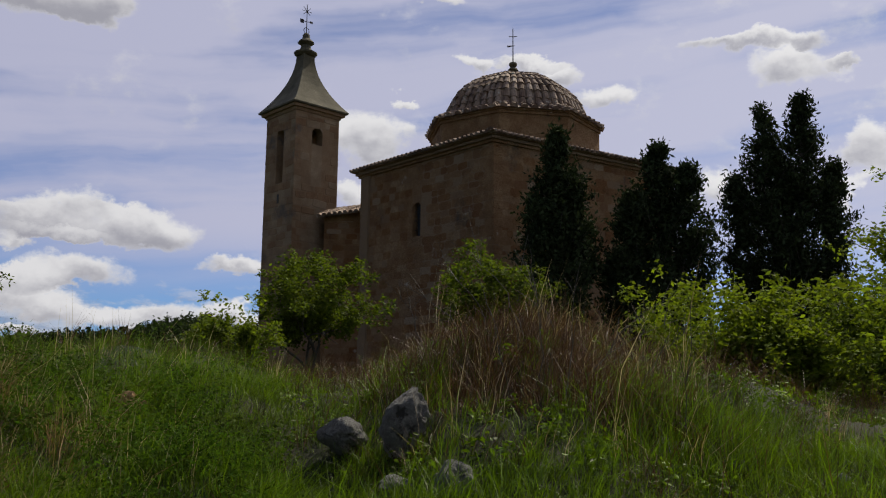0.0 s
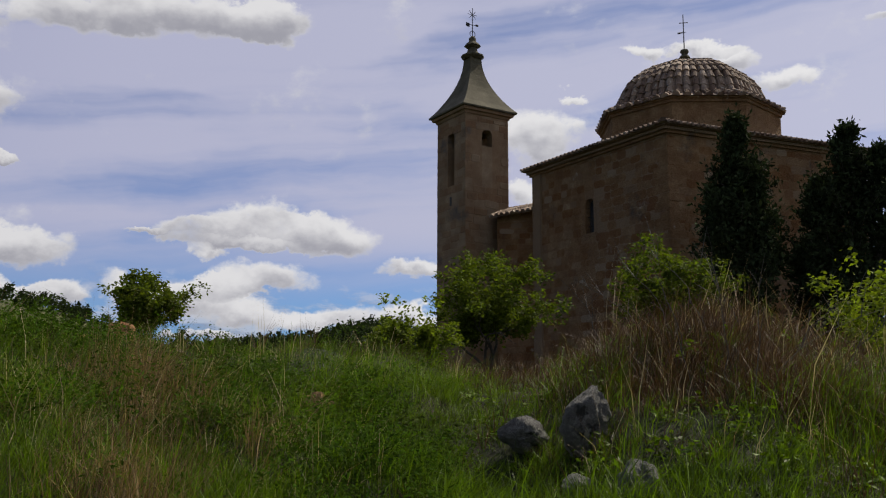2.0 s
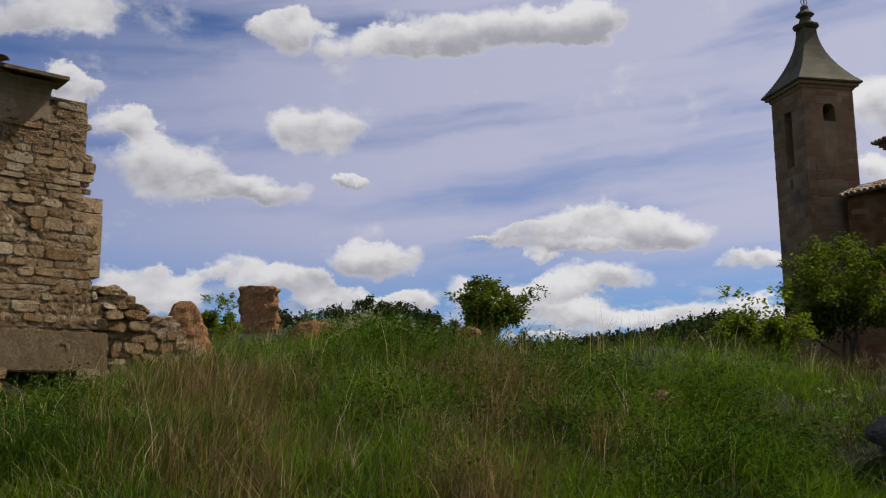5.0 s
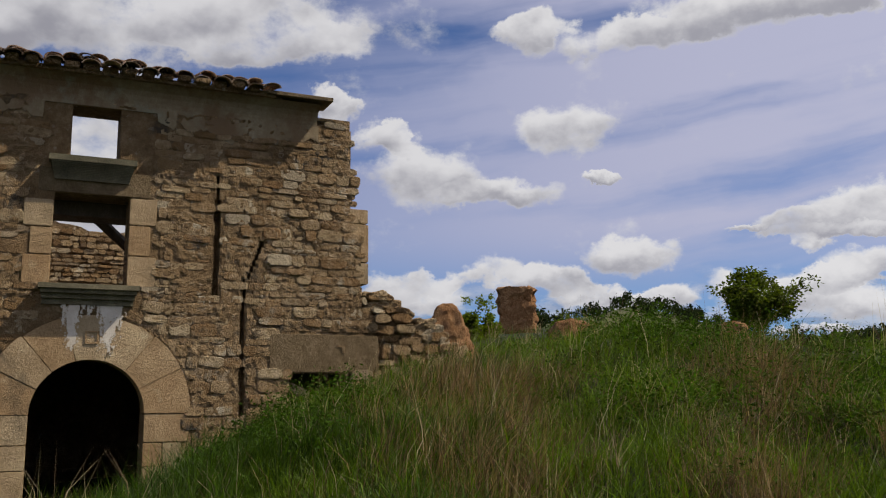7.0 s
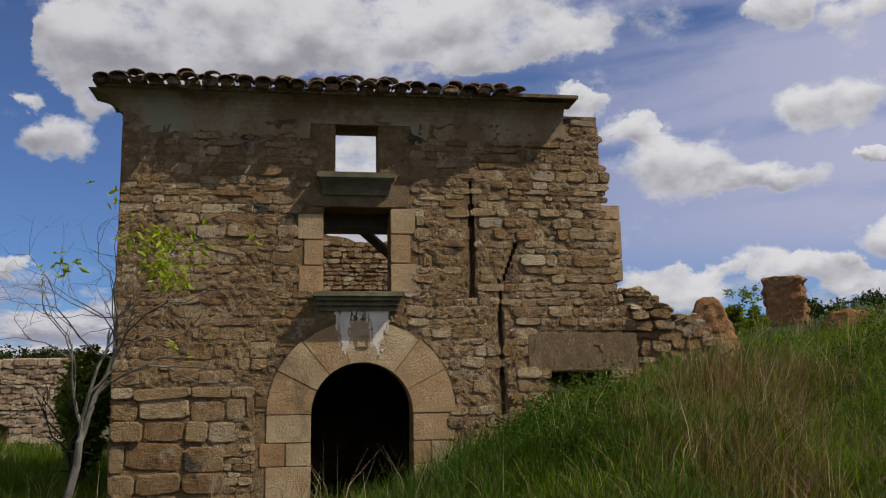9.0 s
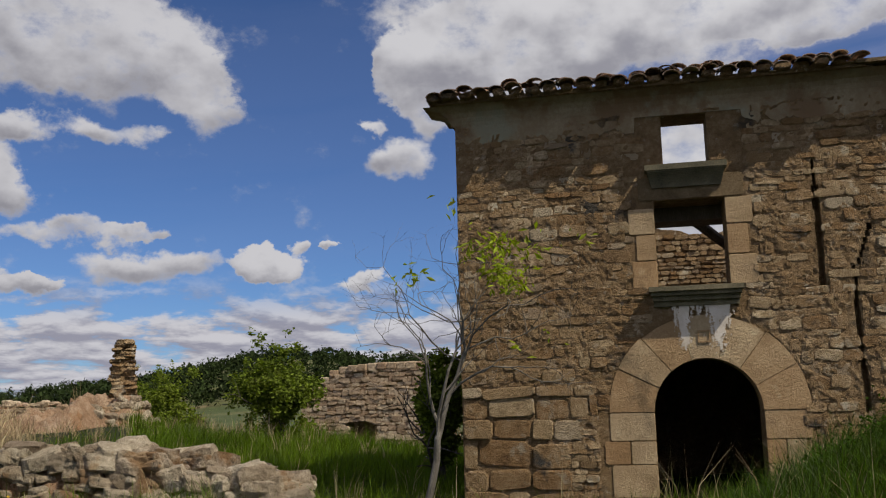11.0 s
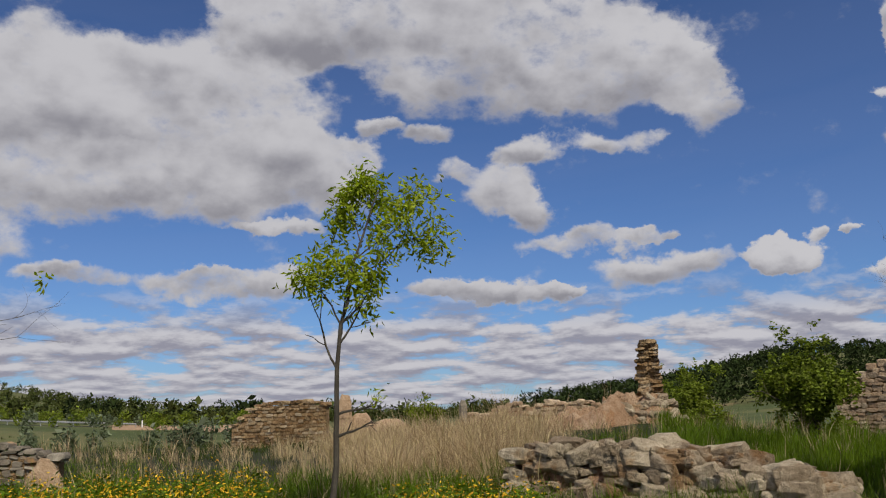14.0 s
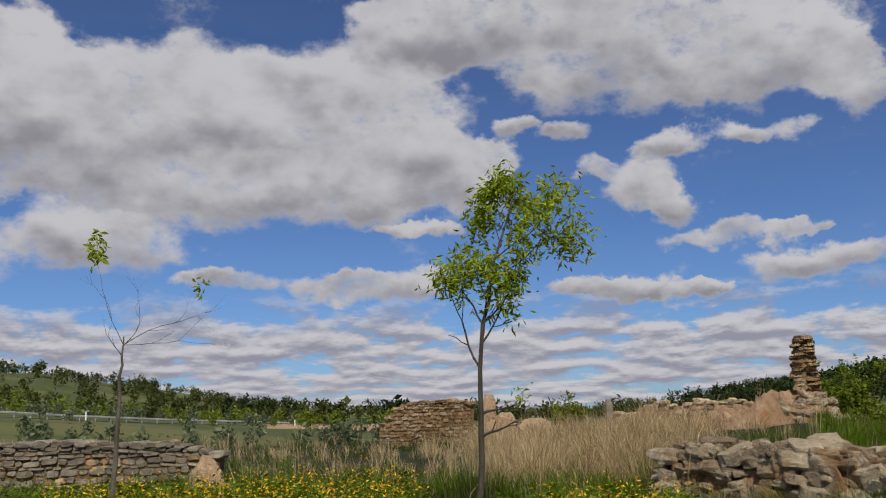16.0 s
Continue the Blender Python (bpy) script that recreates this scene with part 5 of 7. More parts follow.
def tower():
    rng = np.random.default_rng(9)
    Dm = 48.0
    Mc = at(9.61, Dm)
    ax = Vector((-math.sin(radians(43)), math.cos(radians(43)), 0))
    bx = Vector((ax.y, -ax.x, 0))
    W = 2.85
    mid_ = Mc + (ax + bx) * (W / 2)
    rot = math.degrees(math.atan2(bx.y, bx.x))
    t = thing("bell_tower", pose(mid_.x, mid_.y, 0, 0, 0, rot), "slender square bell tower with a concave spire", "tower")
    # local axes: x along the sunless face, y away; near corner at (-W/2, -W/2)
    EZ = 17.3
    h = W / 2
    # belfry openings: in the -x face (towards the left) and in the -y face
    OZ0, OZ1, OW = 13.3, 16.4, 0.34
    th, shaft = 0.55, None
    for s in (0, 1, 2, 3):
        b = Build()
        m = Matrix.Rotation(s * math.pi / 2, 3, "Z")
        def wallbox(u0, u1, za, zb):
            v = [m @ Vector((u, y, z)) for z in (za, zb) for u, y in ((u0, -h), (u1, -h), (u1, -h + th), (u0, -h + th))]
            b.add([tuple(q) for q in v], [(0, 3, 2, 1), (4, 5, 6, 7), (0, 1, 5, 4), (1, 2, 6, 5), (2, 3, 7, 6), (3, 0, 4, 7)])
        wallbox(-h, -OW, 1.0, EZ)
        wallbox(OW, h - th, 1.0, EZ)
        wallbox(-OW, OW, 1.0, OZ0 if s != 0 else 15.45)
        wallbox(-OW, OW, OZ1, EZ)
        side = part("wall", b, "tower_stone", t, "grey-brown ashlar wall of the tower" if s == 0 else "")
        shaft = shaft or side
    for s in (0, 3):
        m = Matrix.Rotation(s * math.pi / 2, 3, "Z")
        bb = Build()
        hole = (-OW - 0.05, OW + 0.05, OZ0, OZ1)
        lay = courses(rng, -h, h, 1.5, EZ - 0.3, (0.34, 0.46), (0.5, 0.95), lambda u, z, a, q: not (hole[0] < u + a / 2 and u - a / 2 < hole[1] and hole[2] - 0.1 < z < hole[3]))
        masonry(bb, rng, lay, 0.015, (0.006, 0.025), 0.02, 0.5, lambda p: (p + np.array([0, -h, 0])) @ np.array(m).T)
        part("stonework", bb, "tower_stone", shaft, kind="stuff")
        head = Build()
        for sgn in (-1, 1):
            v = []
            for y in (-h, -h + 0.5):
                v.append((sgn * (OW + 0.002), y, OZ1 + 0.002))
                v += [(sgn * OW * math.cos(a), y, OZ1 - OW + OW * math.sin(a)) for a in np.linspace(0, math.pi / 2, 7)]
            head.add(np.array(v) @ np.array(m).T, [(0, i, i + 1) for i in range(1, 7)] + [(8, 9 + i, 8 + i) for i in range(1, 7)] + [(i, 8 + i, 9 + i, i + 1) for i in range(1, 7)])
        part("arch_head", head, "tower_stone", shaft)
    # blind panel below the open part on one face
    b = Build()
    b.box(-OW, OW, -h + 0.22, -h + 0.3, OZ0, 15.45)
    part("blind_panel", b, "tower_stone", shaft)
    # slit window as a dark plate: its inner shade is put into the colour
    b = Build()
    b.box(-h - 0.03, -h - 0.02 + 0.02, -0.09, 0.09, 12.2, 12.7)
    part("slit_window", b, "iron", shaft)
    b = Build()
    q = math.sqrt(2)
    b.lathe([(q * (h + 0.05), EZ - 0.15), (q * (h + 0.10), EZ), (q * (h + 0.22), EZ + 0.01), (q * (h + 0.26), EZ + 0.16)], 4, math.pi / 4)
    part("cornice", b, "tower_stone", t)
    b = Build()
    prof = [(h + 0.36, EZ + 0.17), (h + 0.38, EZ + 0.25)]
    for k in range(1, 10):
        s = k / 9
        prof.append((0.36 + (h + 0.0) * (1 - s) ** 1.95, EZ + 0.25 + 3.4 * s))
    b.lathe([(q * r, z) for r, z in prof], 4, math.pi / 4)
    spire = part("spire", b, "slate", t, "concave stone-flagged pyramidal spire")
    bb = Build()
    z = prof[-1][1]
    bb.lathe([(0.5, z - 0.06), (0.66, z + 0.06), (0.66, z + 0.14), (0.42, z + 0.22), (0.30, z + 0.42), (0.26, z + 0.60), (0.48, z + 0.74), (0.40, z + 0.84), (0.22, z + 1.0), (0.20, z + 1.22), (0.1, z + 1.32)], 12)
    part("finial", bb, "slate", spire, "turned stone finial")
    bb = Build()
    z += 1.3
    bb.tube([(0, 0, z - 0.1), (0, 0, z + 1.75)], [0.028, 0.02], 6)
    for k in range(12):
        a, a2 = k * math.tau / 12, (k + 1) * math.tau / 12
        bb.tube([(0.18 * math.cos(a), 0, z + 0.18 + 0.18 * math.sin(a)), (0.18 * math.cos(a2), 0, z + 0.18 + 0.18 * math.sin(a2))], [0.02, 0.02], 4, False)
    for k in range(8):
        a = k * math.tau / 8
        bb.tube([(0, 0, z + 1.35), (0.33 * math.cos(a), 0, z + 1.35 + 0.33 * math.sin(a))], [0.024, 0.014], 4)
    bb.tube([(-0.42, 0, z + 0.70), (0.40, 0, z + 0.76)], [0.02, 0.02], 5)
    bb.box(-0.44, -0.20, -0.012, 0.012, z + 0.58, z + 0.80)
    bb.box(0.22, 0.40, -0.012, 0.012, z + 0.70, z + 0.82)
    part("weather_vane", bb, "iron", spire, "iron weather vane with a star")
    return mid_


def link(C, L, T):
    """Low wing between church and tower."""
    rng = np.random.default_rng(10)
    t = thing("church_wing", pose(0, 0, 0), "low stone wing between church and tower with a tiled roof", "building")
    p, q = at(7.6, 48.2), at(4.9, 47.6)
    n_ = Vector((-0.68, -0.73, 0)).normalized()
    TOP = 11.3
    b = Build()
    v = [tuple(o + Vector((0, 0, z if z < 2 else z + e))) for z in (1.0, TOP) for o, e in ((p, 0.05), (q, 0.45), (q + Vector((1, 5, 0)), 1.6), (p + Vector((1, 5, 0)), 1.3))]
    b.add(v, [(0, 3, 2, 1), (4, 5, 6, 7), (0, 1, 5, 4), (1, 2, 6, 5), (2, 3, 7, 6), (3, 0, 4, 7)])
    wall = part("wall", b, "church", t)
    bb = Build()
    masonry(bb, rng, courses(rng, 0, (q - p).length, 1.5, TOP - 0.2, (0.28, 0.42), (0.4, 0.9), lambda *a: True), 0.02, (0.01, 0.04), 0.02, 0.8, face_frame(p, q))
    part("stonework", bb, "church", wall, kind="stuff")
    b = Build()
    o = Vector((-0.05, -0.45, 0))
    up = Vector((0.5, 2.6, 0.9))
    e0, e1 = p + o + Vector((-0.3, 0, TOP + 0.05)), q + o + Vector((0.2, 0, TOP + 0.35))
    b.add([tuple(v) for v in (e0, e1, e1 + up, e0 + up)] + [tuple(v + Vector((0, 0, -0.1))) for v in (e0, e1, e1 + up, e0 + up)], [(0, 1, 2, 3), (7, 6, 5, 4), (0, 4, 5, 1), (1, 5, 6, 2), (2, 6, 7, 3), (3, 7, 4, 0)])
    roof = part("roof", b, "tiles", t)
    bb = Build()
    for k in range(10):
        e = e0.lerp(e1, (k + 0.5) / 10)
        tile_row(bb, e + up, e - up.normalized() * 0.06, 0.11, steps=6, rng=rng)
    part("roof_tiles", bb, "tiles", roof, kind="stuff")


C_, L_ = church()
T_ = tower()
link(C_, L_, T_)

# ---- trees and shrubs ----
LEAF = [(0, 1, 2), (0, 2, 3)]


def leaf_cloud(rng, centres, size, spread_, per, flat=0.5, droop=0.3, narrow=0.45):
    """Folded four-cornered leaves round the given points: (k, 4, 3)."""
    c = np.repeat(np.asarray(centres, float), per, axis=0)
    n = len(c)
    c = c + rng.normal(0, 1, (n, 3)) * spread_
    d = rng.normal(0, 1, (n, 3))
    d[:, 2] = d[:, 2] * flat - droop
    d /= np.linalg.norm(d, axis=1)[:, None]
    s = np.cross(d, rng.normal(0, 1, (n, 3)))
    s /= np.maximum(np.linalg.norm(s, axis=1), 1e-6)[:, None]
    ln = size * rng.uniform(0.6, 1.3, n)[:, None]
    up = np.cross(s, d) * ln * 0.12
    return np.stack([c, c + d * ln * 0.5 + s * ln * narrow / 2 + up, c + d * ln, c + d * ln * 0.5 - s * ln * narrow / 2 + up], 1)


def grow(rng, b, p, d, length, radius, depth, tips, split=(2, 3), spread_=0.6, shrink=0.68, up=0.15, bend=0.18, sides=6):
    """A limb that bends, tapers and splits; tips collects the places for leaves."""
    pts, rad, p, d = [tuple(p)], [radius], Vector(p), Vector(d).normalized()
    steps = 4 if depth > 0 else 3
    for k in range(steps):
        d = (d + Vector(rng.normal(0, bend, 3)) + Vector((0, 0, up * 0.3))).normalized()
        p = p + d * (length / steps)
        pts.append(tuple(p))
        rad.append(radius * (1 - 0.42 * (k + 1) / steps))
        if depth <= 1:
            tips.append(tuple(p))
    b.tube(pts, rad, max(4, sides), True)
    if depth > 0:
        for k in range(int(rng.integers(split[0], split[1] + 1))):
            e = (d + Vector(rng.normal(0, spread_, 3)) + Vector((0, 0, up))).normalized()
            grow(rng, b, p, e, length * shrink * float(rng.uniform(0.75, 1.2)), rad[-1] * 0.8, depth - 1, tips, split, spread_, shrink, up, bend, sides - 1)
        if depth > 1:
            e = (d + Vector(rng.normal(0, spread_ * 1.2, 3))).normalized()
            q = Vector(pts[2])
            grow(rng, b, q, e, length * shrink * 0.8, rad[2] * 0.6, depth - 2, tips, split, spread_, shrink, up, bend, sides - 1)


def leaf_part(name, pieces, mat, parent):
    ob = big_mesh(name, pieces, LEAF, mat, "", "")
    ob["kind"] = ""
    del ob["kind"]
    ob.parent = parent
    return ob


def shrub(name, yaw, dist, wide, tall, mat, label, seed, leaves=5000, size=0.09, bark="bark", stems=6, sink=0.0, cat="shrub", group="", shape=0.5, lift=None):
    """Several stems from one foot, with a loose uneven crown of leaves."""
    rng = np.random.default_rng(seed)
    p = at(yaw, dist)
    z = float(land(p.x, p.y)) - sink if lift is None else lift
    t = thing(name, pose(p.x, p.y, z), label, cat, group)
    b, tips = Build(), []
    for k in range(stems):
        a = rng.uniform(0, math.tau)
        lean = wide / max(tall, 0.1) * 0.42
        d = Vector((math.cos(a) * lean * float(rng.uniform(0.2, 1)), math.sin(a) * lean * float(rng.uniform(0.2, 1)), 1))
        grow(rng, b, (0.05 * math.cos(a), 0.05 * math.sin(a), -0.1), d, tall * 0.42, 0.012 + 0.012 * tall, 2, tips, (2, 3), 0.55, 0.62, 0.12)
    part("trunk", b, bark, t)
    tips = np.array(tips)
    half_share = shape
    mid_share = 1.05 - shape
    # keep the crown inside an uneven outline
    e = np.stack([tips[:, 0] / (wide / 2), tips[:, 1] / (wide / 2), (tips[:, 2] - tall * mid_share) / (tall * half_share)], 1)
    k = np.linalg.norm(e, axis=1)
    ang_ = np.arctan2(tips[:, 1], tips[:, 0])
    lim = 1.0 + 0.2 * np.sin(3 * ang_ + seed) + 0.12 * np.sin(7 * tips[:, 2] / tall + seed)
    f = np.minimum(1.0, lim / np.maximum(k, 1e-6))[:, None]
    mid_ = np.array([0, 0, tall * mid_share])
    tips = mid_ + (tips - mid_) * f
    # sprays of leaves at the twig ends, with gaps between them
    extra = rng.normal(0, 1, (int(leaves / 110), 3))
    extra /= np.linalg.norm(extra, axis=1)[:, None]
    extra = mid_ + extra * rng.uniform(0.5, 1.0, (len(extra), 1)) ** 0.5 * np.array([wide / 2, wide / 2, tall * half_share * 0.96]) * (1 + 0.25 * np.sin(extra[:, :1] * 5 + seed) + 0.22 * np.sin(extra[:, 2:3] * 6 + 2 * seed))
    cs = np.concatenate([tips, extra])
    cs = np.repeat(cs, 3, axis=0) + rng.normal(0, 0.035 * wide, (3 * len(cs), 3))
    cs = cs[rng.random(len(cs)) < 0.75]
    per = max(1, int(leaves * 1.25 / len(cs)))
    leaf_part("leaves", leaf_cloud(rng, cs, size * 1.15, 0.016 * wide + 0.03, per, 0.5, 0.2, 0.5), mat, t)
    return t


def cypress(yaw, dist, base, tops, label, seed, leaves=9000):
    """A dark conifer: trunk, rising limbs and dense tufts with a ragged outline; tops are (side, width, height)."""
    rng = np.random.default_rng(seed)
    p = at(yaw, dist)
    t = thing("cypress", pose(p.x, p.y, base, 0, 0, yaw), label, "tree", "cypresses by the church")
    b, cs = Build(), []
    for sx, wd, ht in tops:
        b.tube([(0.0, 0, -0.6), (sx * 0.5, 0, ht * 0.3), (sx, 0, ht * 0.96)], [0.22, 0.16, 0.03], 7)
        for k in range(int(70 * ht / 6)):
            z = float(rng.uniform(0.04, 1.0)) ** 0.9 * ht
            s = z / ht
            r = wd / 2 * min(1.0, (1 - s) * 2.1 + 0.10) * (0.55 + 0.45 * min(1, s * 4)) * float(rng.uniform(0.45, 1.12))
            a = float(rng.uniform(0, math.tau))
            q0 = Vector((sx * (0.5 + 0.5 * s), 0, z))
            q1 = q0 + Vector((math.cos(a) * r, math.sin(a) * r, r * 0.75))
            b.tube([tuple(q0), tuple(q0.lerp(q1, 0.5) - Vector((0, 0, 0.08 * r))), tuple(q1)], [0.03, 0.02, 0.008], 4)
            for m in range(7):
                cs.append(tuple(q0.lerp(q1, 0.30 + 0.72 * m / 6)))
    part("trunk", b, "bark", t)
    cs = np.array(cs)
    per = max(1, int(leaves / len(cs)))
    c = leaf_cloud(rng, cs, 0.23, 0.16, int(per * 1.5), 1.0, -0.5, 0.42)
    leaf_part("foliage", c, "cypress", t)
    return t


def sapling(name, yaw, dist, foot, way_pts, label, seed, limbs, leaf_n, mat, bark, size=0.11, r0=0.065, cat="tree", twigs=2, twist=0.45, puff=0.10, bend=0.16):
    """A young tree: trunk through the given points (side, away, height), limbs (from height share, side, away, rise, leafiness)."""
    rng = np.random.default_rng(seed)
    p = at(yaw, dist)
    t = thing(name, pose(p.x, p.y, foot, 0, 0, yaw), label, cat)
    b = Build()
    n = len(way_pts)
    pts = [Vector(q) for q in way_pts]
    fine_pts = []
    for i in range(n - 1):
        for k in range(4):
            fine_pts.append(pts[i].lerp(pts[i + 1], k / 4) + Vector(rng.normal(0, 0.012, 3)))
    fine_pts.append(pts[-1])
    m = len(fine_pts)
    b.tube([tuple(q) for q in fine_pts], [r0 * (1 - 0.82 * i / (m - 1)) for i in range(m)], 9)
    part("trunk", b, bark, t)
    leafy_tips = []
    for share, sx, sy, rise, leaf in limbs:
        i = min(m - 2, int(share * (m - 1)))
        q = fine_pts[i]
        tips = []
        ln = math.sqrt(sx * sx + sy * sy + rise * rise)
        b2 = Build()
        grow(rng, b2, q, (sx, sy, rise), ln * 0.52, r0 * (1 - 0.82 * share) * 0.62, twigs, tips, (2, 3), twist, 0.66, 0.08, bend)
        tips.sort(key=lambda q: q[2])
        part("limb", b2, bark, t)
        k = int(len(tips) * leaf)
        leafy_tips += tips[len(tips) - k:]
    if leafy_tips:
        cs = np.array(leafy_tips)
        leaf_part("leaves", leaf_cloud(rng, cs, size, puff, max(1, int(leaf_n / len(cs))), 0.7, 0.5, 0.32), mat, t)
    return t


# shrubs before the church
shrub("shrub", 8.2, 27, 3.9, 3.1, "hawthorn", "broad green shrub on a short trunk before the church", 21, 13000, 0.11, stems=4, lift=2.55, shape=0.36)
shrub("shrub", -2.6, 23, 2.7, 3.2, "hawthorn", "green shrub against the church wall", 22, 11050, 0.10, lift=2.4)
shrub("shrub", 12.9, 18.5, 1.6, 1.7, "spring", "bright green young shrub in the grass", 23, 5950, 0.08, lift=1.9)
shrub("shrub", -19.0, 17, 4.2, 2.05, "spring", "wide bright green shrub on the bank", 24, 24000, 0.095, stems=9, lift=1.55)
shrub("shrub", -25.0, 19, 3.5, 2.4, "hawthorn", "bright green shrub on the bank", 25, 14000, 0.11, stems=8, lift=1.6)
shrub("young_tree", -27.0, 23, 2.6, 5.4, "spring", "thin young tree with sparse spring leaves", 26, 4250, 0.10, stems=4, lift=2.0, cat="tree")
cypress(-7.0, 36.0, 2.5, ((0.1, 2.9, 9.9), (-0.7, 2.1, 7.2), (0.75, 2.2, 7.6)), "dark cypress against the church wall", 31, 24000)
cypress(-13.6, 37.0, 2.3, ((-0.2, 3.6, 9.5), (-1.2, 3.2, 7.6), (1.0, 3.0, 8.6), (-2.0, 2.2, 5.2)), "dark dense cypress beside the church", 32, 28000)
cypress(-20.6, 42.0, 2.3, ((-0.75, 3.3, 12.4), (0.95, 3.2, 12.7), (-2.0, 2.6, 9.4), (2.1, 2.8, 9.6), (0.2, 4.0, 9.5)), "tall twin-topped dark cypress", 33, 36000)
# bank and ruins
shrub("shrub", 29.0, 27, 2.1, 1.95, "hawthorn", "round leafy tree on the grassy crest", 41, 9000, 0.10, stems=4, lift=3.2, shape=0.42)
shrub("shrub", 45.5, 28, 1.3, 1.7, "spring", "light green shrub beside the ruined earth walls", 42, 4250, 0.09, lift=3.0)
shrub("shrub", 39.6, 30, 1.9, 1.4, "hawthorn", "half-bare scrub beside the earth walls", 43, 2040, 0.09, lift=3.2)
shrub("shrub", 24.5, 20, 1.0, 0.7, "weed", "low grey-green scrub on the crest", 44, 2550, 0.07)
# yard
shrub("shrub", 94.3, 27, 2.3, 2.6, "green_shrub", "dense green shrub before the garden wall", 51, 15300, 0.11, stems=8)
shrub("shrub", 101.3, 31, 2.2, 2.6, "green_shrub", "green shrub behind the stone pillar", 52, 7650, 0.10, lift=0.4)
shrub("shrub", 84.6, 18, 0.75, 2.6, "green_shrub", "dark green shrub at the corner of the house", 53, 11050, 0.10, stems=6)
shrub("shrub", 117.4, 40, 1.8, 2.0, "spring", "small green shrub behind the ruins", 54, 3740, 0.12)
shrub("shrub", 126.5, 52, 2.6, 2.2, "spring", "green shrub behind the broken wall", 55, 3740, 0.14)
sapling("young_tree", 122.9, 13.0, -0.05, [(0, 0, 0), (0.06, 0, 1.4), (0.12, 0, 2.7), (0.34, 0, 3.9), (0.72, 0, 4.95)], "slim young ash tree with fresh leaves", 61,
        [(0.48, -0.62, 0.1, 1.25, 0.7), (0.5, 0.75, -0.2, 0.75, 0.95), (0.56, 0.3, 0.5, 1.2, 1.0), (0.60, 1.35, 0.1, 0.6, 1.0), (0.62, -0.6, -0.3, 0.9, 1.0), (0.7, 1.45, 0.2, 0.9, 1.0), (0.74, -0.35, 0.3, 1.1, 1.0),
         (0.8, 1.2, -0.3, 0.8, 1.0), (0.84, -0.3, 0.1, 0.75, 1.0), (0.92, 0.4, 0.2, 0.6, 1.0), (0.95, -0.15, -0.2, 0.5, 1.0), (0.36, 0.60, 0.05, 0.40, 0.06), (0.30, 0.55, -0.1, 0.35, 0.0)], 3900, "ash", "bark", 0.12, 0.05, puff=0.09)
sapling("young_tree", 144.2, 14.0, -0.05, [(0, 0, 0), (0.02, 0, 1.2), (0.06, 0, 2.4), (0.08, 0, 2.95)], "almost bare sapling with a few fresh leaves", 62,
        [(0.95, -0.75, 0.05, 1.35, 0.25), (0.95, 1.15, 0.1, 1.0, 0.05), (0.97, 1.5, -0.2, 0.05, 0.0), (0.93, 0.8, 0.3, 0.6, 0.0), (0.9, -0.35, -0.3, 0.35, 0.0)], 120, "ash", "bark", 0.13, 0.048, twist=0.30, puff=0.07)
sapling("young_tree", 85.9, 12.3, 0.0, [(0, 0, 0), (0.22, 0, 1.2), (0.36, 0, 1.75), (0.62, 0, 2.35), (0.52, 0, 3.1)], "pale half-bare tree with sparse young leaves beside the house", 63,
        [(0.25, -0.25, 0.3, 2.3, 0.0), (0.55, 1.5, 0.0, 1.1, 0.03), (0.62, 1.9, -0.2, 1.9, 0.05), (0.72, -1.7, 0.1, 0.9, 0.0), (0.78, -1.1, -0.2, 1.5, 0.0), (0.85, -0.6, 0.2, 1.9, 0.0),
         (0.9, 1.0, 0.2, 0.9, 0.30), (0.93, 0.5, -0.2, 0.7, 0.35), (0.8, 1.4, -0.3, 0.9, 0.06), (0.95, -0.3, 0, 1.5, 0.03), (0.9, -1.6, 0.1, 0.25, 0.0), (0.35, -0.7, -0.2, 1.6, 0.05)],
        420, "ash", "pale_bark", 0.13, 0.055, twigs=3, twist=0.62, puff=0.08, bend=0.26)


def woods(name, n, yaw, dist, size, mat, label, seed, keep=None, per=62):
    """Far trees, too many to count: tufts of leaves over short trunks."""
    rng = np.random.default_rng(seed)
    x, y, r = spread(rng, n, yaw, dist, 0.3)
    if keep is not None:
        ok = rng.random(n) < keep(x, y, r, np.degrees(np.arctan2(-x, y)))
        x, y, r = x[ok], y[ok], r[ok]
    n = len(x)
    h = size * rng.uniform(0.6, 1.3, n)
    c = np.stack([x, y, land(x, y) + h * 0.55], 1)
    d = rng.normal(0, 1, (n, per, 3))
    d /= np.linalg.norm(d, axis=2)[:, :, None]
    d *= rng.uniform(0.5, 1.0, (n, per, 1))
    lop = 1 + 0.35 * np.sin(d[:, :, :1] * 4 + rng.uniform(0, 6, (n, 1, 1)))
    q = c[:, None, :] + d * lop * np.stack([h * 0.42, h * 0.42, h * 0.5], 1)[:, None, :]
    q = q.reshape(-1, 3)
    s = np.repeat(h, per)[:, None] * rng.uniform(0.05, 0.12, (n * per, 1))
    a, e = rng.normal(0, 1, (n * per, 3)), rng.normal(0, 1, (n * per, 3))
    pieces = np.stack([q - a * s * 0.6, q + e * s * 0.6, q + a * s * 0.6, q - e * s * 0.6], 1)
    return big_mesh(name, pieces, LEAF, mat, label, "trees")


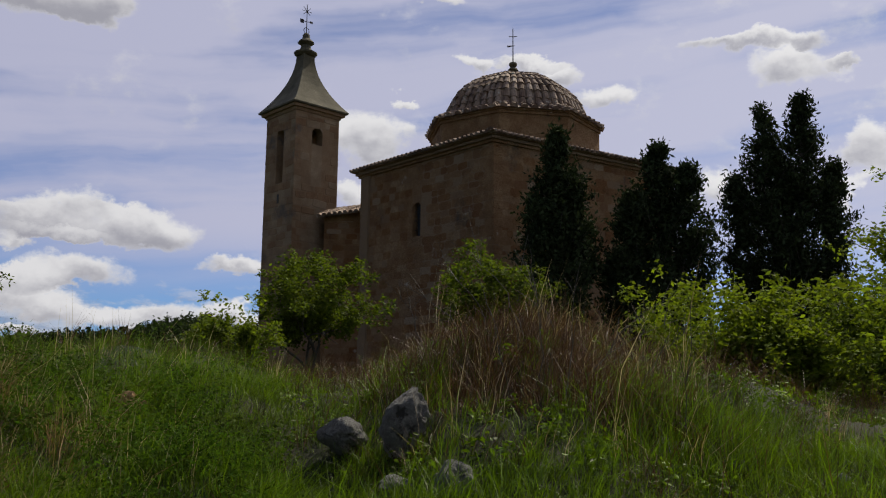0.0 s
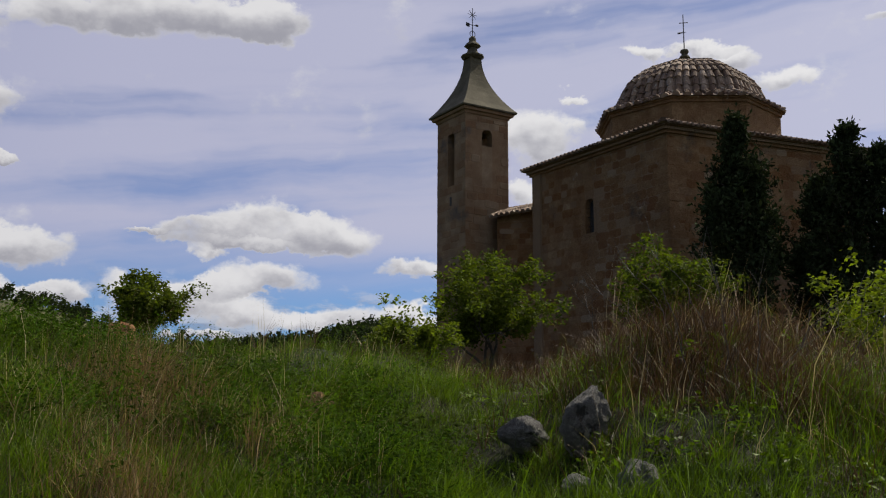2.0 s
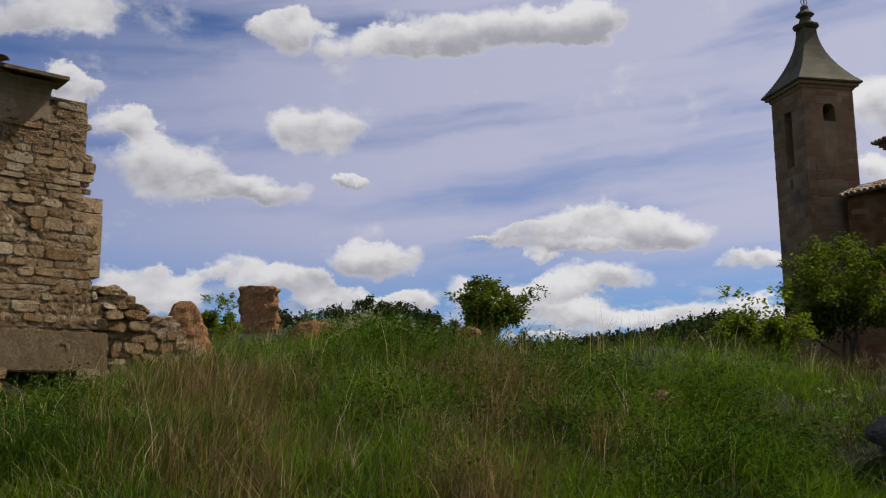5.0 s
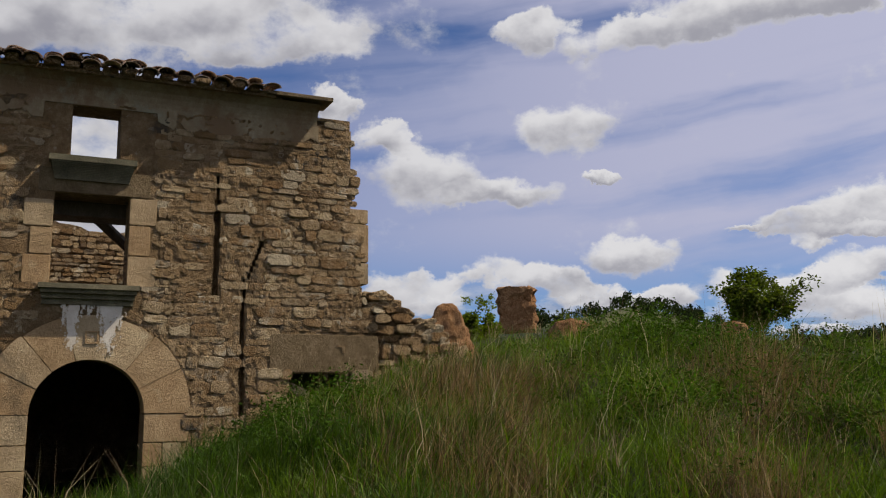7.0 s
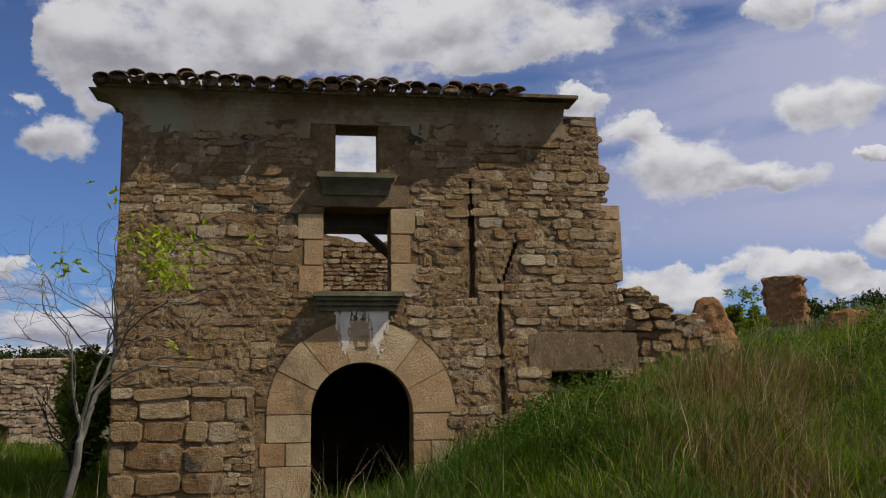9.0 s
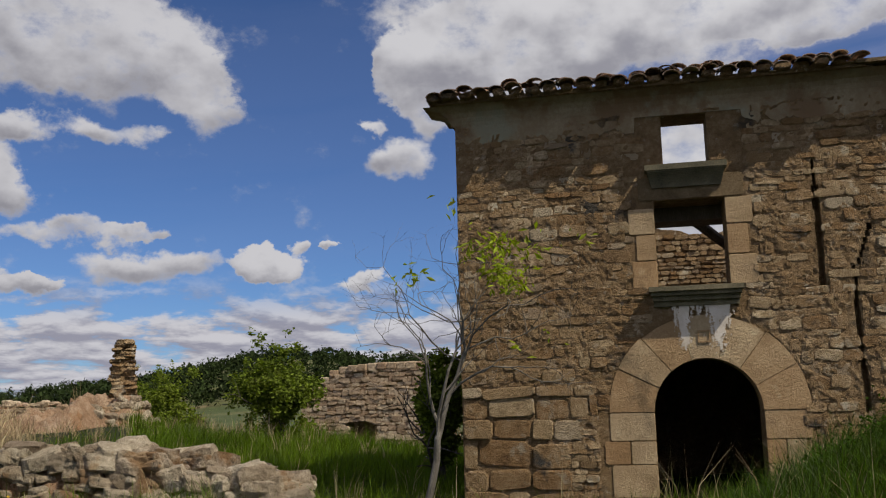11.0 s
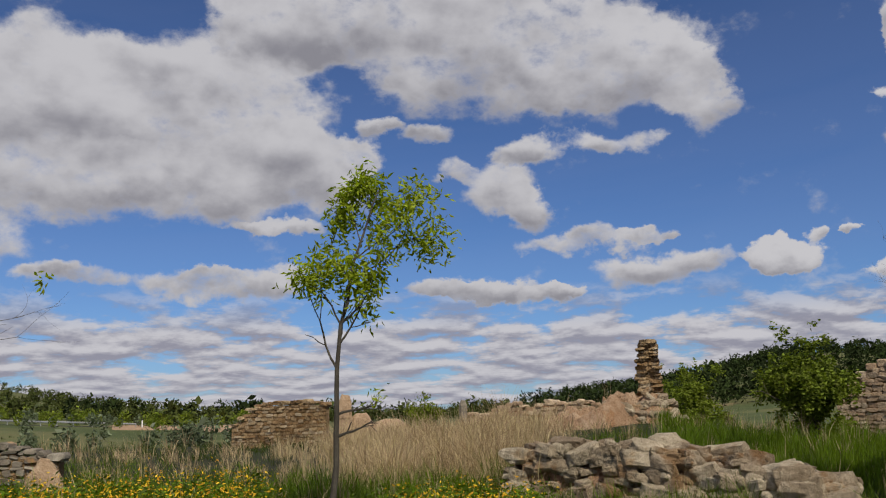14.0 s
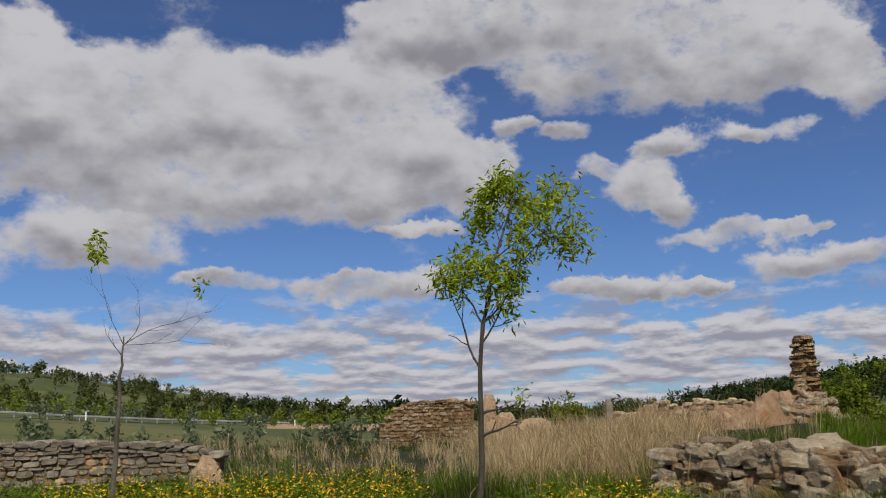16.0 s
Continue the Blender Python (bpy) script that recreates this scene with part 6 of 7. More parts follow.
woods("pine_wood", 1500, (82, 112), (230, 520), 5.0, "pine", "dark pine wood on the far hillside", 71, lambda x, y, r, a: np.clip((112 - a) / 8, 0, 1))
woods("pine_wood", 1000, (8, 27), (170, 390), 4.5, "pine", "dark pine wood on a far hill", 72)
woods("pine_wood", 120, (29.5, 44), (150, 206), 2.5, "pine", "scattered pines on the near hill", 73, lambda x, y, r, a: np.where(a < 39, 1.0, 0.5), 110)
woods("scrub_wood", 1300, (112, 157), (190, 560), 3.9, "scrub", "scattered trees and scrub on far hills", 74, lambda x, y, r, a: np.clip(1.8 * patchy(x, y, 0.03, 2) - 0.25, 0.12, 1), 100)
woods("olive_trees", 150, (128, 157), (62, 200), 2.0, "olive", "grey-green olive trees and bushes beyond the yard", 75, lambda x, y, r, a: np.where((r < 105) | (r > 150) | (a > 152), 1.0, 0.35), 130)
woods("green_bushes", 260, (126, 157), (150, 280), 2.4, "green_shrub", "fresh green bushes on the slope behind the road", 76, lambda x, y, r, a: np.clip(1.6 * patchy(x, y, 0.06, 5), 0, 1), 110)
woods("dark_trees", 26, (127, 138), (215, 290), 5.0, "pine", "round dark trees along the horizon", 77, None, 170)
shrub("olive_tree", 131.5, 60, 1.85, 1.9, "olive", "small round grey-green olive tree in the field", 56, 5000, 0.13, cat="tree", shape=0.45)
shrub("shrub", 129.4, 74, 1.7, 1.2, "olive", "low grey-green bush in the field", 57, 2500, 0.13)

# ---- ruins, walls, road and stones ----
def lump(rng, rings, sides=14, rough=0.16, squash=1.0, square=0.0):
    """A weathered upright mass from (radius, height) rings."""
    b = Build()
    v = []
    off = Vector(rng.uniform(0, 40, 3))
    for r, z in rings:
        for k in range(sides):
            a = k * math.tau / sides
            q = r / max(abs(math.cos(a)), abs(math.sin(a))) ** square
            c = Vector((q * math.cos(a), q * math.sin(a) * squash, z))
            g = 1 + rough * (1.6 * noise.noise(c * 1.8 + off) + 0.9 * noise.noise(c * 5 + off) + 0.5 * noise.noise(c * 12 + off))
            v.append((c.x * g, c.y * g, z + 0.35 * rough * noise.noise(c * 4 - off)))
    n = len(rings)
    fs = [(i * sides + k, i * sides + (k + 1) % sides, (i + 1) * sides + (k + 1) % sides, (i + 1) * sides + k) for i in range(n - 1) for k in range(sides)]
    fs += [tuple((n - 1) * sides + k for k in range(sides))]
    b.add(v, fs)
    return b


def earth_wall(yaw, dist, base, wide, tall, thick, seed, label, round_=0.2, mat="adobe"):
    rng = np.random.default_rng(seed)
    p = at(yaw, dist)
    rings = []
    for k in range(25):
        s = k / 24
        rings.append((wide / 2 * (1 - round_ * s ** 3), -0.4 + (tall + 0.4) * s))
    rings.append((wide / 2 * (1 - round_) * 0.72, tall + 0.05))
    b = lump(rng, rings, 40, 0.20, thick / wide, 0.6)
    return whole("earth_wall", b, mat, label, "ruined wall", "ruined earth walls", m=pose(p.x, p.y, base, 0, 0, yaw))


earth_wall(43.2, 34, 4.3, 1.36, 1.45, 0.6, 1, "tall dark stump of a rammed-earth wall", 0.03)
earth_wall(47.5, 20, 2.25, 1.2, 1.45, 0.6, 2, "rounded orange remnant of a rammed-earth wall", 0.75)
earth_wall(39.75, 22, 2.75, 1.25, 0.68, 0.7, 3, "low crumbled heap of earth wall", 0.4)
earth_wall(30.4, 20.5, 2.5, 0.65, 0.68, 0.5, 4, "small weathered earth wall stump", 0.3)
earth_wall(32.2, 20.8, 2.45, 0.85, 0.5, 0.5, 6, "crumbled bit of earth wall in scrub", 0.4)


def dry_wall(name, p0, p1, z0, tops, thick, label, seed, mat="rubble", hs=(0.10, 0.2), ws=(0.15, 0.42), cat="wall", holes=(), cap=False, mortar="mortar"):
    """A rubble wall from p0 to p1 (seen from its right-hand side); tops: height along it."""
    rng = np.random.default_rng(seed)
    d = p1 - p0
    ln = math.hypot(d.x, d.y)
    ang_ = math.degrees(math.atan2(d.y, d.x))
    t = thing(name, pose(p0.x, p0.y, z0, 0, 0, ang_), label, cat)
    us = np.linspace(0, ln, len(tops))

    def top(u):
        return float(np.interp(u, us, tops))
    b = Build()
    n = max(6, int(ln / 0.25))
    for k in range(n):
        u0, u1 = ln * k / n, ln * (k + 1) / n
        um = (u0 + u1) / 2
        ht = top(um) - 0.08
        zs = [-0.5, ht]
        for h in holes:
            if h[0] < um < h[1]:
                zs = [-0.5, h[2], h[3], ht]
                b.box(u0, u1, thick - 0.14, thick - 0.06, h[2], h[3])
        for i in range(0, len(zs) - 1, 2):
            if zs[i + 1] - zs[i] > 0.03:
                b.box(u0, u1, 0.06, thick - 0.06, zs[i], zs[i + 1])
    part("core", b, mortar, t)
    lay = courses(rng, 0, ln, -0.25, max(tops), hs, ws, lambda u, z, a, h: z < top(u) + 0.02 and not any(q[0] < u < q[1] and q[2] < z < q[3] for q in holes))
    b = Build()
    masonry(b, rng, lay, 0.008 if cap else 0.02, (0.01, 0.045) if cap else (0.01, 0.07), 0.25, 1.0, lambda s: s + np.array([0, 0.06, 0]), 0.10)
    # stones lying on the top
    u = 0.0
    tops_b = Build()
    k = 0
    while u < ln:
        wd = float(rng.uniform(0.18, 0.42)) if not cap else 0.34
        hh = float(rng.uniform(0.10, 0.20)) if not cap else 0.24
        s = stone(rng, wd, hh, thick * 0.9, 0.06, 1.5 if not cap else 0.6) + np.array([u + wd / 2, 0.02 + float(rng.uniform(0, 0.1)), top(u + wd / 2) + (0.04 if not cap else 0.10)])
        bb = tops_b
        bb.add(s, STONE_BACK)
        u += wd * 0.97
    part("stonework", b, mat, t, kind="stuff")
    part("coping", tops_b, mat, t, kind="stuff")
    return t


# garden wall behind the house corner
dry_wall("garden_wall", at(93.2, 30.5), at(84.0, 28.5), 0.0, (1.9, 2.75, 2.85, 2.85, 2.85), 0.5, "pale rubble garden wall with a rough coping and a hole", 81, "pale_rubble", (0.08, 0.2), (0.12, 0.4), holes=((1.65, 2.6, 0.4, 1.25),), cap=True)
# low wall with grey and ochre stones in the yard
def pebble(rng, seed):
    """A broken field stone of unit size: a block with split faces and chipped edges."""
    bm = bmesh.new()
    bmesh.ops.create_cube(bm, size=1.0)
    bmesh.ops.subdivide_edges(bm, edges=bm.edges[:], cuts=3, use_grid_fill=True)
    off = Vector(rng.uniform(0, 50, 3))
    cuts = [(Vector(rng.normal(0, 1, 3)).normalized(), float(rng.uniform(0.40, 0.56))) for k in range(7)]
    for v in bm.verts:
        c = v.co * (1 - 0.16 * (v.co.length / 0.866) ** 3)
        for n_, h in cuts:
            e = c.dot(n_) - h
            if e > 0:
                c = c - n_ * e
        v.co = c * (1 + 0.14 * noise.noise(c * 2.2 + off) + 0.10 * noise.noise(c * 6 + off))
    me = bpy.data.meshes.new("stone")
    bm.to_mesh(me)
    bm.free()
    me.materials.append(M["heap_stone"])
    return me


def stone_heap(name, p0, p1, tops, thick, count, label, seed):
    """A collapsed wall: a bank of earth with loose stones on its face and top."""
    rng = np.random.default_rng(seed)
    d = p1 - p0
    ln = math.hypot(d.x, d.y)
    t = thing(name, pose(p0.x, p0.y, 0, 0, 0, math.degrees(math.atan2(d.y, d.x))), label, "wall")
    us = np.linspace(0, ln, len(tops))
    b = Build()
    n, rows = 60, 7
    v = []
    for i in range(n):
        u = ln * i / (n - 1)
        top = float(np.interp(u, us, tops)) - 0.05
        for k in range(rows):
            s = k / (rows - 1)
            y = -0.35 * (1 - s) if s < 0.8 else -0.07 + (s - 0.8) * 5 * thick
            z = -0.3 + (top + 0.3) * min(1, s / 0.8)
            v.append((u, y + float(rng.normal(0, 0.05)), z + float(rng.normal(0, 0.04))))
        v.append((u, thick + 0.2, -0.3))
    m = rows + 1
    b.add(v, [(i * m + k, (i + 1) * m + k, (i + 1) * m + k + 1, i * m + k + 1) for i in range(n - 1) for k in range(m - 1)])
    part("earth_core", b, "pale_earth", t, "ochre earth between the stones")
    shapes = [pebble(rng, k) for k in range(16)]
    for k in range(count):
        u = float(rng.uniform(0, ln))
        top = float(np.interp(u, us, tops))
        s = float(rng.random())
        on_top = rng.random() < 0.42
        z = top + float(rng.normal(0.0, 0.05)) if on_top else top * s ** 0.7
        y = float(rng.uniform(-0.12, thick * 0.8)) if on_top else -0.30 * (1 - z / max(top, 0.1)) - 0.03
        w_ = float(rng.uniform(0.14, 0.30)) if rng.random() < 0.82 else float(rng.uniform(0.32, 0.48))
        o = new("stone", shapes[int(rng.integers(16))])
        o.parent = t
        o.matrix_basis = Matrix.LocRotScale((u, y, z), Euler((float(rng.normal(0, 0.16)), float(rng.normal(0, 0.16)), float(rng.uniform(-0.5, 0.5)))), (w_ * 1.35, w_ * 0.95, w_ * float(rng.uniform(0.55, 0.95))))


stone_heap("rubble_wall", at(112.0, 16.5), at(93.2, 14.5), (0.85, 1.02, 1.08, 1.05, 0.95, 1.02, 0.78, 0.75, 0.55, 0.40), 0.9, 300, "collapsed low wall of grey and ochre field stones", 82)
# low drystone wall and the taller broken one
dry_wall("drystone_wall", at(154.0, 21.0), at(138.3, 19.0), 0.0, (1.35, 1.3, 1.28, 1.3, 1.22, 1.24, 1.0), 0.6, "low grey drystone wall in the grass", 83, "grey_stone", (0.06, 0.15), (0.10, 0.36))
dry_wall("broken_wall", at(128.8, 38.0), at(123.2, 36.5), 0.45, (0.9, 1.7, 1.85, 1.85, 1.9, 1.75), 0.5, "broken end of a tall rubble wall", 84, "rubble", (0.07, 0.16), (0.12, 0.36))
earth_wall(122.0, 36.3, 0.9, 0.62, 1.62, 0.5, 12, "pale upright stump of a crumbled earth wall", 0.45, "pale_rubble")
earth_wall(121.0, 36.5, 0.7, 1.3, 1.12, 0.6, 13, "pale crumbled heap of an earth wall", 0.6, "pale_rubble")
earth_wall(119.4, 36.5, 0.7, 2.3, 0.85, 0.7, 14, "low pale ridge of crumbled earth in dry grass", 0.6, "pale_rubble")
earth_wall(139.0, 19.05, 0.0, 0.85, 1.0, 0.62, 15, "pale crumbled earth end of the drystone wall", 0.7, "pale_rubble")
dry_wall("low_wall", at(114.6, 34.0), at(106.5, 32.5), 0.6, (1.1, 1.0, 1.25, 1.42, 1.15, 1.5, 1.3, 1.45, 1.2), 0.5, "pale crumbled rubble wall behind dry grass", 86, "pale_rubble", (0.09, 0.22), (0.15, 0.5), mortar="pale_earth")


def post(yaw, dist, z, tall, label):
    p = at(yaw, dist)
    rng = np.random.default_rng(4)
    b = lump(rng, [(0.16, -0.3), (0.15, tall * 0.5), (0.14, tall * 0.9), (0.08, tall)], 8, 0.12)
    whole("stone_post", b, "grey_stone", label, "post", m=pose(p.x, p.y, z))


post(114.8, 33.5, 0.6, 1.6, "weathered upright stone post")


def pillar():
    rng = np.random.default_rng(88)
    p = at(103.5, 28)
    t = thing("stone_pillar", pose(p.x, p.y, 1.75, 0, 0, 103.5), "standing remnant of a rubble wall on an earth mound", "ruin")
    b = Build()
    b.box(-0.25, 0.25, -0.17, 0.25, -0.5, 1.9)
    part("core", b, "mortar", t)
    shapes = []
    z, k = -0.1, 0
    while z < 1.95:
        h = float(rng.uniform(0.06, 0.15))
        wd = 0.60 + 0.5 * math.exp(-z * 1.9) + float(rng.normal(0, 0.04))
        for sgn in ((0,) if rng.random() < 0.1 else (-1, 1)):
            b = Build()
            ww = wd if sgn == 0 else wd / 2
            s = stone(rng, ww - 0.005, h * 1.15, 0.45, 0.21 + float(rng.uniform(-0.05, 0.05)), 1.1, 0.2)
            b.add(s @ np.array(Matrix.Rotation(float(rng.normal(0, 0.04)), 3, "Y")).T + np.array([sgn * wd / 4 + float(rng.normal(0, 0.035)), 0, z + h / 2]), STONE_BACK)
            part("stone", b, "stone_piece", t)
        z += h
    rng2 = np.random.default_rng(89)
    m = at(106.3, 27.8)
    b = Build()
    n, rows = 90, 30
    v = []
    for i in range(rows + 1):
        for k in range(n):
            a = k * math.tau / n
            s = i / rows
            rx, ry = 2.7 * s, 2.0 * s
            j = 1 + 0.14 * math.sin(3 * a + 1) + 0.08 * math.sin(7 * a)
            hz = (1.10 + 0.22 * math.cos(a)) * (1 - smooth01((s - 0.5) / 0.52)) * (0.85 + 0.15 * math.sin(5 * a + 4 * s)) + (0.25 + 1.25 * (1 - s)) * (0.20 * noise.noise(Vector((rx * 1.3 * math.cos(a), ry * 1.3 * math.sin(a), 3.0))) + 0.24 * noise.noise(Vector((rx * 3.4 * math.cos(a), ry * 3.4 * math.sin(a), 7.0))) + 0.10 * noise.noise(Vector((rx * 9 * math.cos(a), ry * 9 * math.sin(a), 1.0)))) + float(rng2.normal(0, 0.018))
            v.append((rx * j * math.cos(a), ry * j * math.sin(a), hz - 0.1))
    fs = [(i * n + k, (i + 1) * n + k, (i + 1) * n + (k + 1) % n, i * n + (k + 1) % n) for i in range(rows) for k in range(n)]
    b.add(v, fs)
    mound = whole("earth_mound", b, "pale_earth", "bare pink-ochre mound of collapsed earth wall with fallen stones", "mound", m=pose(m.x, m.y, 0.9, 0, 0, 104))
    grid = np.array(v)
    shapes = [pebble(rng2, k) for k in range(8)]
    for k in range(80):
        a, s = float(rng2.normal(-0.45, 0.45)), float(rng2.uniform(0.45, 0.98))
        q = grid[int(s * rows) * n + int(a / math.tau * n) % n]
        w_ = float(rng2.uniform(0.08, 0.30))
        o = new("stone", shapes[int(rng2.integers(8))])
        o.parent = mound
        o.matrix_basis = Matrix.LocRotScale(Vector(q) + Vector((0, 0, w_ * 0.12)), Euler(tuple(rng2.normal(0, 0.4, 3))), (w_ * 1.3, w_, w_ * 0.65))


pillar()


def rock(yaw, dist, z, sx, sy, sz, seed, label, mat="rock", lean=0.0):
    rng = np.random.default_rng(seed)
    p = at(yaw, dist)
    bm = bmesh.new()
    bmesh.ops.create_icosphere(bm, subdivisions=4, radius=1.0)
    off = Vector(rng.uniform(0, 50, 3))
    for v in bm.verts:
        c = v.co.normalized()
        k = 1 + 0.34 * noise.noise(c * 1.3 + off) + 0.16 * noise.noise(c * 3.1 + off) + 0.08 * noise.noise(c * 7 + off) + 0.05 * noise.noise(c * 16 + off)
        # flat broken faces
        for f in range(5):
            d = Vector((math.sin(f * 2.4 + seed), math.cos(f * 1.7 + seed), math.sin(f * 3.3 + seed))).normalized()
            k = min(k, 0.86 / max(0.05, c.dot(d))) if c.dot(d) > 0.55 else k
        v.co = Vector((c.x * k * sx, c.y * k * sy, c.z * k * sz))
    me = bpy.data.meshes.new("boulder")
    bm.to_mesh(me)
    bm.free()
    me.materials.append(M[mat])
    ob = new("boulder", me)
    ob.matrix_world = pose(p.x, p.y, z, 0, lean, yaw)
    return tagged(ob, label, "boulder", "boulders in the grass")


rock(2.3, 9.2, 1.42, 0.22, 0.20, 0.36, 1, "pointed grey boulder with lichen in the grass", lean=12)
rock(6.0, 10.0, 1.28, 0.25, 0.22, 0.18, 2, "rounded dark grey boulder in the grass")
rock(-0.7, 7.8, 0.92, 0.20, 0.18, 0.20, 3, "pale grey stone half sunk in grass")
rock(2.8, 8.4, 0.88, 0.15, 0.14, 0.10, 4, "brownish stone half sunk in grass")
rock(-13.4, 9.3, 1.18, 0.26, 0.22, 0.12, 5, "dark flat stone in the grass")
rock(-23.2, 11.0, 1.08, 0.42, 0.32, 0.12, 6, "dark grey slab in the grass")
rock(-22.4, 9.6, 0.90, 0.17, 0.16, 0.12, 7, "dark stone in the grass")
rock(-17.0, 9.3, 1.03, 0.2, 0.18, 0.13, 8, "dark stone in the grass")
rock(18.6, 11.6, 1.55, 0.20, 0.18, 0.16, 9, "brown stone on the grassy bank", "rubble")


# ---- small plants of the yard and the bank ----
def clumps(name, n, yaw, dist, size, mat, leaf, per, label, seed, keep=None, tall=0.5, cat="plants"):
    """Low leafy plants in the grass."""
    rng = np.random.default_rng(seed)
    x, y, r = spread(rng, n, yaw, dist, 0.5)
    ok = open_ground(x, y)
    if keep is not None:
        ok &= rng.random(n) < keep(x, y, r, np.degrees(np.arctan2(-x, y)))
    x, y = x[ok], y[ok]
    s = size * rng.uniform(0.5, 1.3, len(x))
    d = rng.normal(0, 1, (len(x), 10, 3))
    d /= np.linalg.norm(d, axis=2)[:, :, None]
    d[:, :, 2] = np.abs(d[:, :, 2]) * tall * 2
    c = np.stack([x, y, land(x, y)], 1)[:, None, :] + d * s[:, None, None]
    return big_mesh(name, leaf_cloud(rng, c.reshape(-1, 3), leaf, size * 0.25, per, 0.6, 0.1, 0.4), LEAF, mat, label, cat)


clumps("weeds", 520, (9, 50), (10, 19), 0.24, "weed", 0.075, 6, "grey-green leafy weeds on the bank", 91, lambda x, y, r, a: np.clip(patchy(x, y, 0.7, 6) * 3.0 - 1.3, 0, 1) + 0.5 * bell(a, 22, 3) * bell(r, 12, 2))
clumps("lush_weeds", 520, (14, 62), (8.5, 17), 0.34, "lush", 0.058, 13, "lush dark green leafy weeds on the bank", 97, lambda x, y, r, a: (np.clip(patchy(x, y, 0.9, 8) * 3.2 - 1.4, 0, 1) + 0.6 * bell(a, 36.5, 2.5) * bell(r, 14, 2) + 0.6 * bell(a, 55, 4) * bell(r, 11, 2)) * (1 - 0.8 * bell(a, 45, 3.5) * bell(r, 9, 2)), 0.7)
clumps("lush_weeds", 260, (10, 28), (8, 13), 0.28, "lush", 0.055, 13, "lush green weeds in the hollow before the bank", 98, lambda x, y, r, a: np.clip(patchy(x, y, 1.1, 3) * 3.0 - 1.1, 0, 1), 0.6)
clumps("weeds", 220, (-30, 10), (8, 15), 0.16, "grass_fresh", 0.08, 5, "green leafy weeds among the stones", 92)
clumps("flowering_plants", 520, (127, 152), (13.2, 17.5), 0.36, "grass_fresh", 0.10, 5, "green flowering plants in the yard", 93)
clumps("flowering_plants", 230, (110, 121), (12.0, 15.0), 0.32, "grass_fresh", 0.10, 5, "green flowering plants by the low wall", 94)
clumps("yellow_flowers", 620, (127, 147), (12.8, 16.5), 0.42, "yellow", 0.055, 1, "small yellow flowers in the grass", 93, None, 0.75, "flowers")
clumps("yellow_flowers", 200, (111, 118.5), (12.0, 14.5), 0.34, "yellow", 0.055, 1, "small yellow flowers by the low wall", 94, None, 0.75, "flowers")
clumps("white_flowers", 26, (140, 154), (13.5, 17), 0.30, "white_petal", 0.05, 1, "a few small white flowers in the grass", 95, None, 0.8, "flowers")


# ---- dead stalks on the hump before the church ----
def dead_stalk(yaw, dist, tall, side, seed, label):
    """One thin bent stem with a few bare side twigs."""
    rng = np.random.default_rng(seed)
    p = at(yaw, dist)
    t = thing("dead_stalk", pose(p.x, p.y, float(land(p.x, p.y)) - 0.05, 0, 0, yaw), label, "dry plant", "dead stalks on the hump")
    b = Build()
    pts, r = [], 0.007
    for k in range(9):
        q = k / 8
        pts.append((side * q ** 1.8 + 0.02 * float(rng.normal()), 0.15 * q, tall * (q - 0.12 * abs(side) * q ** 3)))
    b.tube(pts, [r * (1 - 0.75 * k / 8) for k in range(9)], 5)
    part("stem", b, "bark" if seed % 2 else "pale_bark", t)
    for k in range(int(rng.integers(3, 7))):
        a = Vector(pts[int(rng.integers(3, 8))])
        d = Vector((float(rng.normal(0, 0.5)) + 0.5 * side, float(rng.normal(0, 0.3)), 0.9)).normalized() * float(rng.uniform(0.12, 0.38)) * tall
        b2 = Build()
        b2.tube([tuple(a), tuple(a + d * 0.5 + Vector((0, 0, 0.02))), tuple(a + d)], [0.004, 0.0032, 0.002], 4)
        part("twig", b2, "bark" if seed % 2 else "pale_bark", t)


for yaw, dist, tall, side, seed in ((-4.0, 9.5, 1.55, -0.35, 1), (-6.2, 9.6, 1.75, -0.15, 3), (-7.6, 9.2, 1.45, 0.12, 5), (-5.2, 10.5, 1.5, -0.9, 2), (-7.0, 11.0, 1.6, -0.7, 4), (-14.6, 9.0, 1.3, 0.05, 7),
                                    (-3.2, 11.5, 1.3, -0.8, 6), (-9.5, 10.5, 1.2, 0.9, 8), (-8.4, 9.8, 1.0, 1.1, 10), (-1.5, 11.8, 1.1, -0.9, 12), (1.0, 12.2, 1.2, -0.6, 14), (-11.5, 10.0, 1.0, 0.7, 16)):
    dead_stalk(yaw, dist, tall, side, seed, "dark bare weed stalk in dry grass" if seed % 2 else "pale bent dry stalk in dry grass")


# ---- the road beyond ----
def road_line(f):
    """A place on the road, f from 0 to 1, and its height."""
    yaw = 158 - 34 * f
    p = at(yaw, 120 + 95 * f ** 1.5)
    return p, float(land(p.x, p.y)) + 0.12


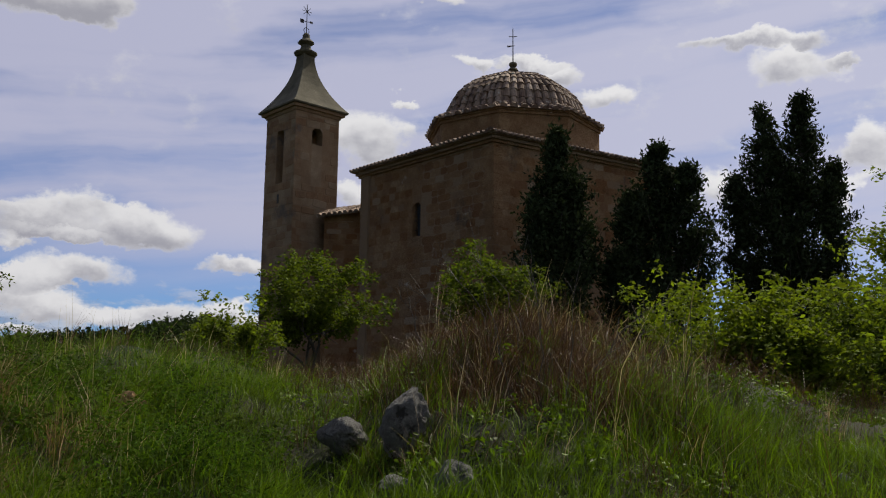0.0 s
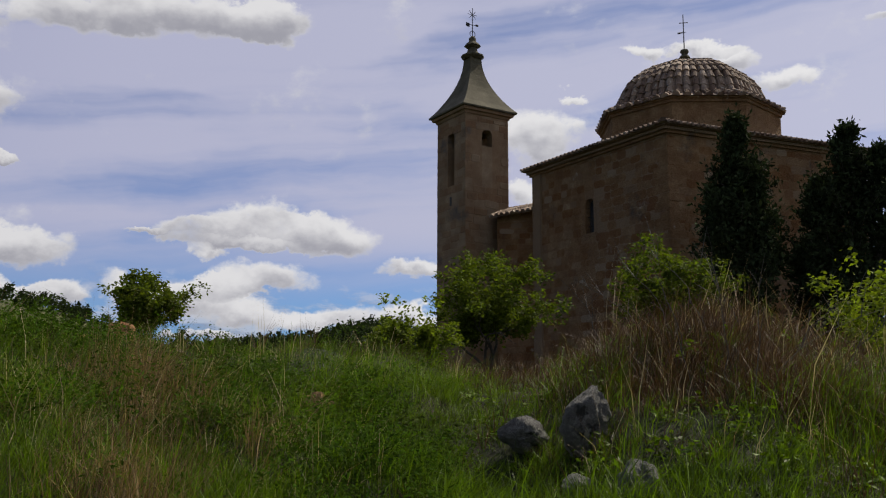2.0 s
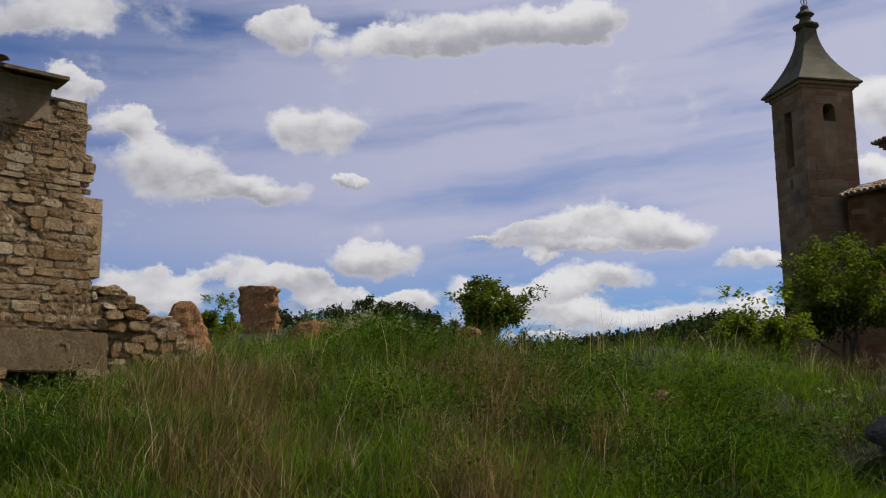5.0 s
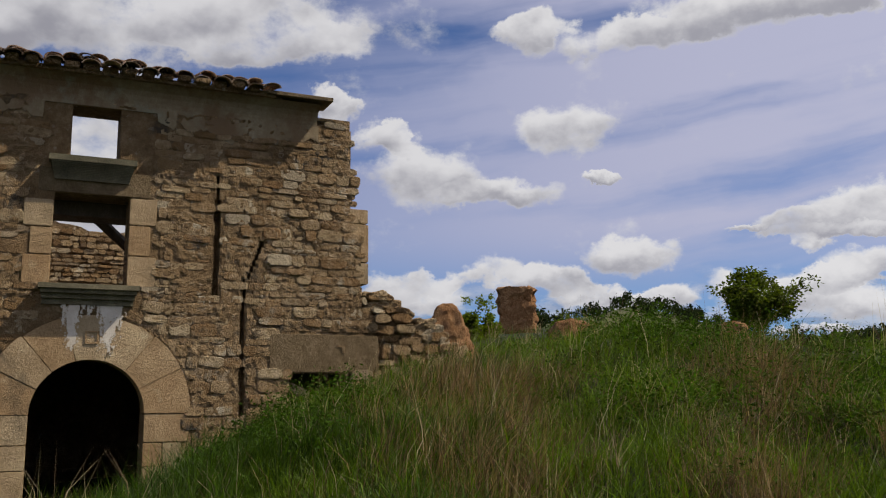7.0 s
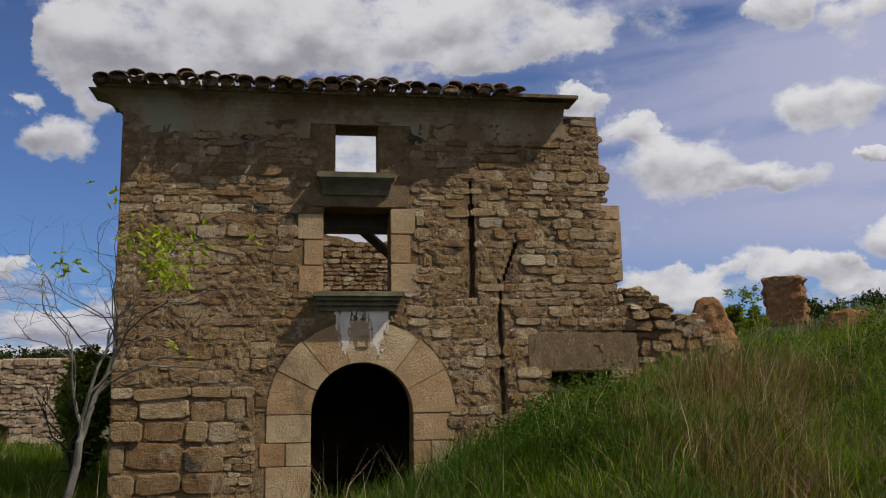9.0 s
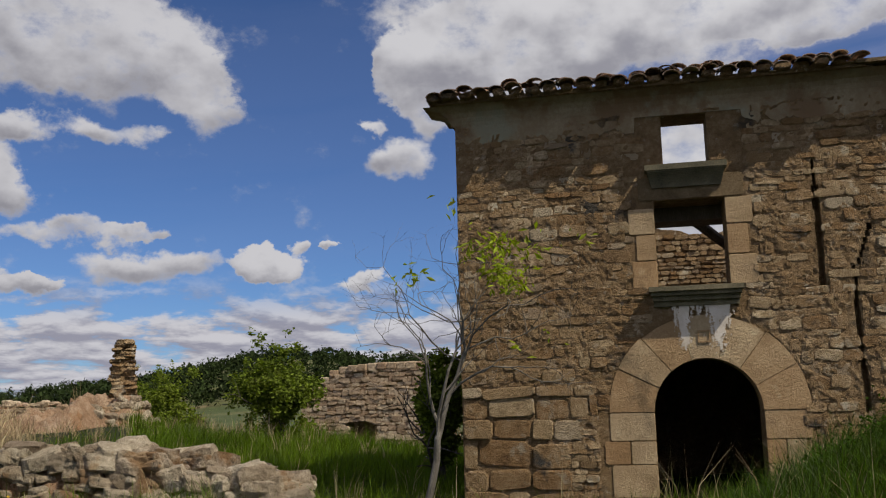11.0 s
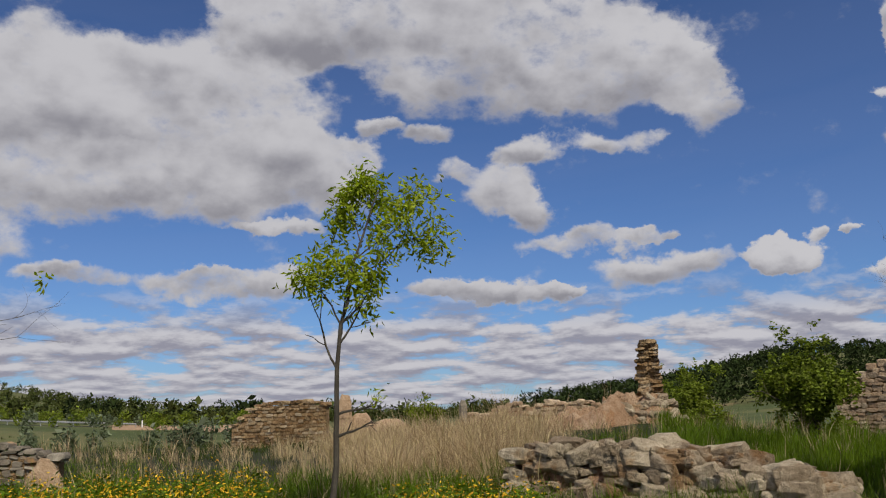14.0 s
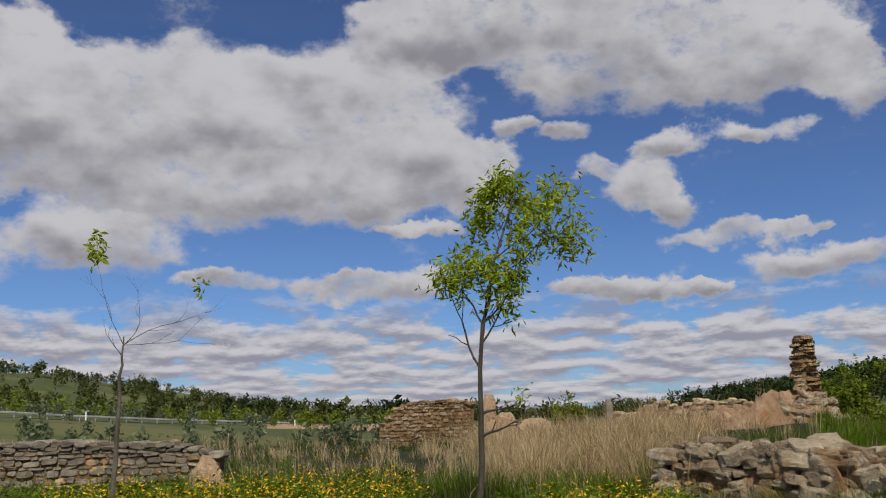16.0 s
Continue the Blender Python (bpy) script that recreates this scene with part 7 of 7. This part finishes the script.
def road():
    b, rail = Build(), Build()
    n = 40
    pts = [road_line(k / n) for k in range(n + 1)]
    v = []
    for p, z in pts:
        o = p.normalized()
        v += [tuple(xy(p + o * e, z + dz)) for e, dz in ((0.9, -0.5), (1.0, 0.0), (7.0, 0.02), (7.1, -0.6))]
    b.add(v, [(4 * k + i, 4 * k + i + 1, 4 * k + 5 + i, 4 * k + 4 + i) for k in range(n) for i in range(3)])
    whole("road", b, "asphalt", "narrow asphalt road along the far field", "road", kind="structure")
    t = thing("guard_rail", pose(0, 0, 0), "pale galvanised guard rail along the road", "guard rail")
    v = []
    m = 29
    for p, z in pts[:m]:
        o = p.normalized()
        v += [tuple(xy(p + o * e, z + h)) for e, h in ((0.62, 0.44), (0.54, 0.50), (0.62, 0.56), (0.54, 0.62), (0.62, 0.70), (0.67, 0.57))]
    rail.add(v, [(6 * k + i, 6 * k + (i + 1) % 6, 6 * k + 6 + (i + 1) % 6, 6 * k + 6 + i) for k in range(m - 1) for i in range(6)])
    part("beam", rail, "galvanised", t)
    for k in range(m):
        p, z = pts[k]
        c = Build()
        q = xy(p + p.normalized() * 0.75, 0)
        c.box(q.x - 0.05, q.x + 0.05, q.y - 0.05, q.y + 0.05, z - 0.6, z + 0.66)
        part("post", c, "galvanised", t)
    for f in (0.36, 0.63, 0.71):
        p, z = road_line(f)
        c = Build()
        c.lathe([(0.10, z - 0.6), (0.10, z + 0.9), (0.08, z + 1.15), (0.02, z + 1.2)], 6, 0, p.x * 0.995, p.y * 0.995)
        whole("marker_post", c, "white_paint", "white roadside marker post", "post", "marker posts")


road()


def dirt_track():
    b = Build()
    v, n, m = [], 24, 8
    for k in range(n + 1):
        f = k / n
        for i in range(m + 1):
            p = at(135.5 - 8.5 * f, 150 + 52 * i / m + 9 * math.sin(5 * f))
            v.append((p.x, p.y, float(land(p.x, p.y)) + 0.12 + (-0.5 if i in (0, m) else 0.0)))
    b.add(v, [(k * (m + 1) + i, (k + 1) * (m + 1) + i, (k + 1) * (m + 1) + i + 1, k * (m + 1) + i + 1) for k in range(n) for i in range(m)])
    whole("dirt_track", b, "dry_field", "bare ochre strip of ploughed field by the road", "track", kind="structure")


dirt_track()
